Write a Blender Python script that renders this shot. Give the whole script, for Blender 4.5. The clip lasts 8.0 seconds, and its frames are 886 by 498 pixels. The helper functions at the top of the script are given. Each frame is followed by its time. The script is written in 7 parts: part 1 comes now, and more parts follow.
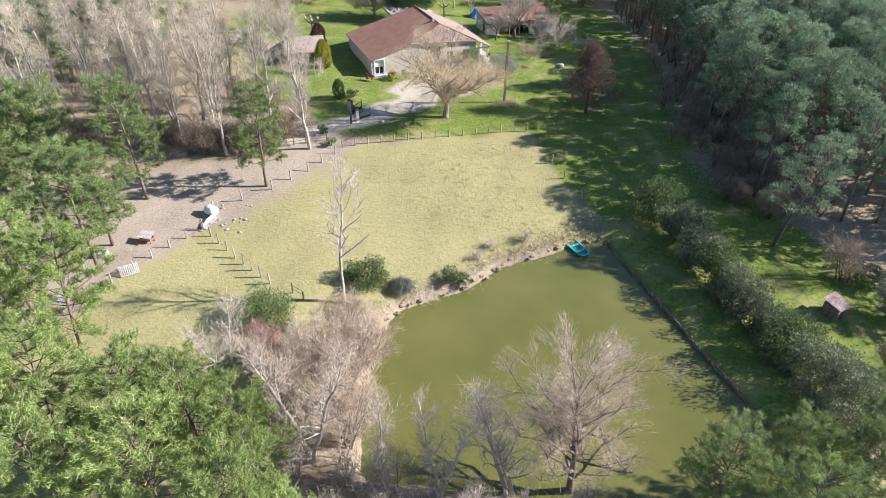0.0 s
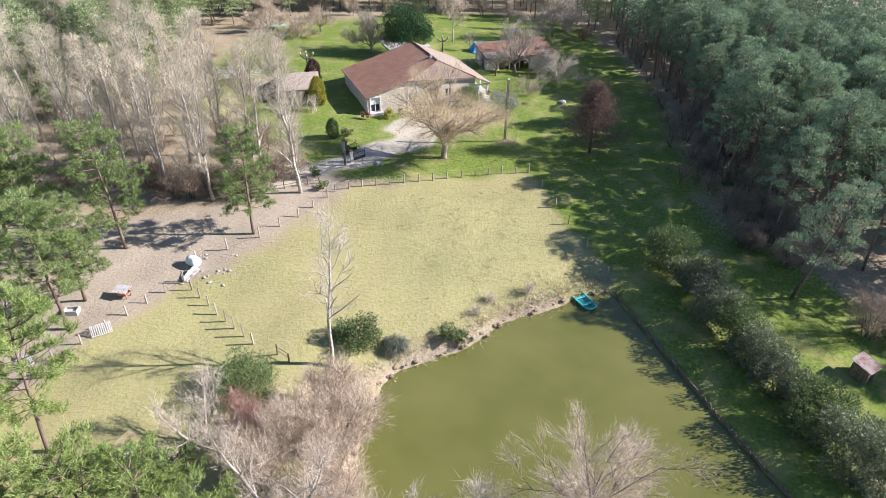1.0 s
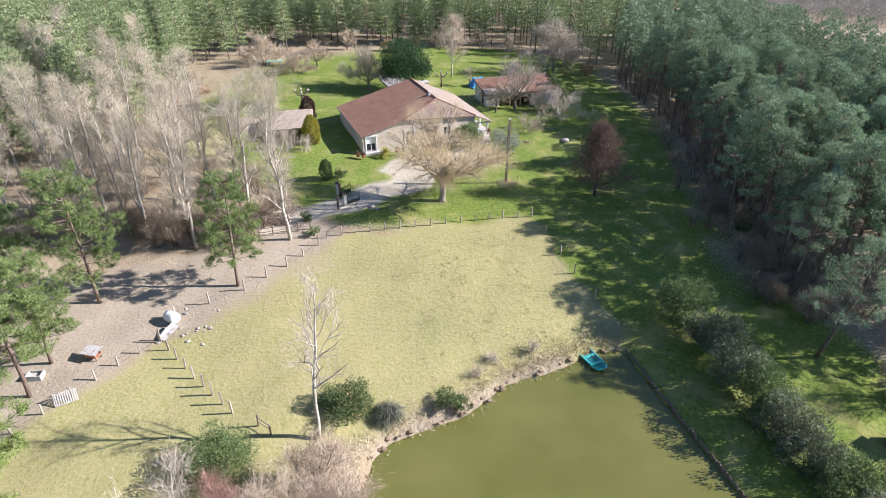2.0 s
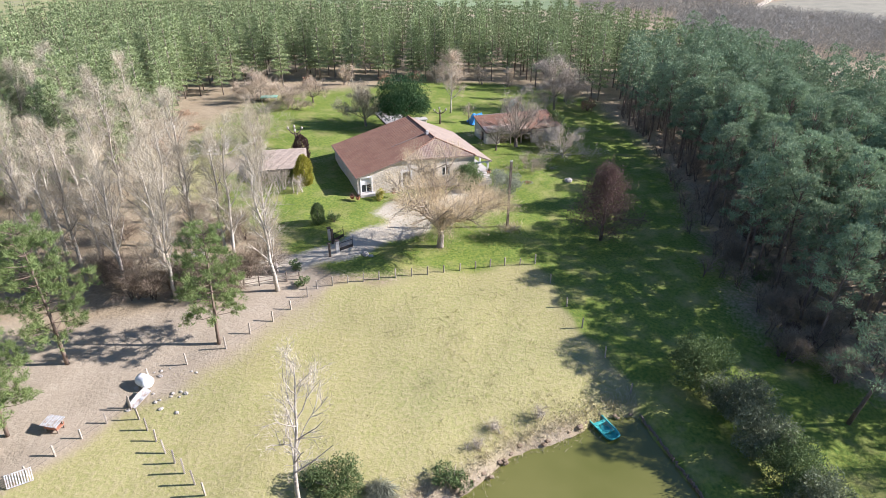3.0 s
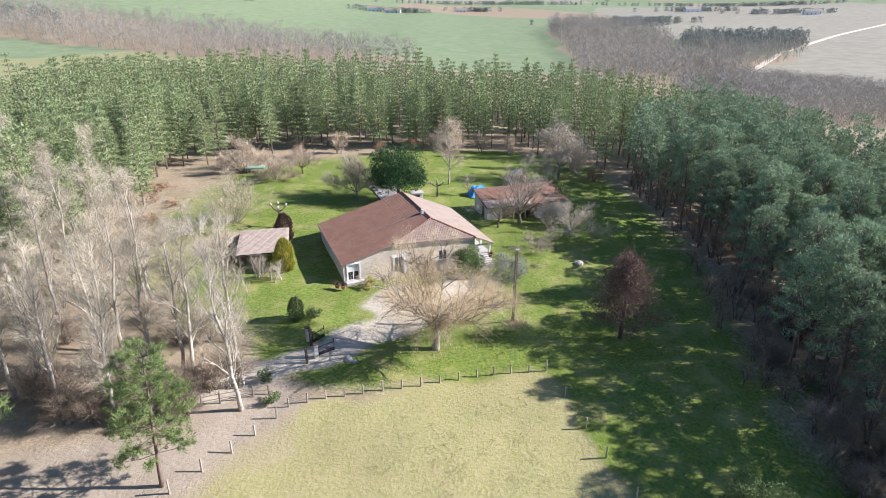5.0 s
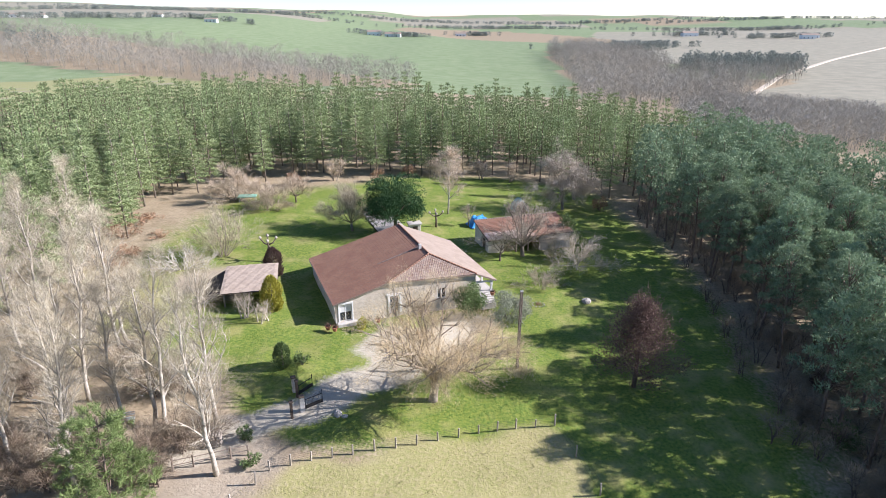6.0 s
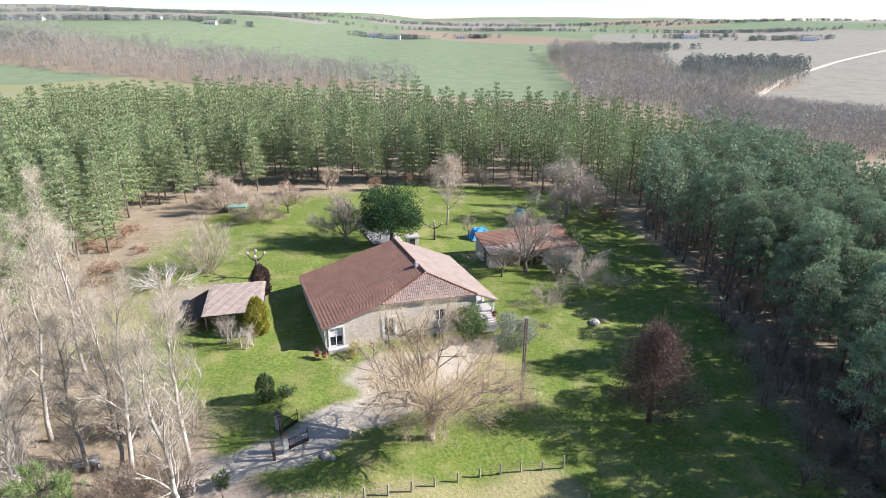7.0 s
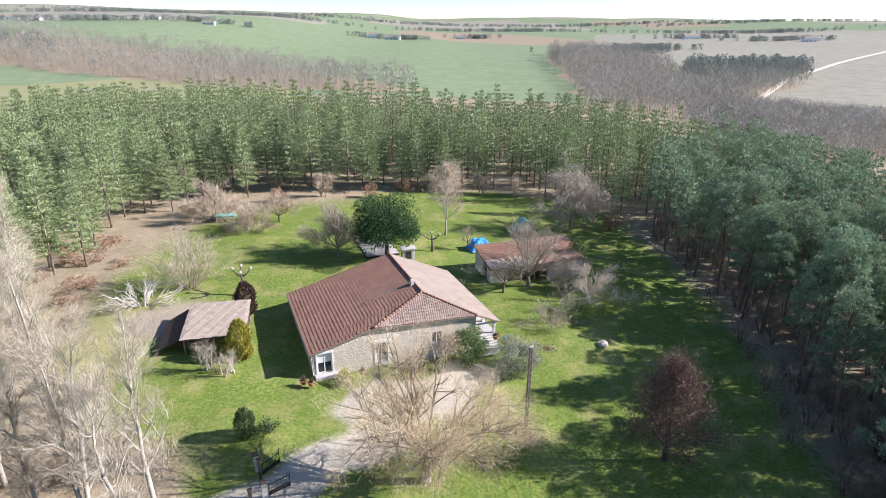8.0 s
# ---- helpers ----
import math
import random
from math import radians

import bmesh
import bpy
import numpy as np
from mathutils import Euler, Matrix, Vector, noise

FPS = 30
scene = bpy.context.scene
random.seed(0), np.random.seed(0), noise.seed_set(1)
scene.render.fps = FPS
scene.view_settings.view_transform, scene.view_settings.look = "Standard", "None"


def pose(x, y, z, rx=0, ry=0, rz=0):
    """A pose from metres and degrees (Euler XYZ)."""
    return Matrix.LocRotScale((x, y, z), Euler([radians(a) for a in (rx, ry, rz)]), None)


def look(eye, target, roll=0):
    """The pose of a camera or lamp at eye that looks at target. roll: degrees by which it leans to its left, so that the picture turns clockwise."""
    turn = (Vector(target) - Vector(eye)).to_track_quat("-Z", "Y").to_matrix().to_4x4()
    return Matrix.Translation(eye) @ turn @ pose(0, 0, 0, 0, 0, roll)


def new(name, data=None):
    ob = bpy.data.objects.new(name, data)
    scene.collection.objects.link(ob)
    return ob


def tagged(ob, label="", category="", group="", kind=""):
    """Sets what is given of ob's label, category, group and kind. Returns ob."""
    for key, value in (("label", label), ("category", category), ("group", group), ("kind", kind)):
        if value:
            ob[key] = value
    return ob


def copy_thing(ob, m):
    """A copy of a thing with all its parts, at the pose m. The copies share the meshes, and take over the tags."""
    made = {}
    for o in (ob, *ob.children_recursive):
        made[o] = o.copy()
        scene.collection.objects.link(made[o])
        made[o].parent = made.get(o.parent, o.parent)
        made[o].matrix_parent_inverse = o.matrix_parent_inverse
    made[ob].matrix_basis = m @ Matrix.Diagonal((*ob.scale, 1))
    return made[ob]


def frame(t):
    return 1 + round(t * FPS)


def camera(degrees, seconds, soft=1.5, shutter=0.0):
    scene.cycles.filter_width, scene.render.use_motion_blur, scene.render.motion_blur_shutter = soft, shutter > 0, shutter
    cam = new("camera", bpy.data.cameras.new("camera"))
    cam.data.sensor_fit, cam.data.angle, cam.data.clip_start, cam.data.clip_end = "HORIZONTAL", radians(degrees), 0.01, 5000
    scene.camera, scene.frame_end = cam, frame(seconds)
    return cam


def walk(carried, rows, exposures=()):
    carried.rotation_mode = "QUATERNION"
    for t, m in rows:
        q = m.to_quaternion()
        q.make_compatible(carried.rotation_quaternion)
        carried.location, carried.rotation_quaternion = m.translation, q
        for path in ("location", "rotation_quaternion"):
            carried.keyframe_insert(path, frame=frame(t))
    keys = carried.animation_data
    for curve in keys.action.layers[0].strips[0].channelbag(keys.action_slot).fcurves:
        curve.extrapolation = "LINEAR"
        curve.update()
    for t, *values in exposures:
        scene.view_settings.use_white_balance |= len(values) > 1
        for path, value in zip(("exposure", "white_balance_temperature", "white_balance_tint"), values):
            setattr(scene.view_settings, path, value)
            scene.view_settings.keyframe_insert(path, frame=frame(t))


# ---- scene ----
cam = camera(72.0, 8.0, soft=0.8)
METRES, EYE, TILT, LEAN, TURN = 40.0, 39.0, -35.4, 0.0, 0.0
ROWS = [
    (0.0, 0.0, 0.0, 0.0, 0.0, 0.0, 0.0),
    (0.5, 0.003, 0.0485, 0.0342, -0.01, 1.14, 0.01),
    (1.0, 0.0047, 0.0975, 0.0694, -0.05, 2.33, 0.01),
    (1.5, 0.0072, 0.147, 0.1036, -0.06, 3.56, 0.01),
    (3.0, 0.014, 0.2951, 0.2079, -0.1, 7.44, 0.01),
    (3.5, 0.0163, 0.3456, 0.2442, -0.13, 8.72, 0.01),
    (4.0, 0.0193, 0.3971, 0.2817, -0.12, 9.98, 0.01),
    (4.5, 0.0216, 0.4502, 0.3189, -0.12, 11.23, 0.03),
    (6.0, 0.0268, 0.6068, 0.4287, -0.15, 14.57, 0.03),
    (6.5, 0.0284, 0.6594, 0.4661, -0.16, 14.73, 0.03),
    (7.0, 0.0319, 0.7121, 0.5031, -0.15, 14.76, 0.03),
    (7.5, 0.0358, 0.7637, 0.5397, -0.14, 14.77, 0.0),
    (8.0, 0.0391, 0.8161, 0.5763, -0.16, 14.79, 0.01),
]
walk(cam, [(t, pose(0, 0, EYE, TILT, LEAN, TURN) @ pose(METRES * x, METRES * y, METRES * z, 90 + pitch, roll, yaw)) for t, x, y, z, yaw, pitch, roll in ROWS],
     [(0.0, 1.18, 6160, 19), (8.0, 1.12, 6060, 19)])


# ---- light ----
ELEV, AZ = 28.4, 85.0
world = bpy.data.worlds.new("world")
scene.world = world
world.use_nodes = True
wn = world.node_tree
sky = wn.nodes.new("ShaderNodeTexSky")
sky.sky_type = "NISHITA"
sky.sun_disc = False
sky.sun_elevation, sky.sun_rotation = radians(ELEV), radians(AZ)
sky.dust_density, sky.air_density, sky.ozone_density = 0.0, 1.0, 4.0
sky.altitude = 1200
wn.links.new(sky.outputs[0], wn.nodes["Background"].inputs[0])
wn.nodes["Background"].inputs[1].default_value = 0.082
sun = new("sun", bpy.data.lights.new("sun", "SUN"))
sun.data.energy, sun.data.angle, sun.data.color = 5.0, radians(0.55), (1.0, 0.96, 0.91)
sun.matrix_world = look((100 * math.sin(radians(AZ)), 100 * math.cos(radians(AZ)), 100 * math.tan(radians(ELEV))), (0, 0, 0))


# ---- materials ----
def nodes_of(name):
    m = bpy.data.materials.new(name)
    m.use_nodes = True
    return m, m.node_tree.nodes, m.node_tree.links, m.node_tree.nodes["Principled BSDF"]


def noise_fac(N, L, vec, scale, detail=4.0, lo=0.35, hi=0.65, rough=0.6):
    n = N.new("ShaderNodeTexNoise")
    n.inputs["Scale"].default_value, n.inputs["Detail"].default_value, n.inputs["Roughness"].default_value = scale, detail, rough
    L.new(vec, n.inputs["Vector"])
    r = N.new("ShaderNodeMapRange")
    r.inputs[1].default_value, r.inputs[2].default_value = lo, hi
    L.new(n.outputs[0], r.inputs[0])
    return r.outputs[0]


def mix(N, L, fac, a, b, mode="MIX"):
    m = N.new("ShaderNodeMix")
    m.data_type, m.blend_type = "RGBA", mode
    for sock, val in ((m.inputs[0], fac), (m.inputs[6], a), (m.inputs[7], b)):
        if isinstance(val, (int, float)):
            sock.default_value = val
        elif isinstance(val, tuple):
            sock.default_value = (*val, 1)
        else:
            L.new(val, sock)
    return m.outputs[2]


def surf(name, c1, c2, scale=1.0, c3=None, scale3=6.0, rough=0.85, bump=0.3, bscale=20.0, dist=0.02, metal=0.0, vary=0.0, stretch=(1, 1, 1), spec=0.3):
    """Two-scale mottled surface with fine relief, in metres of the object's own space."""
    m, N, L, P = nodes_of(name)
    tc = N.new("ShaderNodeTexCoord")
    mp = N.new("ShaderNodeMapping")
    mp.inputs["Scale"].default_value = stretch
    L.new(tc.outputs["Object"], mp.inputs[0])
    vec = mp.outputs[0]
    col = mix(N, L, noise_fac(N, L, vec, scale), c1, c2)
    if c3:
        col = mix(N, L, noise_fac(N, L, vec, scale3, lo=0.48, hi=0.7), col, c3)
    if vary:
        info = N.new("ShaderNodeObjectInfo")
        hs = N.new("ShaderNodeHueSaturation")
        r = N.new("ShaderNodeMapRange")
        r.inputs[3].default_value, r.inputs[4].default_value = 1 - vary, 1 + vary
        L.new(info.outputs["Random"], r.inputs[0])
        L.new(r.outputs[0], hs.inputs["Value"])
        L.new(col, hs.inputs["Color"])
        col = hs.outputs[0]
    L.new(col, P.inputs["Base Color"])
    P.inputs["Roughness"].default_value, P.inputs["Metallic"].default_value = rough, metal
    P.inputs["Specular IOR Level"].default_value = spec
    if bump:
        b = N.new("ShaderNodeBump")
        b.inputs["Strength"].default_value, b.inputs["Distance"].default_value = bump, dist
        L.new(noise_fac(N, L, vec, bscale, lo=0, hi=1), b.inputs["Height"])
        L.new(b.outputs[0], P.inputs["Normal"])
    return m


def leafy(name, c1, c2, through_light=0.3, rough=0.75, vary=0.18, scale=0.5):
    """Foliage or fine twigs: colour varies by piece, by tree and over the crown; part of the light passes through."""
    m, N, L, P = nodes_of(name)
    geo = N.new("ShaderNodeNewGeometry")
    info = N.new("ShaderNodeObjectInfo")
    tc = N.new("ShaderNodeTexCoord")
    col = mix(N, L, geo.outputs["Random Per Island"], c1, c2)
    dark = tuple(v * 0.6 for v in c1)
    col = mix(N, L, noise_fac(N, L, tc.outputs["Object"], scale, detail=2, lo=0.5, hi=0.75), col, dark)
    hs = N.new("ShaderNodeHueSaturation")
    r = N.new("ShaderNodeMapRange")
    r.inputs[3].default_value, r.inputs[4].default_value = 1 - vary, 1 + vary
    L.new(info.outputs["Random"], r.inputs[0])
    L.new(r.outputs[0], hs.inputs["Value"])
    L.new(col, hs.inputs["Color"])
    L.new(hs.outputs[0], P.inputs["Base Color"])
    P.inputs["Roughness"].default_value, P.inputs["Specular IOR Level"].default_value = rough, 0.12
    if through_light:
        tr = N.new("ShaderNodeBsdfTranslucent")
        L.new(hs.outputs[0], tr.inputs[0])
        ms = N.new("ShaderNodeMixShader")
        ms.inputs[0].default_value = through_light
        L.new(P.outputs[0], ms.inputs[1])
        L.new(tr.outputs[0], ms.inputs[2])
        L.new(ms.outputs[0], N["Material Output"].inputs[0])
    return m


def ground_material():
    m, N, L, P = nodes_of("ground")
    tc = N.new("ShaderNodeTexCoord")
    vec = tc.outputs["Object"]
    za, zb = N.new("ShaderNodeAttribute"), N.new("ShaderNodeAttribute")
    za.attribute_name, zb.attribute_name = "zone_a", "zone_b"
    sa, sb = N.new("ShaderNodeSeparateColor"), N.new("ShaderNodeSeparateColor")
    L.new(za.outputs["Color"], sa.inputs[0])
    L.new(zb.outputs["Color"], sb.inputs[0])
    big = noise_fac(N, L, vec, 0.09, 5)
    mid = noise_fac(N, L, vec, 0.55, 6)
    fine = noise_fac(N, L, vec, 3.2, 8, 0.3, 0.7)
    grit = noise_fac(N, L, vec, 11.0, 6, 0.3, 0.7)

    def frayed(w):
        a = N.new("ShaderNodeMath")
        a.operation = "MULTIPLY_ADD"
        L.new(fine, a.inputs[0])
        a.inputs[1].default_value = 0.36
        L.new(w, a.inputs[2])
        b = N.new("ShaderNodeMapRange")
        b.inputs[1].default_value, b.inputs[2].default_value = 0.46, 0.9
        L.new(a.outputs[0], b.inputs[0])
        return b.outputs[0]

    litter = mix(N, L, mid, (0.33, 0.26, 0.165), (0.45, 0.37, 0.25))
    litter = mix(N, L, fine, litter, (0.25, 0.195, 0.125))
    lawn = mix(N, L, mid, (0.16, 0.20, 0.032), (0.235, 0.268, 0.056))
    lawn = mix(N, L, big, lawn, (0.25, 0.285, 0.06))
    lawn = mix(N, L, fine, lawn, (0.08, 0.145, 0.028))
    worn = noise_fac(N, L, vec, 0.28, 5, 0.5, 0.8)
    lawn = mix(N, L, worn, lawn, (0.34, 0.30, 0.12))
    thin = noise_fac(N, L, vec, 0.75, 6, 0.52, 0.72)
    lawn = mix(N, L, thin, lawn, mix(N, L, 0.2, lawn, (0.36, 0.30, 0.15)))
    dry = mix(N, L, mid, (0.365, 0.335, 0.135), (0.27, 0.275, 0.085))
    dry = mix(N, L, big, dry, (0.27, 0.29, 0.095))
    dry = mix(N, L, fine, dry, (0.42, 0.365, 0.195))
    dry = mix(N, L, grit, dry, mix(N, L, 0.35, dry, (0.17, 0.14, 0.06)))
    dirt = mix(N, L, mid, (0.34, 0.285, 0.205), (0.41, 0.35, 0.26))
    dirt = mix(N, L, fine, dirt, (0.31, 0.255, 0.185))
    gravel = mix(N, L, mid, (0.50, 0.445, 0.335), (0.57, 0.515, 0.395))
    gravel = mix(N, L, grit, gravel, (0.40, 0.355, 0.275))
    # crop is greyed a little: distance haze mixed into its colour
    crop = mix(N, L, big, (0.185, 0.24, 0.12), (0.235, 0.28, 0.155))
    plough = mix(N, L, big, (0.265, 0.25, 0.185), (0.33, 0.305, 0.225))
    col = litter
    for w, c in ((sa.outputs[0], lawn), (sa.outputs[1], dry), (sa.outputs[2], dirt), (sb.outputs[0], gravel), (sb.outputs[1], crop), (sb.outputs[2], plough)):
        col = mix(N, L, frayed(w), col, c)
    L.new(col, P.inputs["Base Color"])
    P.inputs["Roughness"].default_value, P.inputs["Specular IOR Level"].default_value = 0.95, 0.1
    b = N.new("ShaderNodeBump")
    b.inputs["Strength"].default_value, b.inputs["Distance"].default_value = 0.4, 0.10
    L.new(fine, b.inputs["Height"])
    b2 = N.new("ShaderNodeBump")
    b2.inputs["Strength"].default_value, b2.inputs["Distance"].default_value = 0.25, 0.05
    L.new(grit, b2.inputs["Height"])
    L.new(b.outputs[0], b2.inputs["Normal"])
    L.new(b2.outputs[0], P.inputs["Normal"])
    return m


def water_material():
    m, N, L, P = nodes_of("pond_water")
    tc = N.new("ShaderNodeTexCoord")
    col = mix(N, L, noise_fac(N, L, tc.outputs["Object"], 0.12, 3), (0.116, 0.122, 0.03), (0.152, 0.15, 0.044))
    L.new(col, P.inputs["Base Color"])
    P.inputs["Roughness"].default_value, P.inputs["IOR"].default_value = 0.09, 1.33
    b = N.new("ShaderNodeBump")
    b.inputs["Strength"].default_value, b.inputs["Distance"].default_value = 0.12, 0.03
    L.new(noise_fac(N, L, tc.outputs["Object"], 2.5, 3, 0, 1), b.inputs["Height"])
    L.new(b.outputs[0], P.inputs["Normal"])
    return m


def stone_material():
    """Rubble masonry: irregular pale stones in lime mortar."""
    m, N, L, P = nodes_of("rubble_stone")
    tc = N.new("ShaderNodeTexCoord")
    mp = N.new("ShaderNodeMapping")
    mp.inputs["Scale"].default_value = (1, 1, 1.5)
    L.new(tc.outputs["Object"], mp.inputs[0])
    vo = N.new("ShaderNodeTexVoronoi")
    vo.inputs["Scale"].default_value = 3.2
    L.new(mp.outputs[0], vo.inputs["Vector"])
    ed = N.new("ShaderNodeTexVoronoi")
    ed.feature = "DISTANCE_TO_EDGE"
    ed.inputs["Scale"].default_value = 3.2
    L.new(mp.outputs[0], ed.inputs["Vector"])
    hue = N.new("ShaderNodeSeparateColor")
    L.new(vo.outputs["Color"], hue.inputs[0])
    col = mix(N, L, hue.outputs[0], (0.50, 0.44, 0.355), (0.74, 0.67, 0.56))
    col = mix(N, L, noise_fac(N, L, tc.outputs["Object"], 0.8), col, (0.50, 0.43, 0.33))
    r = N.new("ShaderNodeMapRange")
    r.inputs[1].default_value, r.inputs[2].default_value = 0.02, 0.08
    L.new(ed.outputs["Distance"], r.inputs[0])
    col = mix(N, L, r.outputs[0], (0.62, 0.56, 0.47), col)
    L.new(col, P.inputs["Base Color"])
    P.inputs["Roughness"].default_value = 0.95
    b = N.new("ShaderNodeBump")
    b.inputs["Strength"].default_value, b.inputs["Distance"].default_value = 0.8, 0.04
    L.new(r.outputs[0], b.inputs["Height"])
    L.new(b.outputs[0], P.inputs["Normal"])
    return m


M_GROUND, M_WATER, M_STONE = ground_material(), water_material(), stone_material()
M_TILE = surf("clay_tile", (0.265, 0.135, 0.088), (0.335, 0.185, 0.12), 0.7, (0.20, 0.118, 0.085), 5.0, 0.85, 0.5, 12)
M_TILE_PALE = surf("pale_clay_tile", (0.35, 0.28, 0.222), (0.275, 0.213, 0.165), 0.7, (0.32, 0.26, 0.205), 5.0, 0.9, 0.5, 12)
M_TILE_GREY = surf("lichened_tile", (0.29, 0.212, 0.165), (0.215, 0.14, 0.105), 1.2, (0.34, 0.29, 0.245), 4.0, 0.9, 0.5, 12)
M_TILE_TAN = surf("faded_tan_tile", (0.43, 0.345, 0.27), (0.36, 0.285, 0.22), 0.8, (0.30, 0.24, 0.185), 3.0, 0.9, 0.5, 12)
M_RENDER = surf("lime_render", (0.62, 0.57, 0.49), (0.70, 0.65, 0.57), 0.6, (0.52, 0.46, 0.38), 3.0, 0.95, 0.3, 15)
M_WHITE = surf("white_paint", (0.78, 0.78, 0.76), (0.70, 0.70, 0.67), 2.0, None, 6, 0.5, 0.1, 30)
M_SHUTTER = surf("pale_shutter_paint", (0.62, 0.66, 0.66), (0.55, 0.58, 0.58), 3.0, None, 6, 0.6, 0.15, 30)
M_TIMBER = surf("weathered_timber", (0.20, 0.155, 0.115), (0.30, 0.25, 0.20), 4.0, (0.12, 0.09, 0.065), 9, 0.9, 0.4, 25, stretch=(1, 1, 0.25))
M_DARKWOOD = surf("dark_timber", (0.06, 0.045, 0.035), (0.10, 0.075, 0.055), 3.0, None, 6, 0.85, 0.4, 20)
M_POST = surf("grey_post_wood", (0.30, 0.26, 0.21), (0.42, 0.37, 0.31), 5.0, None, 6, 0.9, 0.3, 30, vary=0.2)
M_CONCRETE = surf("concrete", (0.46, 0.44, 0.40), (0.55, 0.52, 0.48), 1.0, (0.36, 0.34, 0.31), 4, 0.9, 0.25, 18)
M_SHEET = surf("galvanised_sheet", (0.62, 0.62, 0.60), (0.50, 0.49, 0.47), 1.5, (0.40, 0.27, 0.18), 2.5, 0.5, 0.15, 12, metal=0.2)
M_RUST = surf("rusty_sheet", (0.42, 0.27, 0.20), (0.60, 0.52, 0.46), 1.2, (0.30, 0.15, 0.09), 3, 0.75, 0.2, 12)
M_YELLOWED = surf("yellowed_sheet", (0.50, 0.40, 0.20), (0.58, 0.48, 0.26), 2.0, (0.36, 0.28, 0.15), 4, 0.8, 0.2, 12)
M_IRON = surf("dark_iron", (0.025, 0.025, 0.027), (0.05, 0.045, 0.04), 4, None, 6, 0.55, 0.2, 30, metal=0.5)
M_TEAL = surf("teal_paint", (0.04, 0.36, 0.34), (0.07, 0.45, 0.40), 2, (0.02, 0.16, 0.15), 4, 0.45, 0.1, 20)
M_TARP = surf("blue_tarpaulin", (0.03, 0.24, 0.62), (0.05, 0.32, 0.70), 2, (0.15, 0.42, 0.75), 3, 0.4, 0.6, 3, dist=0.1)
M_GREENSHEET = surf("green_cover", (0.20, 0.42, 0.32), (0.28, 0.50, 0.40), 2, None, 3, 0.5, 0.2, 8)
M_TERRACOTTA = surf("terracotta", (0.45, 0.20, 0.12), (0.36, 0.15, 0.09), 5, None, 3, 0.8, 0.2, 20)
M_ROCK = surf("grey_rock", (0.34, 0.31, 0.27), (0.46, 0.43, 0.38), 2, (0.24, 0.22, 0.19), 6, 0.95, 0.6, 8, vary=0.15)
M_BARK = surf("grey_bark", (0.22, 0.18, 0.14), (0.33, 0.28, 0.225), 2.0, (0.13, 0.10, 0.08), 6, 0.95, 0.6, 9, vary=0.2, stretch=(1, 1, 0.3))
M_BARK_PALE = surf("pale_bark", (0.42, 0.375, 0.30), (0.54, 0.49, 0.405), 1.5, (0.22, 0.19, 0.16), 4, 0.9, 0.5, 9, vary=0.15)
M_BLEACHED = surf("bleached_wood", (0.60, 0.55, 0.47), (0.70, 0.65, 0.56), 2.0, (0.42, 0.37, 0.31), 5, 0.9, 0.4, 12)
M_BARK_TAN = surf("tan_bark", (0.34, 0.26, 0.17), (0.44, 0.345, 0.235), 2.0, (0.22, 0.165, 0.11), 6, 0.95, 0.5, 9)
M_BARK_PINE = surf("pine_bark", (0.16, 0.115, 0.085), (0.24, 0.18, 0.14), 2.0, (0.10, 0.07, 0.05), 6, 0.95, 0.7, 8, vary=0.2, stretch=(1, 1, 0.3))
M_BARK_DARK = surf("dark_bark", (0.12, 0.09, 0.07), (0.18, 0.14, 0.11), 2.0, None, 6, 0.95, 0.6, 9, vary=0.2)
M_GRAVEL = surf("track_gravel", (0.50, 0.425, 0.32), (0.56, 0.485, 0.38), 0.2, None, 1, 0.95, 0.2, 3)
M_EARTH = surf("bank_earth", (0.21, 0.155, 0.10), (0.30, 0.23, 0.16), 1.5, (0.16, 0.115, 0.075), 4, 0.95, 0.7, 6)
M_NEEDLE = leafy("pine_needles", (0.18, 0.25, 0.085), (0.29, 0.355, 0.135), 0.25)
M_NEEDLE_DARK = leafy("dark_pine_needles", (0.18, 0.262, 0.148), (0.315, 0.39, 0.228), 0.2)
M_NEEDLE_GREY = leafy("grey_green_needles", (0.22, 0.285, 0.125), (0.37, 0.43, 0.21), 0.1)
M_NEEDLE_BRIGHT = leafy("sunny_pine_needles", (0.215, 0.30, 0.085), (0.385, 0.455, 0.15), 0.25)
M_LEAF = leafy("evergreen_leaves", (0.11, 0.165, 0.06), (0.19, 0.245, 0.1), 0.2)
M_LEAF_GREY = leafy("grey_evergreen_leaves", (0.14, 0.17, 0.09), (0.29, 0.315, 0.195), 0.15)
M_LEAF_OLIVE = leafy("olive_leaves", (0.23, 0.25, 0.18), (0.36, 0.37, 0.28), 0.2)
M_LEAF_DARK = leafy("glossy_dark_leaves", (0.04, 0.095, 0.035), (0.075, 0.15, 0.06), 0.1, 0.6)
M_LEAF_YELLOW = leafy("golden_conifer_leaves", (0.29, 0.28, 0.05), (0.46, 0.42, 0.08), 0.25)
M_LEAF_BROWN = leafy("withered_brown_leaves", (0.10, 0.066, 0.054), (0.175, 0.115, 0.092), 0.2)
M_LEAF_FERN = leafy("dead_bracken", (0.32, 0.2, 0.125), (0.44, 0.3, 0.195), 0.2)
M_STRAW = leafy("straw_grass", (0.5, 0.43, 0.27), (0.64, 0.56, 0.38), 0.2)
M_TUFT = leafy("meadow_tufts", (0.46, 0.41, 0.21), (0.36, 0.34, 0.14), 0.2)
M_GRASS = leafy("lawn_blades", (0.09, 0.17, 0.024), (0.16, 0.25, 0.04), 0.25)
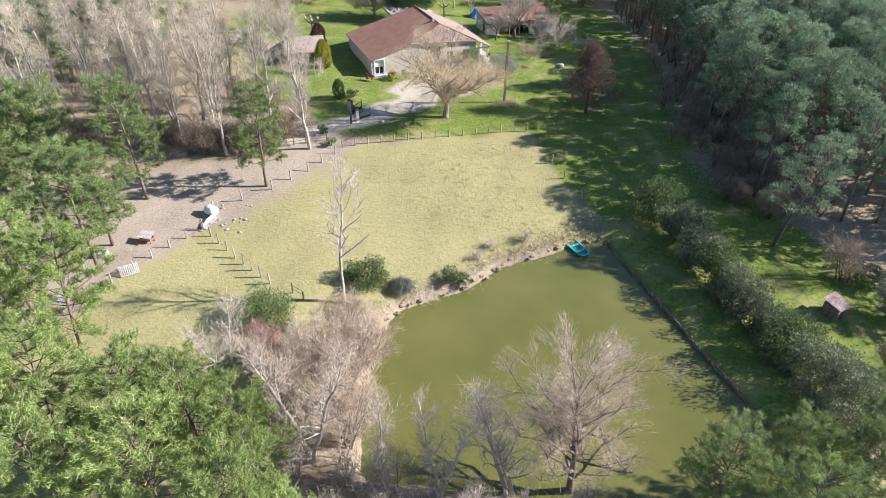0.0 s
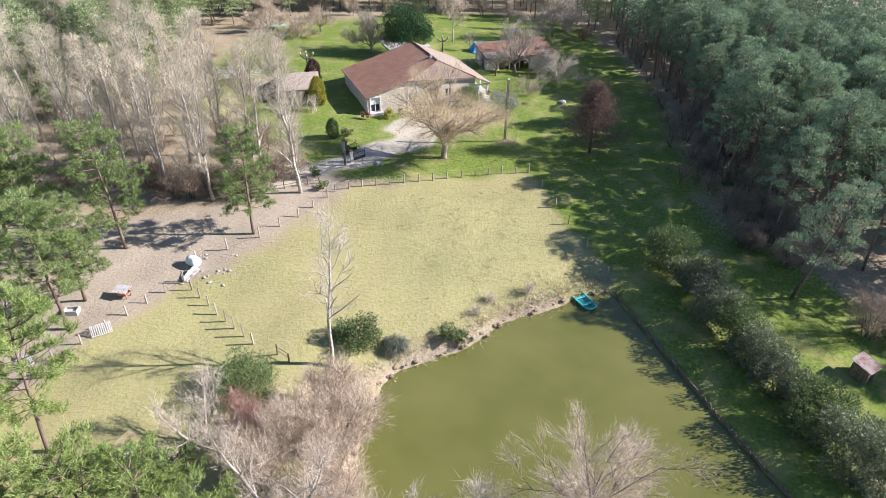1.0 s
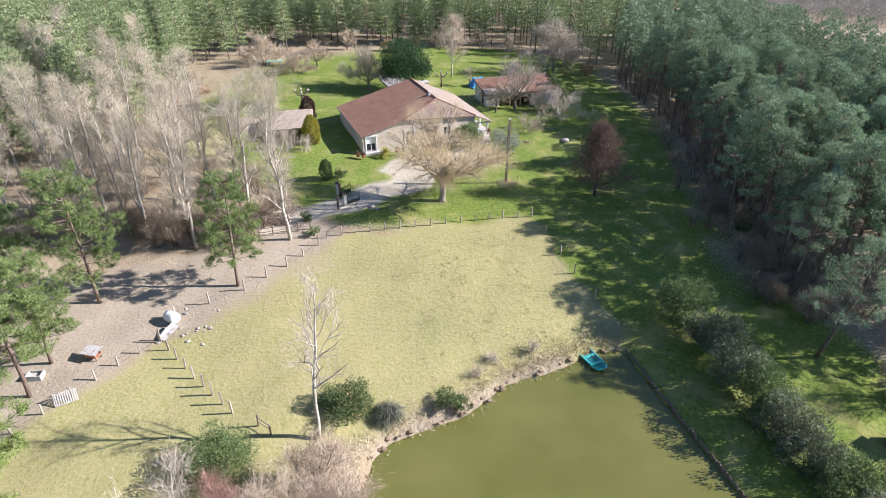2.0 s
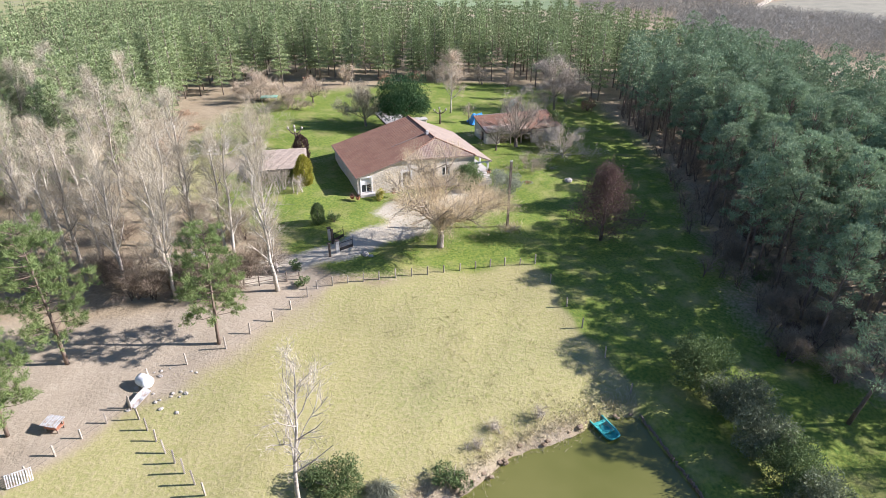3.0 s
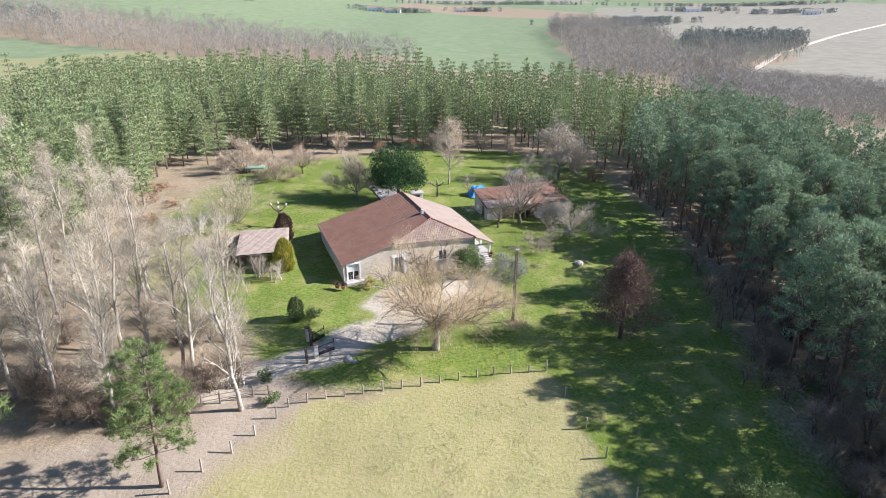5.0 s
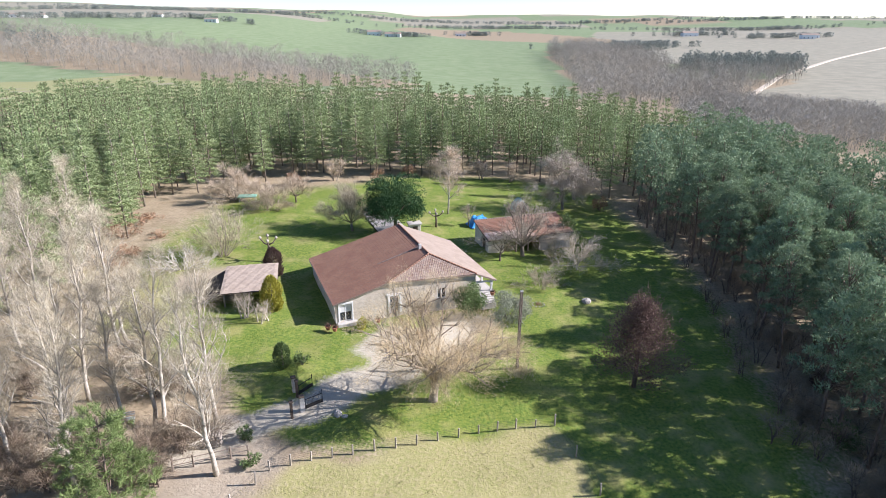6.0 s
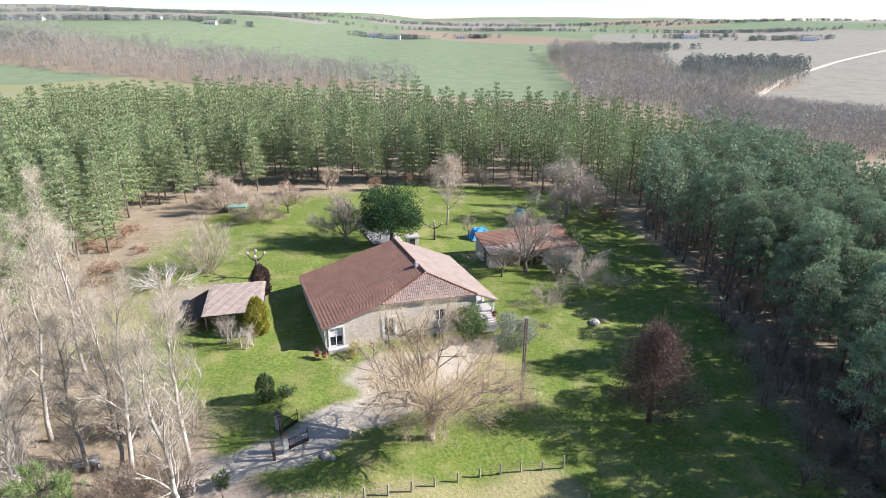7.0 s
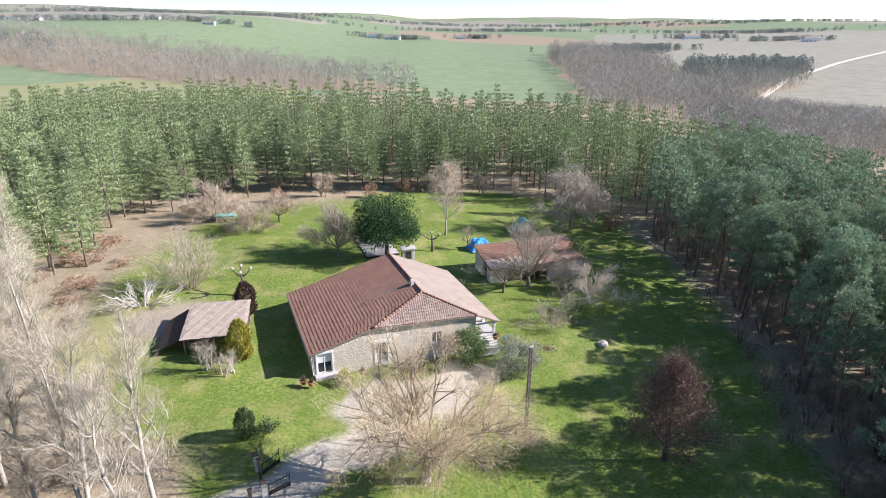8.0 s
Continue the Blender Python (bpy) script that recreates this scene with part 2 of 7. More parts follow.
M_TWIG = leafy("grey_twigs", (0.47, 0.405, 0.28), (0.60, 0.525, 0.385), 0.1)
M_TWIG_TAN = leafy("tan_twigs", (0.60, 0.475, 0.285), (0.70, 0.57, 0.365), 0.15)
M_TWIG_PINK = leafy("pinkish_twigs", (0.50, 0.40, 0.29), (0.62, 0.51, 0.385), 0.1)
M_TWIG_RED = leafy("red_dogwood_twigs", (0.40, 0.235, 0.19), (0.52, 0.33, 0.265), 0.1)
M_TWIG_PALE = leafy("pale_twigs", (0.46, 0.39, 0.3), (0.58, 0.5, 0.395), 0.1)
M_TWIG_DULL = leafy("dull_brown_twigs", (0.23, 0.18, 0.125), (0.34, 0.27, 0.195), 0.1)
# far trees paled towards grey, distance haze put into their base colours
M_FARWOOD = leafy("far_hazed_bare_wood", (0.29, 0.27, 0.22), (0.39, 0.365, 0.305), 0.1, vary=0.0, scale=0.02)
M_FARHAZED = leafy("far_hazed_wood", (0.20, 0.225, 0.19), (0.27, 0.285, 0.245), 0.1, vary=0.0)
mg, Ng, Lg, Pg = nodes_of("window_glass")
Pg.inputs["Base Color"].default_value = (0.03, 0.035, 0.04, 1)
Pg.inputs["Roughness"].default_value = 0.06
M_GLASS = mg


# ---- mesh helpers ----
class Geo:
    """Collects vertices, triangles and quads, and makes one mesh of them."""

    def __init__(self):
        self.v, self.t, self.q, self.n = [], [], [], 0

    def add(self, v, t=None, q=None):
        v = np.asarray(v, float).reshape(-1, 3)
        if t is not None and len(t):
            self.t.append(np.asarray(t, int).reshape(-1, 3) + self.n)
        if q is not None and len(q):
            self.q.append(np.asarray(q, int).reshape(-1, 4) + self.n)
        self.v.append(v)
        self.n += len(v)

    def mesh(self, name, material=None, smooth=False):
        me = bpy.data.meshes.new(name)
        v = np.concatenate(self.v) if self.v else np.zeros((0, 3))
        t = np.concatenate(self.t) if self.t else np.zeros((0, 3), int)
        q = np.concatenate(self.q) if self.q else np.zeros((0, 4), int)
        me.vertices.add(len(v))
        me.vertices.foreach_set("co", v.ravel())
        loops = np.concatenate([t.ravel(), q.ravel()])
        me.loops.add(len(loops))
        me.loops.foreach_set("vertex_index", loops)
        starts = np.concatenate([np.arange(len(t)) * 3, len(t) * 3 + np.arange(len(q)) * 4])
        me.polygons.add(len(starts))
        me.polygons.foreach_set("loop_start", starts)
        me.update(calc_edges=True)
        me.polygons.foreach_set("use_smooth", np.full(len(starts), bool(smooth)))
        if material:
            me.materials.append(material)
        return me


def part(name, geo, material, parent, label="", smooth=False):
    """One mesh object under a thing or a part, in the parent's space."""
    me = geo.mesh(name, material, smooth) if isinstance(geo, Geo) else geo
    ob = new(name, me)
    ob.parent = parent
    return tagged(ob, label)


def thing(name, m, label, category, group="", kind=""):
    ob = new(name)
    ob.empty_display_size = 0.3
    ob.matrix_basis = m
    return tagged(ob, label, category, group, kind)


def box(g, x0, x1, y0, y1, z0, z1, bev=0.0):
    """A box with chamfered upright and top edges."""
    b = min(bev, (x1 - x0) / 3, (y1 - y0) / 3, (z1 - z0) / 3)
    def ring(i, z):
        return [(x0 + i, y0, z), (x1 - i, y0, z), (x1, y0 + i, z), (x1, y1 - i, z), (x1 - i, y1, z), (x0 + i, y1, z), (x0, y1 - i, z), (x0, y0 + i, z)]
    if b <= 0:
        v = [(x, y, z) for z in (z0, z1) for x, y in ((x0, y0), (x1, y0), (x1, y1), (x0, y1))]
        g.add(v, q=[(3, 2, 1, 0), (4, 5, 6, 7), (0, 1, 5, 4), (1, 2, 6, 5), (2, 3, 7, 6), (3, 0, 4, 7)])
        return
    top = [(min(max(x, x0 + b), x1 - b), min(max(y, y0 + b), y1 - b), z1) for x, y, _ in ring(b, z1)]
    v = ring(b, z0) + ring(b, z1 - b) + top
    q = [(i, (i + 1) % 8, 8 + (i + 1) % 8, 8 + i) for i in range(8)] + [(8 + i, 8 + (i + 1) % 8, 16 + (i + 1) % 8, 16 + i) for i in range(8)]
    q += [(16, 17, 18, 19), (19, 20, 23, 16), (20, 21, 22, 23), (0, 7, 4, 3), (3, 2, 1, 0), (7, 6, 5, 4)]
    g.add(v, q=q)


def prism(g, poly, depth, origin=(0, 0, 0), along=(0, 1, 0), flip=False):
    """Extrudes a polygon of 3D points by depth along a direction."""
    a = np.asarray(poly, float) + np.asarray(origin, float)
    b = a + np.asarray(along, float) * depth
    n = len(a)
    c0, c1 = a.mean(0), b.mean(0)
    v = np.concatenate([a, b, [c0], [c1]])
    t = [(i, (i + 1) % n, 2 * n) for i in range(n)] + [(n + (i + 1) % n, n + i, 2 * n + 1) for i in range(n)]
    g.add(v, t=t, q=[(i, n + i, n + (i + 1) % n, (i + 1) % n) for i in range(n)])


def tube(g, pts, rad, sides=5, caps=True):
    pts = np.asarray(pts, float)
    rad = np.asarray(rad, float)
    n = len(pts)
    d = np.gradient(pts, axis=0)
    d /= np.linalg.norm(d, axis=1, keepdims=True) + 1e-9
    ref = np.where(np.abs(d[:, 2:3]) > 0.9, np.array([[1.0, 0, 0]]), np.array([[0, 0, 1.0]]))
    a = np.cross(d, ref)
    a /= np.linalg.norm(a, axis=1, keepdims=True) + 1e-9
    b = np.cross(d, a)
    th = np.arange(sides) * 2 * np.pi / sides
    v = pts[:, None] + rad[:, None, None] * (np.cos(th)[None, :, None] * a[:, None] + np.sin(th)[None, :, None] * b[:, None])
    k = np.arange(sides)
    q = [np.c_[i * sides + k, i * sides + (k + 1) % sides, (i + 1) * sides + (k + 1) % sides, (i + 1) * sides + k] for i in range(n - 1)]
    if not caps:
        g.add(v.reshape(-1, 3), q=np.concatenate(q))
        return
    v = np.concatenate([v.reshape(-1, 3), pts[:1], pts[-1:]])
    ends = np.concatenate([np.c_[(k + 1) % sides, k, np.full(sides, n * sides)], np.c_[(n - 1) * sides + k, (n - 1) * sides + (k + 1) % sides, np.full(sides, n * sides + 1)]])
    g.add(v, t=ends, q=np.concatenate(q))


def unit(a):
    return a / (np.linalg.norm(a, axis=-1, keepdims=True) + 1e-9)


def blades(g, rng, P, D, L, W):
    """Thin pointed triangles: base points, directions, lengths, half widths."""
    side = unit(np.cross(D, rng.normal(size=D.shape))) * np.reshape(W, (-1, 1))
    tip = P + D * np.reshape(L, (-1, 1))
    v = np.stack([P - side, P + side, tip], 1).reshape(-1, 3)
    g.add(v, t=np.arange(len(v)).reshape(-1, 3))


def leaves(g, rng, P, size):
    """Small four-cornered leaves, folded along the middle, at random tilts."""
    n = len(P)
    a = unit(rng.normal(size=(n, 3)))
    b = unit(np.cross(a, rng.normal(size=(n, 3))))
    s = size * rng.uniform(0.6, 1.3, (n, 1))
    v = np.stack([P - a * s, P + b * s * 0.45, P + a * s, P - b * s * 0.45 + np.cross(a, b) * s * 0.2], 1).reshape(-1, 3)
    k = np.arange(n)[:, None] * 4
    g.add(v, t=np.concatenate([k + [0, 1, 2], k + [0, 2, 3]]))


# ---- land ----
WATER = 1.5
SHORE = np.array([(-5.6, 25), (-6.6, 30), (-6.2, 36), (-5.2, 40.5), (-4.2, 42.9), (-1.3, 44.4), (1.5, 45.6), (3.7, 47.1), (5.2, 48.9), (6.9, 50.1), (9.5, 51.0),
                  (12.3, 52.4), (14.5, 54.0), (17.6, 54.2), (18.4, 51), (19.9, 45.3), (22.3, 36.7), (24.6, 29.5), (25.2, 25), (20, 22.5), (10, 23), (2, 24)], float)
RELIEF = [(rx, ry, 6.28 / wl, ph) for rx, ry, wl, ph in ((0.8, 0.6, 17, 0.3), (-0.5, 0.86, 11, 1.9), (0.2, 0.98, 7.3, 4.0), (0.95, -0.3, 5.1, 2.2), (0.6, -0.8, 3.3, 5.0))]


def ripple(x, y):
    return sum(np.sin((x * a + y * b) * k + p) / k for a, b, k, p in RELIEF) * 0.04


def pond_distance(x, y):
    """Metres to the shore, negative over the water."""
    d = np.full(np.shape(x), 1e9)
    inside = np.zeros(np.shape(x), bool)
    for (x0, y0), (x1, y1) in zip(SHORE, np.roll(SHORE, -1, 0)):
        t = np.clip(((x - x0) * (x1 - x0) + (y - y0) * (y1 - y0)) / ((x1 - x0) ** 2 + (y1 - y0) ** 2), 0, 1)
        d = np.minimum(d, np.hypot(x - x0 - t * (x1 - x0), y - y0 - t * (y1 - y0)))
        inside ^= ((y0 > y) != (y1 > y)) & (x < (x1 - x0) * (y - y0) / (y1 - y0 + 1e-12) + x0)
    return np.where(inside, -d, d)


def smooth(a, b, v):
    t = np.clip((v - a) / (b - a), 0, 1)
    return t * t * (3 - 2 * t)


def land(x, y):
    """Height of the ground."""
    x, y = np.asarray(x, float), np.asarray(y, float)
    tx, ty = np.tanh(x / 45), np.tanh((y - 60) / 20)
    z = 4.32 - 2.85 * tx + 2.18 * ty + 0.5 * tx * ty + ripple(x, y) * np.clip(1.2 - np.hypot(x, y - 60) / 150, 0, 1)
    d = pond_distance(x, y)
    bank = WATER + 0.12 + 0.5 * smooth(0, 0.7, d) + 0.17 * np.clip(d, 0, 40)
    near = smooth(9, 1, d)
    z = z * (1 - near) + np.minimum(z, bank) * near
    z = np.where(d < 6, np.maximum(z, WATER + 0.05 + 0.4 * smooth(0, 0.7, d)), z)
    z = np.where(d < 0, WATER - 0.1 - 1.1 * smooth(0, 2.5, -d), z)
    far = np.hypot(x, y - 60)
    z = z - 13 * smooth(150, 420, far) + 7 * smooth(450, 900, far) + 14 * smooth(800, 1700, far) + 22 * smooth(1600, 3200, far)
    roll = np.sin(x / 390 + 0.7) * np.sin(y / 460 + 1.1) + 0.5 * np.sin(x / 170 + y / 260)
    z = z + 30 * smooth(430, 820, y) * smooth(-60, -430, x)
    return z + roll * 9 * smooth(700, 2000, far) + 26 * smooth(1500, 3300, far) * smooth(-150, -1500, x) + 8 * smooth(1200, 2500, far) * np.sin(x / 640)


def at_land(x, y):
    return float(land(np.array([x]), np.array([y]))[0])


def blob(x, y, cx, cy, rx, ry, soft=0.3, turn=0.0):
    c, s = math.cos(radians(turn)), math.sin(radians(turn))
    u, v = (x - cx) * c + (y - cy) * s, -(x - cx) * s + (y - cy) * c
    return smooth(1 + soft, 1 - soft, np.hypot(u / rx, v / ry))


def strip(x, y, pts, w, soft=0.8):
    d = np.full(np.shape(x), 1e9)
    for (x0, y0), (x1, y1) in zip(pts, pts[1:]):
        t = np.clip(((x - x0) * (x1 - x0) + (y - y0) * (y1 - y0)) / ((x1 - x0) ** 2 + (y1 - y0) ** 2), 0, 1)
        d = np.minimum(d, np.hypot(x - x0 - t * (x1 - x0), y - y0 - t * (y1 - y0)))
    return smooth(w + soft, w - soft, d)


def inside_poly(x, y, pts):
    r = np.zeros(np.shape(x), bool)
    for (x0, y0), (x1, y1) in zip(pts, pts[1:] + pts[:1]):
        r ^= ((y0 > y) != (y1 > y)) & (x < (x1 - x0) * (y - y0) / (y1 - y0 + 1e-12) + x0)
    return r


def edge_steps(lo, hi, reach_lo, reach_hi, fine, mid, mid_lo, mid_hi):
    mids_lo = np.arange(lo, mid_lo, -mid)[1:]
    mids_hi = np.arange(hi, mid_hi, mid)[1:]
    out_hi = mids_hi[-1] + np.cumsum(mid * 1.25 ** np.arange(1, 26))
    out_lo = mids_lo[-1] - np.cumsum(mid * 1.25 ** np.arange(1, 26))
    return np.concatenate([out_lo[out_lo > reach_lo][::-1], mids_lo[::-1], np.arange(lo, hi, fine), mids_hi, out_hi[out_hi < reach_hi]])


MEADOW = [(-12.5, 67.8), (-9.3, 69.0), (-6.1, 69.8), (-1.0, 71.3), (4.3, 73.3), (7.6, 73.9), (10.8, 74.3), (13.4, 67.5), (17.2, 56), (17.4, 54), (6, 50), (-4, 43), (-9, 41), (-16, 43.8), (-24, 51), (-24, 54), (-19, 58), (-15, 65)]


# bare woods across the valley
W1 = [(-560, 600), (-330, 545), (-200, 500), (-110, 450), (-20, 430), (-10, 470), (-90, 560), (-180, 640), (-420, 700), (-640, 640)]
W3 = [(72, 196), (150, 200), (212, 296), (208, 332), (184, 398), (168, 405), (104, 300)]
W2 = [(70, 330), (104, 305), (150, 350), (190, 420), (210, 450), (300, 546), (190, 538), (228, 680), (230, 800), (190, 900), (138, 862), (118, 720), (112, 600), (98, 480)]


def build_ground():
    xs = edge_steps(-75, 85, -4000, 4000, 0.9, 14, -1000, 1000)
    ys = edge_steps(8, 175, -1500, 4700, 0.9, 12, -60, 1300)
    X, Y = np.meshgrid(xs, ys)
    Z = land(X, Y)
    nx, ny = len(xs), len(ys)
    g = Geo()
    i = (np.arange(ny - 1)[:, None] * nx + np.arange(nx - 1)[None]).ravel()
    g.add(np.stack([X, Y, Z], -1), q=np.c_[i, i + 1, i + nx + 1, i + nx])
    me = g.mesh("ground", M_GROUND, True)
    wob = ripple(X * 2.1, Y * 2.1) * 5
    x, y = X + wob, Y + ripple(Y * 1.7, X * 1.9) * 5
    pd = pond_distance(X, Y)
    wobbly = ripple(X * 5, Y * 5) * 12
    dry = np.where(inside_poly(x, y, MEADOW), 1.0, 0.0)
    dry = np.maximum(dry, blob(x, y, -21, 39, 9, 8) * 0.95)
    dry = np.maximum(dry, blob(x, y, -24, 32, 11, 12) * 0.95)
    dry = np.maximum(dry, 0.75 * blob(x, y, -33, 96, 4, 10))
    lawn = np.maximum.reduce([blob(x, y, 2, 92, 27, 19), blob(x, y, -8, 125, 30, 25), blob(x, y, 20, 112, 16.5, 45), blob(x, y, 19, 78, 14.5, 17), blob(x, y, 22, 60, 9, 26),
                              blob(x, y, -8, 77, 10, 6), blob(x, y, 26, 40, 5, 22), blob(x, y, 1, 79, 14, 7), blob(x, y, 36, 46, 7, 13), blob(x, y, 38, 36, 6, 8), blob(x, y, 8, 145, 26, 15), blob(x, y, 33, 57, 6, 8) * 0.8,
                              blob(x, y, -24, 92, 5, 14) * 0.9, blob(x, y, -33, 98, 3.5, 12, 0.4) * 0.85, blob(x, y, -32, 116, 7, 8, 0.4) * 0.8, blob(x, y, -31, 131, 6, 6, 0.4) * 0.8])
    lawn = np.where(inside_poly(x, y, MEADOW), np.clip(0.62 * smooth(0.0, 1.2, np.sin(X * 0.23 + 1) + np.sin(Y * 0.19) + wobbly), 0, 0.62), lawn)
    lawn = np.maximum(lawn, 0.5 * blob(x, y, -19, 42, 5, 5))
    lawn = np.maximum(lawn, 0.72 * blob(x, y, -33, 112, 6.5, 18))
    patchy = smooth(0.2, 0.9, np.sin(X * 0.31) * np.sin(Y * 0.23 + 0.8) + wobbly * 1.4)
    lawn = np.maximum(lawn, 0.62 * patchy * smooth(26, 32, x) * smooth(40, 34, x) * smooth(125, 100, y))
    lawn = np.maximum(lawn, 0.6 * patchy * smooth(-20, -26, x) * smooth(-75, -60, x) * smooth(70, 78, y) * smooth(128, 118, y))
    dirt = np.maximum.reduce([blob(x, y, -29, 51, 12, 8.5, 0.2), blob(x, y, -33, 43, 7, 7, 0.2), blob(x, y, -24, 59, 9, 5, 0.2), blob(x, y, -15.5, 66, 4.5, 7, 0.25, 25), blob(x, y, -40, 52, 9, 9), blob(x, y, -27, 100, 6, 5) * 0.85])
    fence_x = -24.2 - (51.4 - y) * 0.633
    south = smooth(53, 51, y)
    yard = smooth(0.6, -0.6, x - fence_x)
    dirt = dirt * (1 - south * (1 - yard))
    dry = np.maximum(dry, 0.95 * south * (1 - yard) * smooth(26, 29, y) * smooth(-8, -11, x) * smooth(1.5, 3, pd))
    dirt = np.maximum(dirt, 0.75 * smooth(2.0 + wobbly, 0.4, pd) * smooth(15, 10, X) * smooth(38, 42, Y))
    dirt = np.where(inside_poly(X, Y, MEADOW) & (pd > 1) & (X > -21), dirt * 0.4, dirt)
    dry = dry * (1 - 0.9 * np.clip(dirt, 0, 1))
    gravel = np.maximum.reduce([strip(x, y, [(-19, 70.5), (-12.5, 74.2), (-7, 78.8), (-2, 83.5), (2, 87)], 1.9, 0.5), blob(x, y, -1.5, 87.3, 7.0, 3.6, 0.15, 21), blob(x, y, 4, 91.5, 3.2, 2.2, 0.2, 21),
                                strip(x, y, [(-30, 66.5), (-19, 70.5)], 1.4, 0.5) * 0.8])
    fx, fy = X, Y
    fd = np.hypot(fx, fy - 40)
    crop = np.where((fd > 370) & (np.abs(fx) < 5000), 1.0, 0.0)
    bear = np.degrees(np.arctan2(fx, fy - 40))
    plough = np.where((fx > 100) & (fx > 135 + 0.8 * (fy - 375)) & (fd > 200) & (fd < 1500), 1.0, 0.0)
    plough = np.maximum(plough, np.where((fd > 690) & (bear > 13.5) & (fd < 1500), 1.0, 0.0))
    patch = np.sin(fx / 230 + 1.3) * np.sin(fy / 310 + 0.4) + 0.4 * np.sin(fx / 90 + fy / 140)
    plough = np.maximum(plough, np.where((fd > 1150) & (patch > 0.25), 0.9, 0))
    trees = np.where((fd > 900) & (patch < -0.75), 1.0, 0)
    crop, plough = crop * (1 - plough) * (1 - trees), plough * (1 - trees)
    meadow_far = np.where((fd > 300) & (fd < 520) & (bear < -12), 1.0, 0)
    dry = np.maximum(dry, meadow_far * 0.75)
    crop = crop * (1 - meadow_far * 0.6)
    under_trees = inside_poly(X, Y, W1) | inside_poly(X, Y, W2) | inside_poly(X, Y, W3)
    crop, plough, dry = (np.where(under_trees, 0, w) for w in (crop, plough, dry))
    one = np.ones_like(X)
    near_x, near_y = (xs > -76) & (xs < 86), (ys > 7) & (ys < 176)
    near_ix = np.ix_(near_y, near_x)

    def soften(w, times=3):
        w = w.copy()
        c = w[near_ix]
        for _ in range(times):
            e = np.pad(c, 1, mode="edge")
            c = (e[:-2, 1:-1] + e[2:, 1:-1] + e[1:-1, :-2] + e[1:-1, 2:] + 2 * c) / 6
        w[near_ix] = c
        return w
    lawn, dry, dirt, gravel = soften(lawn), soften(dry), soften(dirt), soften(gravel, 1)
    for name, rgb in (("zone_a", (lawn, dry, dirt)), ("zone_b", (gravel, crop, plough))):
        at = me.attributes.new(name, "FLOAT_COLOR", "POINT")
        at.data.foreach_set("color", np.stack([*rgb, one], -1).astype(np.float32).ravel())
    return tagged(new("ground", me), "rolling ground of lawn, dry meadow, bare earth and far fields", "ground", kind="structure")


build_ground()


def build_water():
    g = Geo()
    ring = SHORE + 0.0
    c = SHORE.mean(0)
    out = c + (ring - c) * 1.03
    n = len(out)
    v = [(x, y, WATER) for x, y in out] + [(c[0], c[1], WATER)]
    g.add(v, t=[(i, (i + 1) % n, n) for i in range(n)])
    return tagged(new("water", g.mesh("water", M_WATER)), "murky olive-green water of the garden pond", "pond", kind="structure")


build_water()


def build_track():
    """Pale farm track over the far ploughed slope."""
    pts = np.array([(160, 362), (172, 392), (225, 470), (286, 560), (420, 710), (570, 865), (800, 1080)], float)
    t = np.linspace(0, 6, 90)
    c = np.stack([np.interp(t, range(7), pts[:, k]) for k in (0, 1)], 1)
    for _ in range(8):
        c[1:-1] = (c[:-2] + 2 * c[1:-1] + c[2:]) / 4
    d = unit(np.gradient(c, axis=0))
    n = np.stack([-d[:, 1], d[:, 0]], 1)
    g = Geo()
    rows = [np.c_[c + n * w, land(*(c + n * w).T) + h] for w, h in ((-2.6, -0.6), (-1.9, 0.5), (1.9, 0.5), (2.6, -0.6))]
    m = len(c)
    g.add(np.concatenate(rows), q=[(r * m + i, r * m + i + 1, (r + 1) * m + i + 1, (r + 1) * m + i) for r in range(3) for i in range(m - 1)])
    return tagged(new("road", g.mesh("road", M_GRAVEL)), "pale unpaved farm track across the far field", "road", kind="structure")


build_track()


# ---- house ----
HX, HY, HTURN, HZ = -10.8, 89.9, 21.5, 7.0
EAVE_W, RIDGE, EAVE_E = 2.4, 5.65, 2.25          # heights above the house's floor line
UR, UE, VN, VA = 12.3, 19.9, 14.8, 2.9            # ridge, east eave, north end, hip apex
HLU, HRU = 6.3, 17.3                              # ends of the half hip's lower edge


def west_z(u):
    return EAVE_W + (RIDGE - EAVE_W) * u / UR


def east_z(u):
    return RIDGE - (RIDGE - EAVE_E) * (u - UR) / (UE - UR)


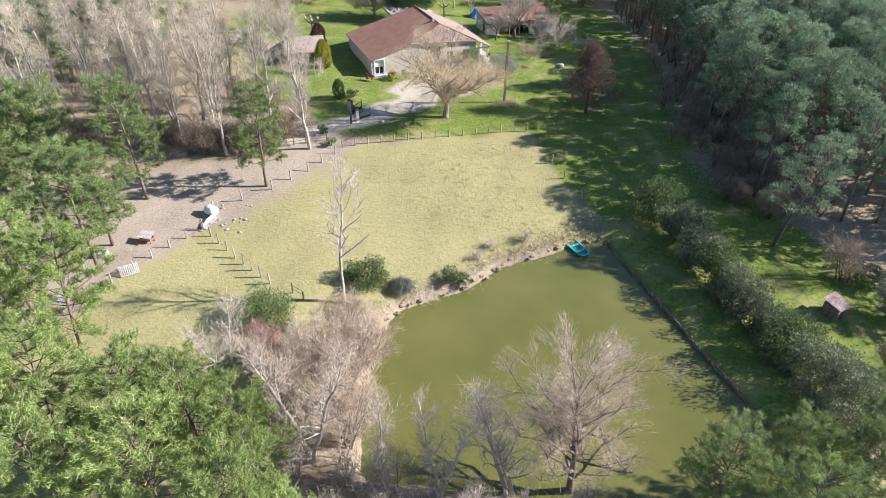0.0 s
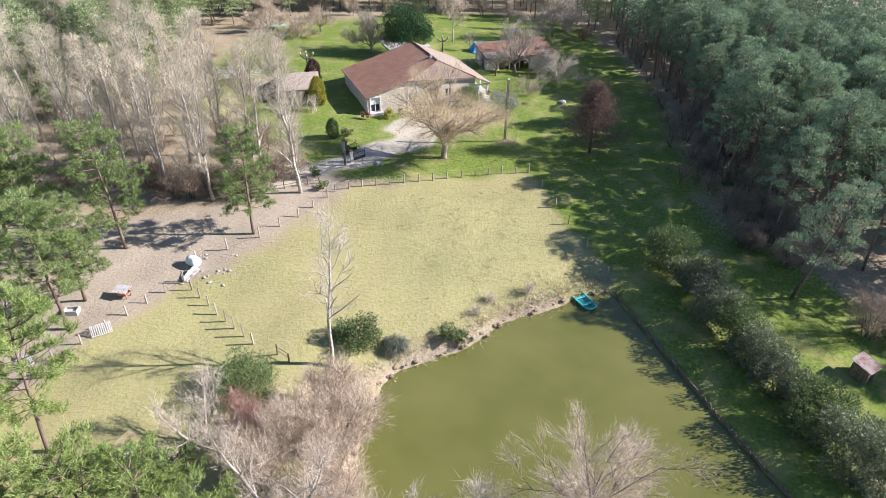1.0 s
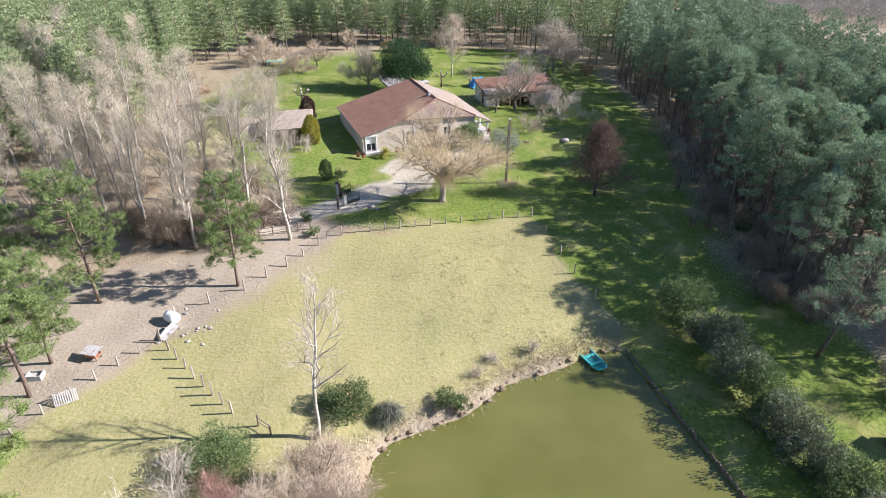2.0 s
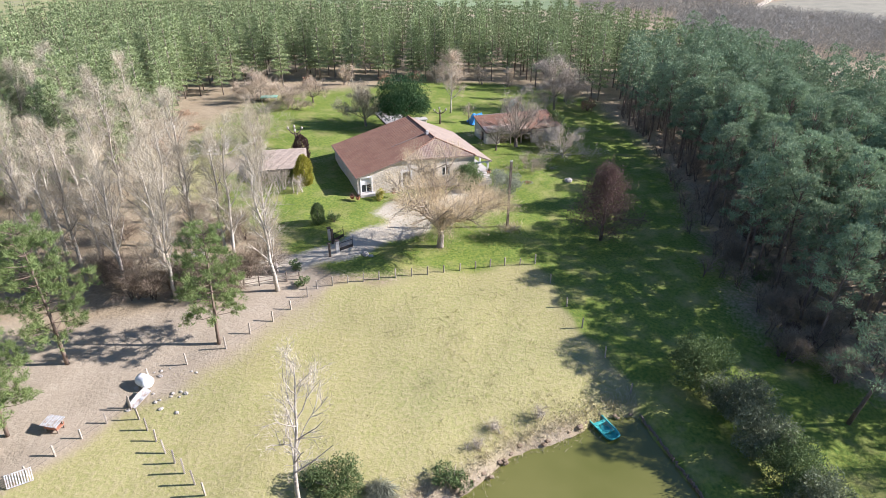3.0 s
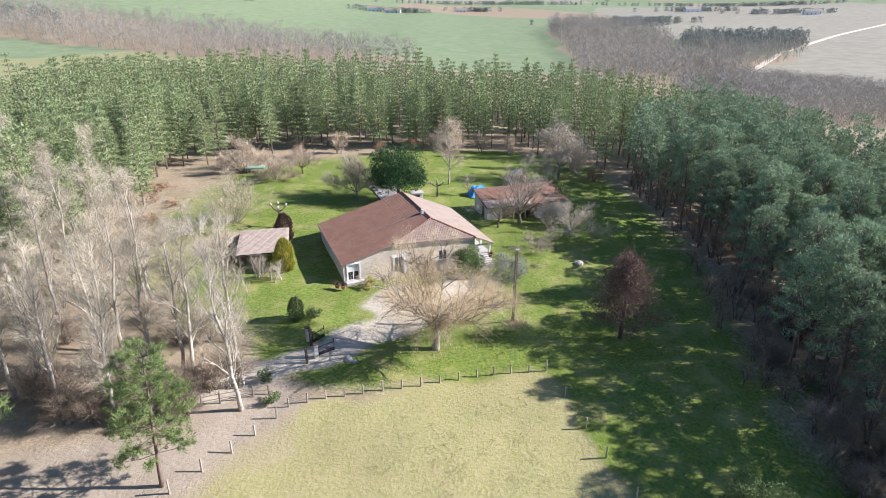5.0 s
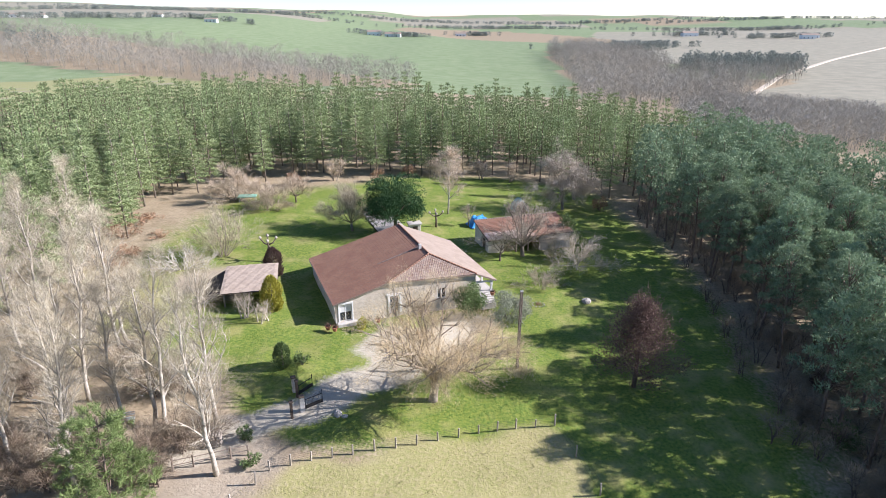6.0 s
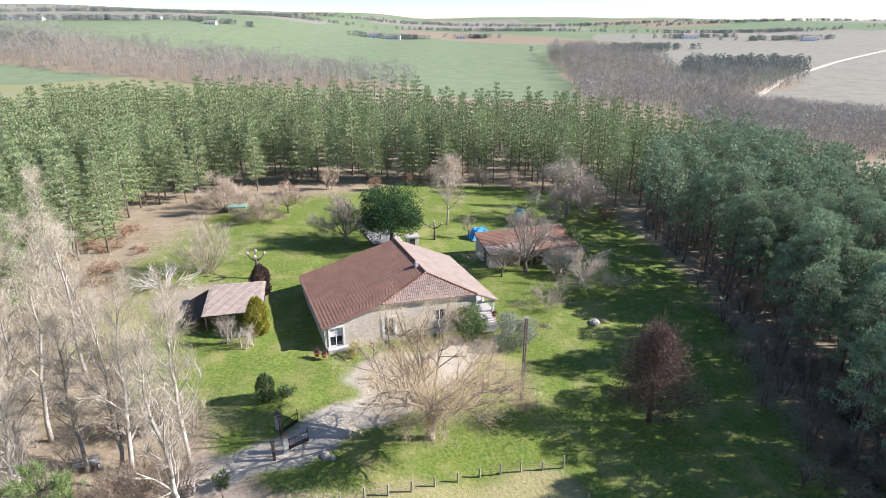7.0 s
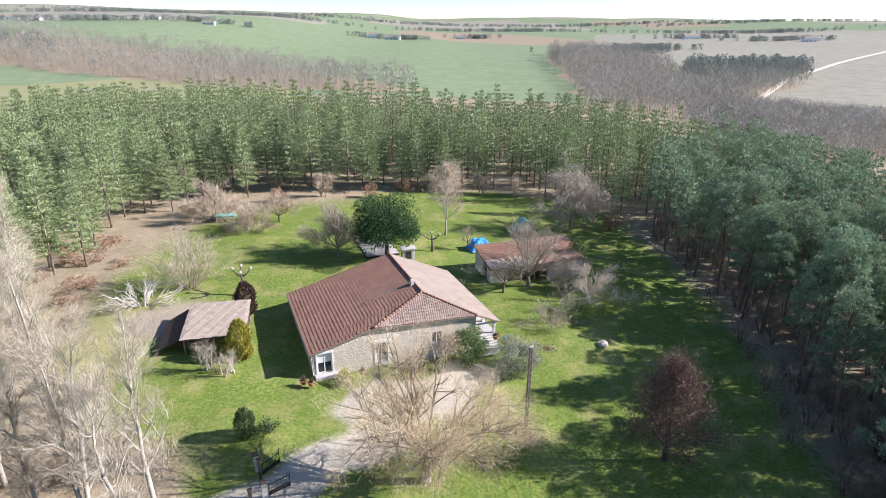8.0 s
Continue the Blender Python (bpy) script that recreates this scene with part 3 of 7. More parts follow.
def tiled_slope(g, corner, along, up, n_cols, n_rows, lo, hi, pitch_gap=0.0):
    """Channel tiles on a slope: round rows that step down course by course. lo and hi give, for a place along the eave,
    the start and end of the slope's run as fractions of up."""
    corner, along, up = (np.asarray(a, float) for a in (corner, along, up))
    nrm = unit(np.cross(along, up))
    if nrm[2] < 0:
        nrm = -nrm
    prof = [(0.0, 0.0), (0.18, 0.022), (0.5, 0.038), (0.82, 0.022), (1.0, 0.0)]
    for c in range(n_cols):
        f0, f1 = lo((c + 0.5) / n_cols), hi((c + 0.5) / n_cols)
        rows = max(1, int(round(n_rows * (f1 - f0))))
        for r in range(rows):
            a, b = f0 + (f1 - f0) * r / rows, f0 + (f1 - f0) * (r + 1) / rows
            wob = random.uniform(-0.012, 0.012)
            v = []
            for f, lift in ((a, 0.045), (b, 0.012)):
                for s, h in prof:
                    v.append(corner + along * ((c + s) / n_cols) + up * f + nrm * (h * (1 if f == a else 0.8) + lift + wob))
            g.add(v, q=[(i, i + 1, 6 + i, 5 + i) for i in range(4)])
            g.add([v[0] - nrm * 0.05, v[1], v[2], v[3], v[4] - nrm * 0.05], t=[(0, 2, 1), (0, 4, 2), (4, 3, 2)])


def window_part(parent, u0, u1, z0, z1, v, blind=0.0, panes=2, shutters=False):
    fr = Geo()
    w = 0.07
    for a, b, c, d in ((u0, u1, z0, z0 + w), (u0, u1, z1 - w, z1), (u0, u0 + w, z0 + w, z1 - w), (u1 - w, u1, z0 + w, z1 - w)):
        box(fr, a, b, v - 0.03, v + 0.05, c, d)
    step = (u1 - u0) / panes
    for i in range(1, panes):
        box(fr, u0 + i * step - 0.04, u0 + i * step + 0.04, v - 0.03, v + 0.05, z0 + w, z1 - w)
    win = part("window", fr, M_WHITE, parent, "white painted window frame")
    for i in range(panes):
        gl = Geo()
        box(gl, u0 + i * step + 0.05, u0 + (i + 1) * step - 0.05, v + 0.015, v + 0.03, z0 + w, z1 - w - blind)
        part("pane", gl, M_GLASS, win)
    if blind:
        bl = Geo()
        k = int(blind / 0.09)
        for i in range(k):
            box(bl, u0 + w, u1 - w, v - 0.012, v + 0.012, z1 - w - (i + 1) * blind / k + 0.008, z1 - w - i * blind / k)
        part("blind", bl, M_WHITE, win, "half-lowered white roller blind")
    if shutters:
        for a in (u0 - (u1 - u0) / 2 - 0.05, u1 + 0.05):
            sh = Geo()
            box(sh, a, a + (u1 - u0) / 2, v - 0.12, v - 0.07, z0, z1, 0.01)
            for zz in (z0 + 0.25, z1 - 0.3):
                box(sh, a, a + (u1 - u0) / 2, v - 0.145, v - 0.122, zz, zz + 0.1)
            part("shutter", sh, M_SHUTTER, win, "pale painted wooden shutter")
    return win


def build_house():
    H = thing("house", pose(HX, HY, HZ, 0, 0, HTURN), "long stone farmhouse with a red channel-tile roof", "house")
    T = 0.5
    # front wall cut round its openings: list of openings u0, u1, z0, z1
    opens = [(0.75, 2.15, 0.0, 2.15), (6.6, 7.7, 0.05, 2.2), (12.4, 13.5, 0.9, 2.2)]
    g = Geo()
    cuts = sorted({0.35, HLU, HRU, UE - 2.6} | {u for o in opens for u in o[:2]})

    def top(u):
        if u < HLU:
            return west_z(u) - 0.12
        if u > HRU:
            return east_z(u) - 0.12
        return west_z(HLU) + (east_z(HRU) - west_z(HLU)) * (u - HLU) / (HRU - HLU) - 0.12
    for a, b in zip(cuts, cuts[1:]):
        spans = [(-0.8, None)]
        for o in opens:
            if o[0] <= a + 1e-6 and b <= o[1] + 1e-6:
                spans = [(-0.8, o[2]), (o[3], None)]
        for z0, z1 in spans:
            if z1 is not None and z1 - z0 < 0.02:
                continue
            ta, tb = (top(a), top(b)) if z1 is None else (z1, z1)
            prism(g, [(a, 0.35, z0), (b, 0.35, z0), (b, 0.35, tb), (a, 0.35, ta)], T, along=(0, 1, 0))
    part("front_wall", g, M_STONE, H, "rubble stone gable wall")
    g = Geo()
    prism(g, [(0.35, 0.852, -0.8), (0.35, VN - 0.4, -0.8), (0.35, VN - 0.4, west_z(0.35) - 0.1), (0.35, 0.852, west_z(0.35) - 0.1)], T, along=(1, 0, 0))
    part("west_wall", g, M_RENDER, H, "rendered long side wall")
    g = Geo()
    eu = UE - 2.6
    prism(g, [(eu - 0.5, 0.852, -0.8), (eu - 0.5, VN - 0.4, -0.8), (eu - 0.5, VN - 0.4, east_z(eu) - 0.1), (eu - 0.5, 0.852, east_z(eu) - 0.1)], T, along=(1, 0, 0))
    part("east_wall", g, M_RENDER, H)
    g = Geo()
    prism(g, [(0.85, VN - 0.9, -0.8), (eu - 0.5, VN - 0.9, -0.8), (eu - 0.5, VN - 0.9, east_z(eu - 0.5) - 0.1), (UR, VN - 0.9, RIDGE - 0.1), (0.85, VN - 0.9, west_z(0.85) - 0.1)], T, along=(0, 1, 0))
    part("north_wall", g, M_STONE, H)
    # dressed stone round the big door, window trim
    g = Geo()
    box(g, 6.35, 6.6, 0.28, 0.5, 0, 2.2, 0.02)
    box(g, 7.7, 7.95, 0.28, 0.5, 0, 2.2, 0.02)
    box(g, 6.25, 8.05, 0.27, 0.5, 2.2, 2.5, 0.02)
    part("door_surround", g, M_WHITE, H, "pale dressed stone door surround")
    g = Geo()
    prism(g, [(6.2 + 2.9 * i / 12, 0.33, 2.52 + 0.62 * math.sin(math.pi * i / 12)) for i in range(13)], 0.03, along=(0, 1, 0))
    part("plaster_arch", g, M_RENDER, H, "pale plastered arch over the door")
    g = Geo()
    box(g, 0.6, 0.75, 0.29, 0.5, 0, 2.15, 0.01)
    box(g, 2.15, 2.3, 0.29, 0.5, 0, 2.15, 0.01)
    box(g, 0.6, 2.3, 0.28, 0.5, 2.15, 2.35, 0.01)
    part("window_surround", g, M_WHITE, H, "white rendered window surround")
    g = Geo()
    box(g, 0.4, 2.6, -0.35, 0.348, -0.3, 0.06, 0.02)
    part("doorstep", g, M_CONCRETE, H)
    window_part(H, 0.75, 2.15, 0.06, 2.15, 0.5, blind=0.95)
    window_part(H, 6.6, 7.7, 0.05, 2.2, 0.55)
    window_part(H, 12.4, 13.5, 0.9, 2.2, 0.5, shutters=True)
    # roofs
    base = Geo()
    th = 0.14

    def slab(pts):
        prism(base, pts, th, along=(0, 0, -1))
    slab([(0, 0, west_z(0)), (HLU, 0, west_z(HLU)), (UR, VA, RIDGE), (UR, VN, RIDGE), (0, VN, west_z(0))])
    slab([(HRU, 0, east_z(HRU)), (UE, 0, east_z(UE)), (UE, VN, east_z(UE)), (UR, VN, RIDGE), (UR, VA, RIDGE)])
    slab([(HLU, 0, west_z(HLU)), (HRU, 0, east_z(HRU)), (UR, VA, RIDGE)])
    roof = part("roof", base, M_TILE_GREY, H, "broad low-pitched tiled roof")
    g = Geo()
    tiled_slope(g, (0, 0, EAVE_W), (0, VN, 0), (UR, 0, RIDGE - EAVE_W), 74, 34, lambda s: 0.0, lambda s: 1.0 if s * VN > VA else (HLU + (UR - HLU) * s * VN / VA) / UR)
    part("west_tiles", g, M_TILE, roof, "red clay channel tiles", True)
    # the east slope takes a paler tile than the west slope
    g = Geo()
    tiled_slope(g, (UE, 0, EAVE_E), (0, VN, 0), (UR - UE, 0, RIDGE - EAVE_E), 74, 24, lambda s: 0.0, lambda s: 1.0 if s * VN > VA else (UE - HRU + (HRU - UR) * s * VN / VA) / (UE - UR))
    part("east_tiles", g, M_TILE_PALE, roof, "paler pinkish clay tiles", True)
    g = Geo()
    za, zb = west_z(HLU), east_z(HRU)
    wide = HRU - HLU
    tiled_slope(g, (HLU, 0, za), (wide, 0, zb - za), (UR - HLU - wide * 0.5, VA, RIDGE - (za + zb) / 2), 48, 9, lambda s: 0.0, lambda s: max(0.04, 1 - abs(s - 0.5) * 2))
    part("hip_tiles", g, M_TILE_GREY, roof, "lichened half-hip tiles", True)
    g = Geo()
    for p0, p1 in (((UR, VA, RIDGE), (UR, VN, RIDGE)), ((HLU, 0, za), (UR, VA, RIDGE)), ((HRU, 0, zb), (UR, VA, RIDGE))):
        p0, p1 = np.array(p0), np.array(p1)
        n = int(np.linalg.norm(p1 - p0) / 0.4)
        for i in range(n):
            a, b = p0 + (p1 - p0) * i / n, p0 + (p1 - p0) * (i + 1.08) / n
            tube(g, [a + (0, 0, 0.07), b + (0, 0, 0.05)], [0.13, 0.11], 7)
    part("ridge_tiles", g, M_TILE, roof, "mortared ridge tiles", True)
    g = Geo()
    tube(g, [(0.02, 0.3, EAVE_W - 0.12), (0.02, VN - 0.2, EAVE_W - 0.12)], [0.07, 0.07], 7)
    tube(g, [(0.2, 0.42, EAVE_W - 0.15), (0.28, 0.28, 0.0)], [0.045, 0.045], 6)
    part("gutter", g, M_SHEET, H, "zinc gutter and downpipe")
    g2 = Geo()
    box(g2, UR - 0.55, UR - 0.2, 4.9, 5.25, RIDGE - 0.3, RIDGE + 0.55, 0.03)
    part("flue", g2, M_CONCRETE, roof, "small rendered flue")
    # step in the west slope
    g = Geo()
    prism(g, [(UR - 5.6, 5.3, west_z(UR - 5.6) + 0.06), (UR - 0.3, 5.3, west_z(UR - 0.3) + 0.06), (UR - 0.3, 5.3, west_z(UR - 0.3) + 0.22), (UR - 5.6, 5.3, west_z(UR - 5.6) + 0.12)], 0.25, along=(0, 1, 0))
    part("roof_kerb", g, M_TILE_GREY, roof, "low mortared step in the roof")
    # porch
    porch = Geo()
    box(porch, eu + 0.05, UE - 0.1, 0.3, 9.5, -0.8, 0.75, 0.02)
    pf = part("porch", porch, M_CONCRETE, H, "raised concrete porch under the eave")
    for vv in (0.45, 3.2, 6.0, 8.8):
        g = Geo()
        box(g, UE - 0.5, UE - 0.28, vv, vv + 0.22, 0.75, EAVE_E - 0.1, 0.02)
        box(g, UE - 0.56, UE - 0.22, vv - 0.06, vv + 0.28, 0.75, 0.9)
        part("porch_post", g, M_WHITE, pf, "white porch post")
    g = Geo()
    box(g, eu, UE, 0.35, 0.5, EAVE_E - 0.22, EAVE_E - 0.06)
    prism(g, [(UE - 0.3, 0.36, EAVE_E - 0.25), (UE - 0.85, 0.36, EAVE_E - 0.25), (UE - 0.3, 0.36, EAVE_E - 0.8)], 0.12, along=(0, 1, 0))
    part("porch_beam", g, M_WHITE, pf)
    for i in range(5):
        g = Geo()
        box(g, eu + 0.2, UE - 0.5, 0.3 - (i + 1) * 0.3, 0.298 - i * 0.3, -0.8, 0.6 - i * 0.16, 0.02)
        part("porch_step", g, M_CONCRETE, pf)
    return H


build_house()


# ---- trees ----
def bare_wood(rng, H, trunk_r, spread=0.5, rise=0.5, limbs=12, first=0.3, twig=900, twig_len=0.8, twig_w=0.012, droop=0.0, stems=1, lean=0.05, round_top=False, sides=6):
    """Trunk, limbs and branches as tapered tubes, and a haze of fine twigs at their ends."""
    W, F = Geo(), Geo()
    ends, dirs = [], []
    for s in range(stems):
        a0 = rng.uniform(0, 6.28)
        ln = np.array([math.cos(a0), math.sin(a0), 0]) * (lean + (0.28 if stems > 1 else 0))
        h = H * rng.uniform(0.8, 1.0) if stems > 1 else H
        n = 9
        tp = np.zeros((n, 3))
        if stems > 1:
            tp[0, :2] = rng.normal(0, 0.25, 2)
        for i in range(1, n):
            step = unit(np.array([0, 0, 1.0]) + ln + rng.normal(0, 0.075, 3))
            tp[i] = tp[i - 1] + step * h * (0.8 if round_top else 0.95) / (n - 1)
        tr = trunk_r * (1 - np.linspace(0, 1, n)) ** 0.8 + 0.02
        tr[0] *= 1.3
        tp[0, 2] -= 0.4
        tube(W, tp, tr, sides)
        for k in range(limbs):
            f = first + (0.97 - first) * (k + rng.uniform(0, 1)) / limbs
            i = min(int(f * (n - 1)), n - 2)
            p = tp[i] + (tp[i + 1] - tp[i]) * (f * (n - 1) - i)
            az = k * 2.4 + rng.uniform(-0.5, 0.5)
            shape = math.sin(min(1, (1 - f) / (1 - first) + 0.15) * 1.9) if not round_top else 1.05 - 0.45 * f
            ll = H * spread * max(0.18, shape) * rng.uniform(0.7, 1.1)
            d = unit(np.array([math.cos(az), math.sin(az), rise + 0.5 * f]))
            grow(W, F, rng, p, d, ll, max(0.02, tr[i] * 0.55), 2 if stems < 3 else 1, ends, dirs, droop)
    E, D = np.array(ends), np.array(dirs)
    k = rng.integers(0, len(E), twig)
    P = E[k] + D[k] * rng.uniform(-0.35, 0.25, (twig, 1)) + rng.normal(0, 0.2, (twig, 3))
    dd = unit(D[k] + rng.normal(0, 0.5, (twig, 3)) + np.array([0, 0, 0.15 - droop]))
    blades(F, rng, P, dd, twig_len * rng.uniform(0.35, 1.1, twig), np.full(twig, twig_w * 0.85))
    return W, F


def grow(W, F, rng, p, d, length, r, level, ends, dirs, droop):
    n = 5 if level > 1 else (4 if level else 3)
    pts = [p]
    for i in range(n - 1):
        d = unit(d + rng.normal(0, 0.16, 3) + np.array([0, 0, 0.05 - droop * 0.16]))
        pts.append(pts[-1] + d * length / (n - 1))
    pts = np.array(pts)
    tube(W, pts, np.linspace(r, max(0.008, r * 0.3), n), 4 if level > 1 else 3, False)
    for q in pts[2 if level > 1 else 1:]:
        ends.append(q), dirs.append(d)
        ends.append((q + pts[-1]) / 2), dirs.append(d)
    if level > 0:
        for k in range(4 if level > 1 else 3):
            i = rng.integers(1, n)
            q = pts[i - 1] + (pts[i] - pts[i - 1]) * rng.uniform(0, 1)
            side = unit(np.cross(d, rng.normal(size=3)))
            grow(W, F, rng, q, unit(d * 0.8 + side * 0.75 + np.array([0, 0, 0.15 - droop * 0.4])), length * rng.uniform(0.35, 0.6), max(0.012, r * 0.5), level - 1, ends, dirs, droop)


def vase_tree(rng, H, Rr, trunk_r=0.3, fork=0.24, limbs=11, twig=9000, twig_len=0.9, twig_w=0.012, droop=0.1, low=0.15, stems=1):
    """A round-headed bare tree: a short trunk that forks into limbs reaching out to a dome."""
    W, F = Geo(), Geo()
    ends, dirs = [], []
    hf = H * fork
    top = np.array([rng.normal(0, 0.1), rng.normal(0, 0.1), hf])
    if stems == 1:
        tube(W, [(0, 0, -0.4), (0, 0, 0.25), top * 0.6, top], [trunk_r * 1.5, trunk_r * 1.1, trunk_r, trunk_r * 0.9], 8)
    for k in range(limbs):
        az = k * 2.4 + rng.uniform(-0.35, 0.35)
        el = low + (1.35 - low) * ((k * 0.7549 + 0.1) % 1.0)
        d = np.array([math.cos(az) * math.cos(el), math.sin(az) * math.cos(el), math.sin(el)])
        reach = 1 / math.sqrt((math.cos(el) / Rr) ** 2 + (math.sin(el) / (H - hf)) ** 2)
        p0 = top + d * 0.1 if stems == 1 else np.array([math.cos(az), math.sin(az), 0]) * 0.35 + np.array([0, 0, -0.2])
        grow(W, F, rng, p0, unit(d + np.array([0, 0, 0.12])), reach * rng.uniform(0.8, 0.95), trunk_r * rng.uniform(0.35, 0.5), 2, ends, dirs, droop * 0.3)
        for f in (0.35, 0.55, 0.75):
            q = p0 + d * reach * f
            side = unit(np.cross(d, rng.normal(size=3)))
            grow(W, F, rng, q, unit(d + side * 0.8), reach * 0.45 * rng.uniform(0.7, 1.1), trunk_r * 0.16, 2, ends, dirs, droop * 0.3)
    E, D = np.array(ends), np.array(dirs)
    k = rng.integers(0, len(E), twig)
    out = unit(E[k] - np.array([0, 0, hf * 0.8]))
    dd = unit(D[k] * 0.5 + out * 0.6 + rng.normal(0, 0.5, (twig, 3)) + np.array([0, 0, -droop]))
    blades(F, rng, E[k] + D[k] * rng.uniform(-0.4, 0.25, (twig, 1)) + rng.normal(0, 0.22, (twig, 3)), dd, twig_len * rng.uniform(0.4, 1.15, twig), np.full(twig, twig_w * 0.9))
    return W, F


def pine_parts(rng, H, R, bare, tufts=260, blade=10, length=0.6, width=0.07, cone=0.0, trunk_r=0.16, lean=0.04, droop=0.0, lift=0.45, clump=0.0):
    """A pine: bare pole below, whorls of limbs above, each ending in brushes of needles. cone 1 is a spire, 0 a rounded crown."""
    W, F = Geo(), Geo()
    n = 8
    a0 = rng.uniform(0, 6.28)
    tp = np.zeros((n, 3))
    for i in range(1, n):
        tp[i] = tp[i - 1] + unit(np.array([math.cos(a0) * lean, math.sin(a0) * lean, 1.0]) + rng.normal(0, 0.025, 3)) * H / (n - 1)
    tp[0, 2] -= 0.4
    tube(W, tp, trunk_r * (1 - 0.88 * np.linspace(0, 1, n)), 6)
    C, O = [], []
    whorls = int(10 + 4 * cone)
    per = 5
    for w in range(whorls):
        f = bare + (0.985 - bare) * (w + 0.3) / whorls
        g = (f - bare) / (1 - bare)
        i = min(int(f * (n - 1)), n - 2)
        p = tp[i] + (tp[i + 1] - tp[i]) * (f * (n - 1) - i)
        prof = cone * (1.02 - g) * (0.55 + min(1, g * 5) * 0.45) + (1 - cone) * math.sqrt(max(0.05, 1 - (1.35 * g - 0.45) ** 2))
        for k in range(per):
            az = k * 6.28 / per + w * 1.1 + rng.uniform(-0.4, 0.4)
            ll = max(0.35, R * prof * rng.uniform(0.65, 1.15))
            d = np.array([math.cos(az), math.sin(az), rng.uniform(0.0, 0.35) + 0.35 * g - droop])
            pts = np.array([p, p + d * ll * 0.5, p + d * ll + np.array([0, 0, 0.14 * ll])])
            tube(W, pts, [0.05, 0.035, 0.012], 3, False)
            m = max(2, int(tufts / (whorls * per) * (0.4 + 1.2 * ll / R)))
            ft = rng.uniform(0.3, 1.05, m) ** 0.8
            if clump:
                ft = rng.choice((0.5, 0.78, 1.0), m, p=(0.22, 0.36, 0.42))
            q = p + (pts[2] - p) * ft[:, None] + rng.normal(0, clump or 0.16 * R / 2.5, (m, 3)) * np.array([1, 1, 0.7 - 0.35 * cone])
            C.append(q)
            O.append(np.repeat([unit(d)], m, 0))
    C, O = np.concatenate(C), np.concatenate(O)
    k = np.repeat(np.arange(len(C)), blade)
    D = unit(O[k] * 0.55 + rng.normal(0, 0.75, (len(k), 3)) + np.array([0, 0, lift]))
    blades(F, rng, C[k] + rng.normal(0, 0.1, (len(k), 3)), D, length * rng.uniform(0.6, 1.25, len(k)), width * rng.uniform(0.7, 1.3, len(k)))
    return W, F


def plantation_pine(rng, H, R, bare, whorls=13, per=6, needles=48, length=0.38, width=0.05, trunk_r=0.15, limbs=True):
    """A straight plantation pine: flat sprays of needles in separate storeys that narrow to a pointed top, dead stubs below."""
    W, F = Geo(), Geo()
    lean = rng.normal(0, 0.012, 2)
    tube(W, [(0, 0, -0.4), (lean[0] * H * 0.5, lean[1] * H * 0.5, H * 0.5), (lean[0] * H, lean[1] * H, H)], [trunk_r, trunk_r * 0.65, 0.02], 6)
    for k in range(6):
        f, az = bare * rng.uniform(0.45, 1.0), rng.uniform(0, 6.28)
        p = np.array([lean[0] * H * f, lean[1] * H * f, H * f])
        tube(W, [p, p + np.array([math.cos(az), math.sin(az), -0.1]) * rng.uniform(0.5, 1.3)], [0.025, 0.008], 3, False)
    for w in range(whorls):
        g = (w + rng.uniform(-0.15, 0.15)) / (whorls - 0.3)
        f = bare + (0.99 - bare) * max(0, g)
        p = np.array([lean[0] * H * f, lean[1] * H * f, H * f])
        prof = (1.06 - g) ** 0.62 * (0.66 + 0.34 * min(1, g * 4))
        for k in range(per):
            az = (k + 0.5 * (w % 2) + rng.uniform(-0.3, 0.3)) * 6.2832 / per
            ll = max(0.45, R * prof * rng.uniform(0.7, 1.12))
            out, flat = np.array([math.cos(az), math.sin(az), 0.0]), np.array([-math.sin(az), math.cos(az), 0.0])
            droop = -0.12 + 0.42 * g + rng.uniform(-0.1, 0.1)
            e = p + out * ll + np.array([0, 0, droop * ll])
            if limbs:
                tube(W, [p, e], [0.035, 0.01], 3, False)
            m = max(5, int(needles * (0.5 + 0.5 * ll / R)))
            t = rng.uniform(0.1, 1.05, m) ** 0.7
            sway = rng.normal(0, 0.2, m) * ll * t
            Q = p + (e - p) * t[:, None] + flat * sway[:, None] + np.array([0, 0, 1.0]) * (rng.normal(0, 0.07 + 0.13 * g, m) - 0.05 * np.abs(sway))[:, None]
            D = unit(out * 0.8 + flat * (np.sign(sway) * 0.5)[:, None] + rng.normal(0, 0.4, (m, 3)) + np.array([0, 0, 0.25 + 0.5 * g]))
            blades(F, rng, Q, D, length * (1 - 0.4 * g) * rng.uniform(0.6, 1.2, m), width * (2.1 - 1.2 * t) * rng.uniform(0.7, 1.3, m))
    return W, F


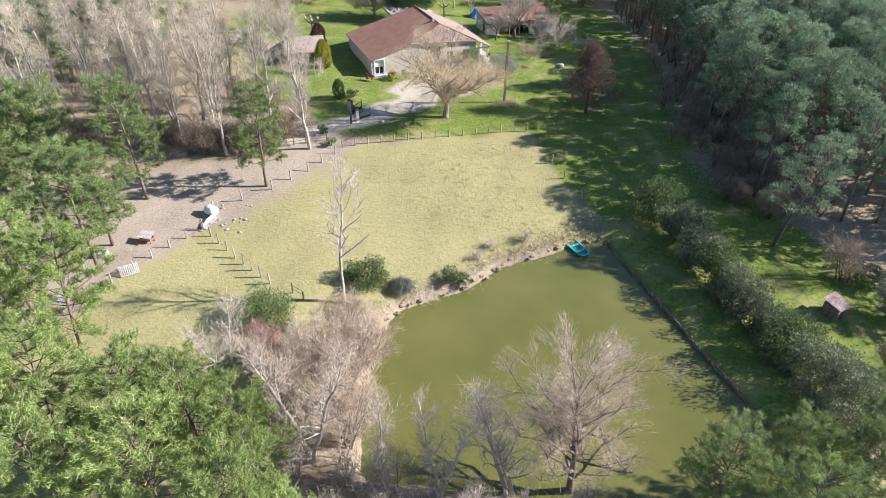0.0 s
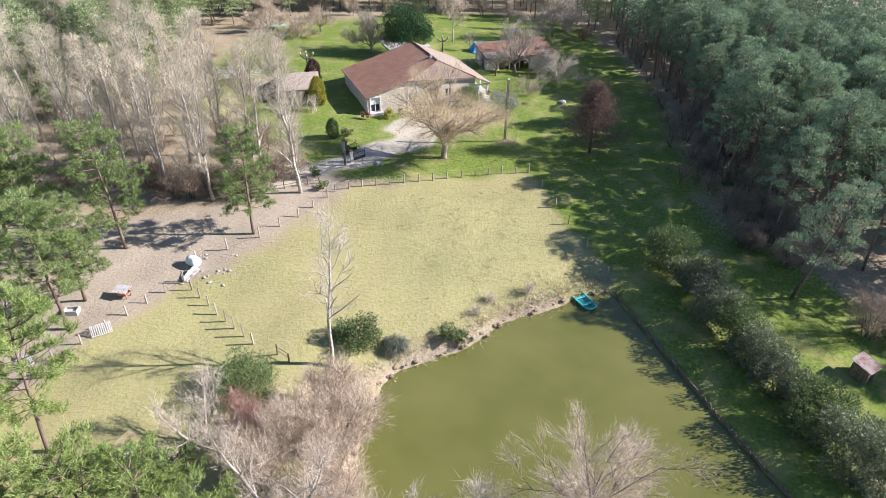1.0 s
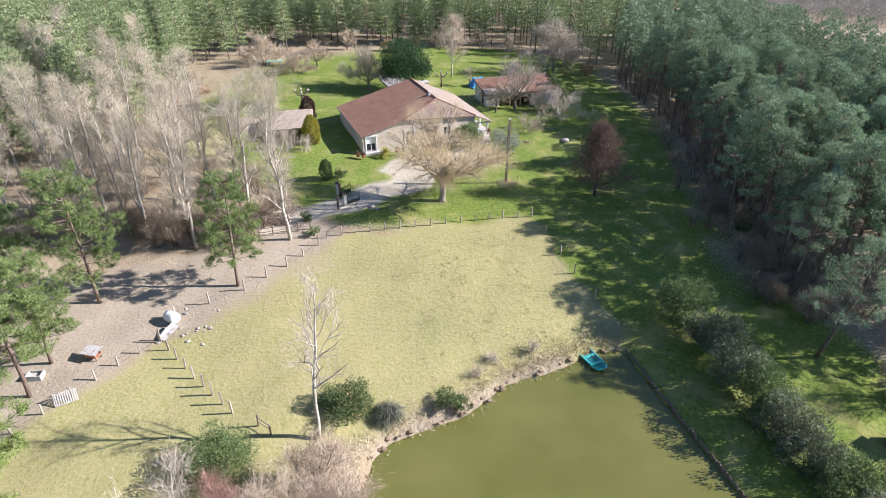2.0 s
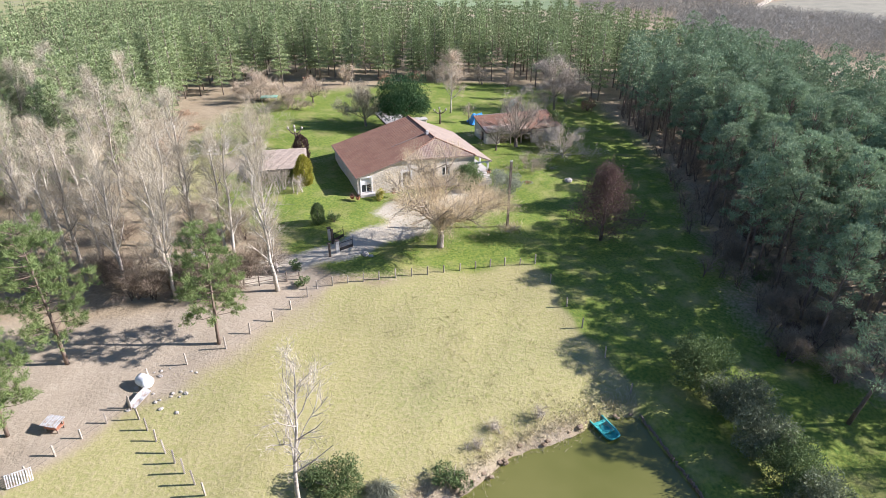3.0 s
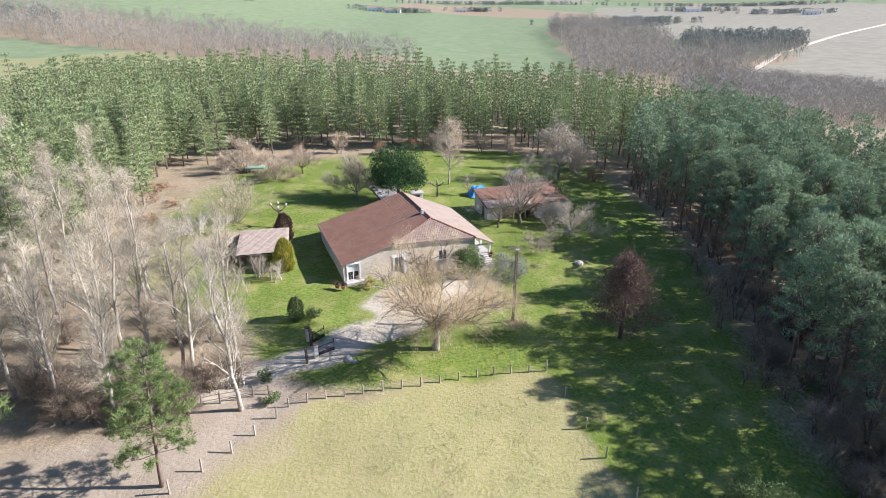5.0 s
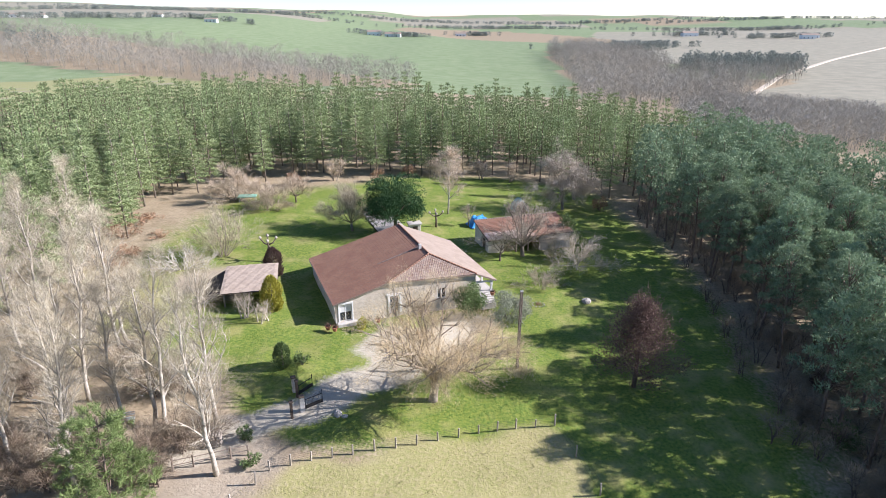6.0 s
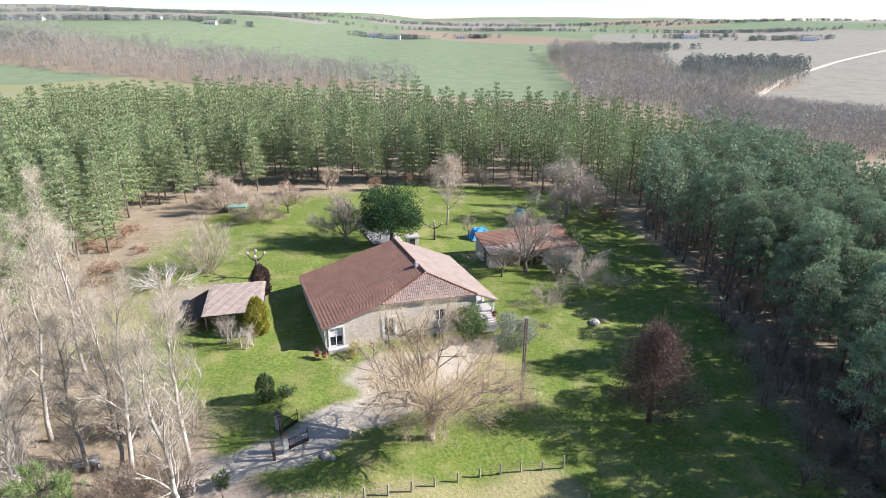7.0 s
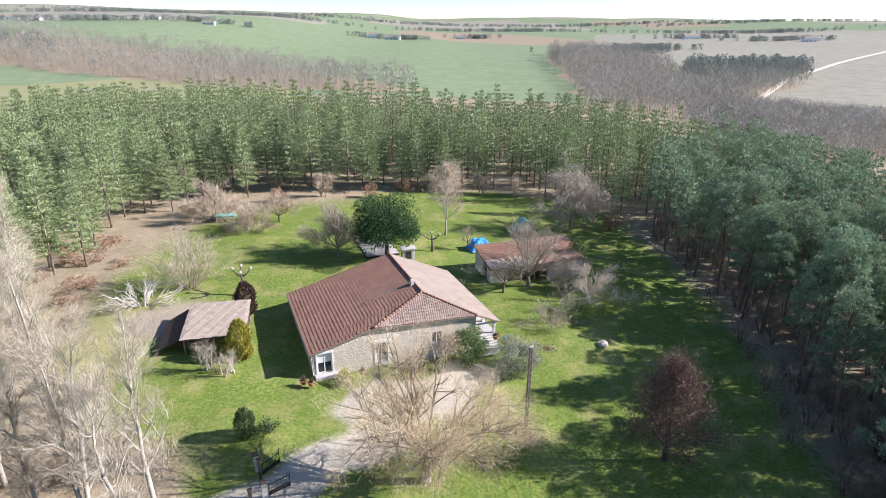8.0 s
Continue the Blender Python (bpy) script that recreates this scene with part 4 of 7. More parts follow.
def crowned_pine(rng, H, R, bare, clumps=42, needles=115, length=0.32, width=0.055, trunk_r=0.17, lean=0.05, limbs=True):
    """A maritime pine: a long bare pole with broken stubs, and a domed crown of separate bristling clumps."""
    W, F = Geo(), Geo()
    a0 = rng.uniform(0, 6.28)
    n = 7
    tp = np.zeros((n, 3))
    for i in range(1, n):
        tp[i] = tp[i - 1] + unit(np.array([math.cos(a0) * lean, math.sin(a0) * lean, 1.0]) + rng.normal(0, 0.03, 3)) * H * 0.95 / (n - 1)
    tp[0, 2] -= 0.4
    tube(W, tp, trunk_r * (1 - 0.85 * np.linspace(0, 1, n)), 6)

    def stem(f):
        i = min(int(f * (n - 1)), n - 2)
        return tp[i] + (tp[i + 1] - tp[i]) * (f * (n - 1) - i)
    for k in range(7):
        p, az = stem(bare * rng.uniform(0.4, 1.0)), rng.uniform(0, 6.28)
        tube(W, [p, p + np.array([math.cos(az), math.sin(az), 0.15]) * rng.uniform(0.5, 1.6)], [0.035, 0.01], 3, False)
    for k in range(clumps):
        g = ((k + rng.uniform(0, 1)) / clumps) ** 0.8
        az = k * 2.4 + rng.uniform(-0.4, 0.4)
        prof = math.sqrt(max(0.03, 1 - (1.3 * g - 0.38) ** 2))
        rad = R * prof * rng.uniform(0.55, 1.05) * (1 - 0.25 * g)
        p = stem(min(0.97, bare + (0.97 - bare) * max(0, g - 0.12)))
        c = np.array([tp[-1][0] * g, tp[-1][1] * g, 0]) + np.array([math.cos(az) * rad, math.sin(az) * rad, H * (bare + (1 - bare) * g)])
        if limbs:
            tube(W, [p, (p + c) / 2 - np.array([0, 0, 0.12 * rad]), c], [0.045, 0.03, 0.012], 3, False)
        out = unit(np.array([math.cos(az) * 0.6, math.sin(az) * 0.6, 0.75]))
        m = int(needles * rng.uniform(0.7, 1.25))
        D = unit(out * 0.5 + rng.normal(0, 0.75, (m, 3)))
        Q = c + D * rng.uniform(0.3, 0.72, (m, 1)) * np.array([1, 1, 0.6]) * R / 2.7
        blades(F, rng, Q, unit(D * 0.4 + out * 0.4 + rng.normal(0, 0.55, (m, 3))), length * rng.uniform(0.55, 1.2, m), width * rng.uniform(0.7, 1.3, m))
    return W, F


def lumpy_cloud(rng, n, rx, ry, rz, lumps=14, shell=0.55):
    """Points of a crown made of many uneven clumps with gaps between them."""
    c = unit(rng.normal(size=(lumps, 3)))
    c *= rng.uniform(0.4, 0.92, (lumps, 1))
    rad = rng.uniform(0.26, 0.5, lumps)
    k = rng.integers(0, lumps, n)
    p = c[k] + unit(rng.normal(size=(n, 3))) * rad[k, None] * rng.uniform(shell, 1, (n, 1))
    return p * np.array([rx, ry, rz])


def shrub_parts(rng, R, H, n=1800, size=0.12, lumps=16, trunk=0.05):
    W, F = Geo(), Geo()
    for k in range(5):
        az = k * 1.26 + rng.uniform(-0.3, 0.3)
        tip = np.array([math.cos(az) * R * 0.55, math.sin(az) * R * 0.55, H * rng.uniform(0.6, 0.85)])
        tube(W, [(0, 0, -0.2), tip * 0.5 + np.array([0, 0, H * 0.1]), tip], [trunk, trunk * 0.7, 0.012], 4)
    P = lumpy_cloud(rng, n, R, R, H * 0.55, lumps) + np.array([0, 0, H * 0.5])
    P = P[P[:, 2] > 0.02]
    h = len(P) // 2
    leaves(F, rng, P[:h], size)
    D = unit(unit(P[h:] - np.array([0, 0, H * 0.3])) + rng.normal(0, 0.6, P[h:].shape) + np.array([0, 0, 0.3]))
    blades(F, rng, P[h:], D, size * rng.uniform(1.5, 3.6, len(P) - h), np.full(len(P) - h, size * 0.27))
    return W, F


def plant_all(name, spots, make, wood, leaf, label, category, group, variants=4, trunk_name="trunk", crown_name="crown", seed=1, tilt=0.0, scale_var=0.12):
    """Builds a few variants at the first spots, and copies them, turned and scaled, to the rest. A spot is x, y and an optional scale."""
    rng = np.random.default_rng(seed)
    made = []
    for i, sp in enumerate(spots):
        x, y = sp[:2]
        s = sp[2] if len(sp) > 2 else rng.uniform(1 - scale_var, 1 + scale_var)
        m = pose(x, y, at_land(x, y) - 0.05, rng.normal(0, tilt) if tilt else 0, rng.normal(0, tilt) if tilt else 0, rng.uniform(0, 360)) @ Matrix.Diagonal((s, s, s, 1))
        if i < variants:
            T = thing(name, m, label, category, group if len(spots) > 1 else "")
            W, F = make(rng)
            if W is not None:
                part(trunk_name, W, wood, T, smooth=True)
            part(crown_name, F, leaf, T)
            made.append(T)
        else:
            src = made[i % variants]
            keep = src.scale.copy()
            src.scale = (1, 1, 1)
            copy_thing(src, m)
            src.scale = keep
    return made


def scatter(rng, poly, gap, keep=lambda x, y: True):
    xs, ys = [p[0] for p in poly], [p[1] for p in poly]
    out = []
    y = min(ys)
    while y < max(ys):
        x = min(xs)
        while x < max(xs):
            px, py = x + rng.uniform(-0.38, 0.38) * gap, y + rng.uniform(-0.38, 0.38) * gap
            if bool(inside_poly(np.array([px]), np.array([py]), poly)[0]) and keep(px, py):
                out.append((px, py))
            x += gap
        y += gap
    return out


rs = np.random.default_rng(7)
EAST = [(34.6, 58), (34.6, 63), (33.6, 73), (35.4, 82), (37.5, 100), (36.5, 117), (35.5, 140), (60, 160), (62, 182), (72, 152), (80, 110), (77, 48), (70, 38), (62, 44), (53, 55), (41, 58.5)]
NORTH = [(-48, 128), (-45, 136), (-37, 145), (-16, 155), (11, 161), (34, 148), (36, 141), (60, 160), (62, 182), (54, 222), (0, 225), (-110, 222), (-102, 150), (-76, 95), (-54, 78), (-44, 84), (-40.5, 95), (-44, 105), (-45.5, 117)]
east_all = scatter(rs, EAST, 4.0)
north_all = scatter(rs, NORTH, 4.7)


def edge_rank(pts, cx, cy):
    return sorted(pts, key=lambda p: math.hypot(p[0] - cx, p[1] - cy))


R0 = np.random.default_rng(9)
east_near = edge_rank(east_all, 22, 80)[:95]
north_near = edge_rank(north_all, -8, 108)[:85]
plant_all("pine_tree", [(x, y, R0.uniform(0.9, 1.1)) for x, y in east_near], lambda r: crowned_pine(r, 13.8 + r.uniform(-1.4, 1.2), 2.75, 0.42), M_BARK_PINE, M_NEEDLE_DARK,
         "tall maritime pine with a bare trunk and dark crown", "pine tree", "pines of the eastern wood", 5, seed=11, tilt=1.5)
plant_all("pine_tree", north_near, lambda r: plantation_pine(r, 14.8 + r.uniform(-1.6, 1.4), 2.55, 0.2, 14, 6, 76, 0.42, 0.04), M_BARK, M_NEEDLE_GREY,
         "tall straight grey-green plantation pine", "pine tree", "pines of the northern plantation", 6, seed=12, tilt=0.8, scale_var=0.16)


def woods(name, spots, protos, mat_leaf, mat_wood, label, seed):
    """A far wood as one mesh of leaves and one of poles."""
    rng = np.random.default_rng(seed)
    W, F = Geo(), Geo()
    P = np.array(spots)
    z = land(P[:, 0], P[:, 1])
    for (x, y), h in zip(P, z):
        pw, pf = protos[rng.integers(len(protos))]
        a, s = rng.uniform(0, 6.28), rng.uniform(0.85, 1.12)
        R = np.array([[math.cos(a), -math.sin(a), 0], [math.sin(a), math.cos(a), 0], [0, 0, 1]]) * s
        for src, dst in ((pw, W), (pf, F)):
            if src is None:
                continue
            v = np.concatenate(src.v) @ R.T + (x, y, h)
            dst.add(v, np.concatenate(src.t) if src.t else None, np.concatenate(src.q) if src.q else None)
    T = thing(name, pose(0, 0, 0), label, "woodland", kind="stuff")
    tagged(part("crowns", F, mat_leaf, T), kind="stuff")
    if W.n:
        tagged(part("trunks", W, mat_wood, T), kind="stuff")
    return T


rp = np.random.default_rng(5)
ns, es = set(north_near), set(east_near)
woods("pine_woods", [p for p in east_all if p not in es], [crowned_pine(rp, 13.8 + rp.uniform(-0.8, 0.8), 2.8, 0.36, 34, 32, 0.4, 0.12, limbs=False) for _ in range(6)], M_NEEDLE_DARK, M_BARK_PINE, "dense dark pine wood beyond the garden", 21)
woods("pine_woods", [p for p in north_all if p not in ns], [plantation_pine(rp, 14.8 + rp.uniform(-1.8, 1.2), 2.6, 0.28, 10, 6, 20, 0.52, 0.085, limbs=False) for _ in range(6)], M_NEEDLE_GREY, M_BARK_PINE, "dense grey-green pine plantation", 22)


def far_bare(r, H):
    """A far leafless tree: a few pale stems under a fan of fine branches."""
    F = Geo()
    n, k = 120, 5
    P = np.stack([r.normal(0, 1.9, n), r.normal(0, 1.9, n), (0.25 + 0.6 * r.uniform(0, 1, n) ** 0.8) * H], 1)
    P[:k] = np.c_[r.normal(0, 0.7, (k, 2)), np.full(k, -0.5)]
    D = unit(np.stack([r.normal(0, 0.8, n), r.normal(0, 0.8, n), r.uniform(0.2, 1.1, n)], 1))
    D[:k] = unit(np.c_[r.normal(0, 0.1, (k, 2)), np.ones(k)])
    Ln = r.uniform(0.1, 0.22, n) * H
    Ln[:k] = H * r.uniform(0.6, 0.9, k)
    Wd = r.uniform(0.05, 0.1, n)
    blades(F, r, P, D, Ln, Wd)
    return None, F


fw = [far_bare(rp, h) for h in (19, 17.5, 16, 14.5, 12, 9)]
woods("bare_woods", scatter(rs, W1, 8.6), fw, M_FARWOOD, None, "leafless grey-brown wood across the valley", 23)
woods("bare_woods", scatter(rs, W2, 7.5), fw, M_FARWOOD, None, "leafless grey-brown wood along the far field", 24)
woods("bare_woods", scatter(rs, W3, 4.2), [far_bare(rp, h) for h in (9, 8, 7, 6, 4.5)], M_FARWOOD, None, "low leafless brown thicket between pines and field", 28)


def plant(name, x, y, parts, wood, leaf, label, category="tree", crown_name="crown", group="", turn=0.0, sink=0.05, trunk_name="trunk"):
    T = thing(name, pose(x, y, at_land(x, y) - sink, 0, 0, turn), label, category, group)
    W, F = parts
    if W is not None and W.n:
        part(trunk_name, W, wood, T, smooth=True)
    part(crown_name, F, leaf, T)
    return T


R = np.random.default_rng

# ---- trees of the garden ----
def dome_willow(rng, H, Rr, trunk_r, n):
    """A short trunk, crooked spreading limbs that fork three times, and a wide dome of very fine twigs."""
    W, F = Geo(), Geo()
    fork = 2.4
    tube(W, [(0, 0, -0.3), (0, 0, 0.3), (0.12, 0.05, 1.4), (0, 0, fork + 0.2)], [trunk_r * 1.4, trunk_r * 1.05, trunk_r, trunk_r * 0.95], 9)
    tips, dirs = [], []
    for k in range(18):
        az = k * 2.4 + rng.uniform(-0.3, 0.3)
        el = math.asin(0.34 + 0.62 * ((k * 0.618 + 0.15) % 1.0))
        d = np.array([math.cos(az) * math.cos(el), math.sin(az) * math.cos(el), math.sin(el)])
        reach = 0.84 / math.sqrt((math.cos(el) / Rr) ** 2 + (math.sin(el) / (H - fork)) ** 2)
        pts = [np.array([0, 0, fork - 0.15])]
        for f in (0.25, 0.5, 0.75, 1.0):
            pts.append(np.array([0, 0, fork]) + d * reach * f + rng.normal(0, 0.2, 3) + np.array([0, 0, 0.6 * math.sin(f * 3.1)]))
        tube(W, pts, [trunk_r * 0.52, trunk_r * 0.4, trunk_r * 0.27, trunk_r * 0.16, 0.025], 6)
        for q in range(12):
            f = rng.uniform(0.25, 1.0)
            i = min(int(f * 4), 3)
            p = pts[i] + (pts[i + 1] - pts[i]) * (f * 4 - i)
            dd = unit(d * 0.7 + rng.normal(0, 0.55, 3) + np.array([0, 0, 0.12]))
            ll = reach * rng.uniform(0.2, 0.42)
            if (p + dd * ll)[2] < 2.6:
                dd = unit(dd * (1, 1, 0) + np.array([0, 0, 0.25]))
            e = p + dd * ll
            tube(W, [p, p + dd * ll * 0.5 + rng.normal(0, 0.14, 3), e], [0.07, 0.045, 0.016], 4, False)
            tips.append(e)
            dirs.append(dd)
            for _ in range(4):
                g = p + dd * ll * rng.uniform(0.3, 1.0)
                d3 = unit(dd + rng.normal(0, 0.6, 3) + np.array([0, 0, 0.15]))
                l3 = rng.uniform(0.6, 1.5)
                tube(W, [g, g + d3 * l3 * 0.5 + rng.normal(0, 0.06, 3), g + d3 * l3], [0.028, 0.018, 0.008], 3, False)
                tips += [g + d3 * l3 * 0.6, g + d3 * l3]
                dirs += [d3, d3]
    E, D = np.array(tips), np.array(dirs)
    k = rng.integers(0, len(E), n)
    P = E[k] + rng.normal(0, 0.36, (n, 3))
    out = unit(P - np.array([0, 0, 3.4]))
    blades(F, rng, P, unit(D[k] * 0.5 + out * 0.4 + rng.normal(0, 0.5, P.shape) + np.array([0, 0, -0.05])), rng.uniform(0.25, 0.75, n), np.full(n, 0.0075))
    return W, F


plant("willow_tree", 0.35, 77.5, dome_willow(R(3), 11.6, 7.9, 0.38, 50000), M_BARK, M_TWIG_TAN,
      "wide round bare willow with tan twigs on the front lawn")


def clad_tree(rng, H, Rr, n, size):
    """A broad pyramid of limbs that keep their withered leaves."""
    W, F = Geo(), Geo()
    tube(W, [(0, 0, -0.3), (0.1, 0, H * 0.5), (0, 0.1, H)], [0.24, 0.14, 0.02], 6)
    P = []
    for k in range(34):
        f = 0.12 + 0.86 * k / 34
        az, ll = k * 2.4, Rr * (1.06 - f) ** 0.85 * rng.uniform(0.7, 1.05)
        tip = np.array([math.cos(az) * ll, math.sin(az) * ll, H * f + ll * 0.35])
        tube(W, [(0, 0, H * f), tip * (0.5, 0.5, 1) - (0, 0, ll * 0.1), tip], [0.05, 0.03, 0.01], 3)
        m = n // 34
        t = rng.uniform(0.25, 1.05, (m, 1))
        P.append(np.array([0, 0, H * f]) + (tip - np.array([0, 0, H * f])) * t + rng.normal(0, 0.5, (m, 3)))
    P = np.concatenate(P)
    leaves(F, rng, P, size)
    k = rng.integers(0, len(P), n // 3)
    blades(F, rng, P[k], unit(unit(P[k] - (0, 0, H * 0.25)) + rng.normal(0, 0.5, (len(k), 3)) + np.array([0, 0, 0.4])), rng.uniform(0.3, 0.9, len(k)), np.full(len(k), 0.014))
    return W, F


plant("oak_tree", 20.0, 81.0, clad_tree(R(4), 9.4, 5.2, 15000, 0.09), M_BARK_DARK, M_LEAF_BROWN, "young oak still clad in withered red-brown leaves")


def dome_tree(rng, H, Rr, n, size):
    W, F = Geo(), Geo()
    tube(W, [(0, 0, -0.3), (0.1, 0.05, 1.4), (0, 0.1, 3.0)], [0.36, 0.30, 0.2], 8)
    for k in range(9):
        az = k * 0.7 + rng.uniform(0, 0.3)
        rr = Rr * rng.uniform(0.4, 0.8)
        tube(W, [(0, 0.1, 2.4), (math.cos(az) * rr * 0.5, math.sin(az) * rr * 0.5, 3.9), (math.cos(az) * rr, math.sin(az) * rr, 5.6)], [0.16, 0.1, 0.03], 5)
    P = lumpy_cloud(rng, n, Rr * 0.98, Rr * 0.98, H * 0.42, 60, 0.7)
    P = P * (1, 1, 1) + (0, 0, H * 0.6)
    leaves(F, rng, P, size)
    k = rng.integers(0, len(P), n // 2)
    blades(F, rng, P[k], unit(P[k] - (0, 0, H * 0.4) + rng.normal(0, 1.2, (len(k), 3))), rng.uniform(0.15, 0.35, len(k)), np.full(len(k), 0.03))
    return W, F


plant("stone_pine", -6.3, 121.6, dome_tree(R(5), 8.8, 5.5, 22000, 0.13), M_BARK_PINE, M_LEAF_DARK, "rounded dark-green stone pine behind the house")
plant("birch_tree", 2.2, 133.3, bare_wood(R(6), 12.0, 0.16, 0.32, 1.1, 16, 0.2, 4200, 1.1, 0.02, 0.1), M_BARK_PALE, M_TWIG_PINK, "slender bare birch with pinkish twigs")
plant("weeping_birch", 23.6, 138.7, vase_tree(R(8), 11.0, 5.2, 0.25, 0.25, 10, 9000, 1.6, 0.022, 0.9, 0.3), M_BARK, M_TWIG_PALE, "bare weeping tree with pale hanging twigs")
plant("fruit_tree", -13.1, 121.5, vase_tree(R(9), 7.0, 4.3, 0.2, 0.2, 10, 9000, 1.0, 0.018, 0.05, 0.3), M_BARK, M_TWIG, "bushy bare fruit tree with fine brown twigs")
plant("cherry_tree", 13.1, 114.0, vase_tree(R(10), 7.8, 6.4, 0.28, 0.2, 12, 7000, 0.8, 0.013, 0.05, 0.15), M_BARK, M_TWIG_PALE, "spreading bare cherry tree in front of the shed")
plant("apple_tree", 9.5, 111.5, bare_wood(R(11), 3.8, 0.16, 0.6, 0.5, 9, 0.3, 1300, 0.6, 0.016, 0.0, 1, 0.05, True), M_BARK_DARK, M_TWIG, "low crooked bare apple tree")
plant("fallen_tree", 20.3, 109.6, vase_tree(R(12), 4.6, 5.0, 0.13, 0.12, 8, 2600, 0.9, 0.02, 0.1, 0.05), M_BARK_PALE, M_TWIG_PALE, "pale leafless tree sprawling over the lawn")
plant("quince_bush", 13.9, 102.8, vase_tree(R(13), 2.4, 3.0, 0.07, 0.1, 7, 1900, 0.6, 0.015, 0.0, 0.1, 2), M_BARK, M_TWIG, "low bare grey shrub in a bed", "shrub")
plant("hazel_bush", -29.2, 108.6, vase_tree(R(14), 6.6, 4.6, 0.13, 0.03, 15, 5000, 0.8, 0.013, 0.0, 0.75, 2), M_BARK, M_TWIG, "tall fan-shaped hazel with many bare stems", "shrub")
plant("dead_bush", -33.0, 103.8, vase_tree(R(15), 3.0, 4.2, 0.26, 0.05, 9, 500, 0.5, 0.025, 0.0, 0.15, 2), M_BLEACHED, M_BLEACHED, "bleached tangle of dead branches on the ground", "shrub")
plant("plum_tree", -25.1, 135.6, vase_tree(R(16), 4.4, 3.4, 0.14, 0.25, 8, 3000, 0.8, 0.018, 0.0, 0.2), M_BARK_DARK, M_TWIG_PINK, "small bare plum tree on the back lawn")
plant("bare_shrub", -28.6, 130.0, vase_tree(R(17), 4.4, 3.4, 0.1, 0.1, 8, 5000, 0.9, 0.018, 0.0, 0.3, 2), M_BARK, M_TWIG_PINK, "rounded leafless shrub on the back lawn", "shrub")
plant("bare_tree", -35.8, 135.5, vase_tree(R(18), 7.2, 4.2, 0.16, 0.1, 9, 7000, 1.0, 0.02, 0.0, 0.5, 2), M_BARK, M_TWIG_PINK, "leafless pinkish tree before the plantation")
plant("magnolia_tree", 5.6, 126.8, bare_wood(R(19), 3.2, 0.1, 0.5, 0.8, 8, 0.3, 600, 0.6, 0.018, 0.0, 1), M_BARK, M_TWIG, "small bare garden tree near the shed")
for x, y, s in ((-6, 157.5, 21), (-12, 152, 22), (-28, 147, 23), (30.5, 139, 24)):
    plant("beech_bush", x, y, shrub_parts(R(s), 1.6, 2.8, 900, 0.15), M_BARK, M_LEAF_FERN, "small beech holding rusty dead leaves", "shrub", "foliage", "rusty bushes at the wood's edge")
for x, y, s in ((-1, 158, 31), (4.5, 160, 32), (10, 158.5, 33), (-21, 151, 34), (16, 157, 35), (27, 146, 36)):
    plant("bare_shrub", x, y, bare_wood(R(s), 4.4, 0.08, 0.4, 1.0, 7, 0.1, 1500, 0.9, 0.025, 0.0, 3), M_BARK, M_TWIG_PINK, "leafless shrub along the plantation edge", "shrub", "foliage", "shrubs at the wood's edge")

for x, y, h, s in ((-20.6, 90.6, 3.2, 301), (-18.6, 89.9, 2.4, 302)):
    plant("bare_shrub", x, y, bare_wood(R(s), h, 0.07, 0.34, 1.0, 6, 0.1, 700, 0.7, 0.011, 0.0, 4), M_BARK_PALE, M_TWIG_PALE, "pale leafless shrub before the open shelter", "shrub", "crown", "shrubs before the shelter")


def pollard(rng, x, y, H, label):
    T = thing("pollarded_tree", pose(x, y, at_land(x, y) - 0.05), label, "tree")
    W = Geo()
    tube(W, [(0, 0, -0.3), (0.05, 0, H * 0.4), (0, 0.05, H * 0.7)], [0.2, 0.17, 0.15], 7)
    for k in range(4):
        az = k * 1.57 + rng.uniform(-0.3, 0.3)
        a = np.array([math.cos(az), math.sin(az), 0])
        e = np.array([0, 0, H * 0.66]) + a * 1.1 + np.array([0, 0, H * 0.22])
        tube(W, [(0, 0, H * 0.66), a * 0.6 + (0, 0, H * 0.72), e], [0.13, 0.1, 0.08], 5)
        F = Geo()
        tube(F, [e - (0, 0, 0.1), e + (0, 0, 0.1), e + (0, 0, 0.3)], [0.12, 0.22, 0.1], 6)
        blades(F, rng, np.repeat([e + (0, 0, 0.2)], 14, 0), unit(rng.normal(0, 1, (14, 3)) + (0, 0, 1)), rng.uniform(0.15, 0.35, 14), np.full(14, 0.02))
        part("fist", F, M_BARK_PALE, T, "pale knobbly pollard fist")
    part("trunk", W, M_BARK_DARK, T, smooth=True)


pollard(R(41), -22.5, 107.6, 3.9, "pollarded plane tree with pale knobbly fists")
pollard(R(42), 0.2, 125.0, 2.9, "small pollarded tree on the back lawn")


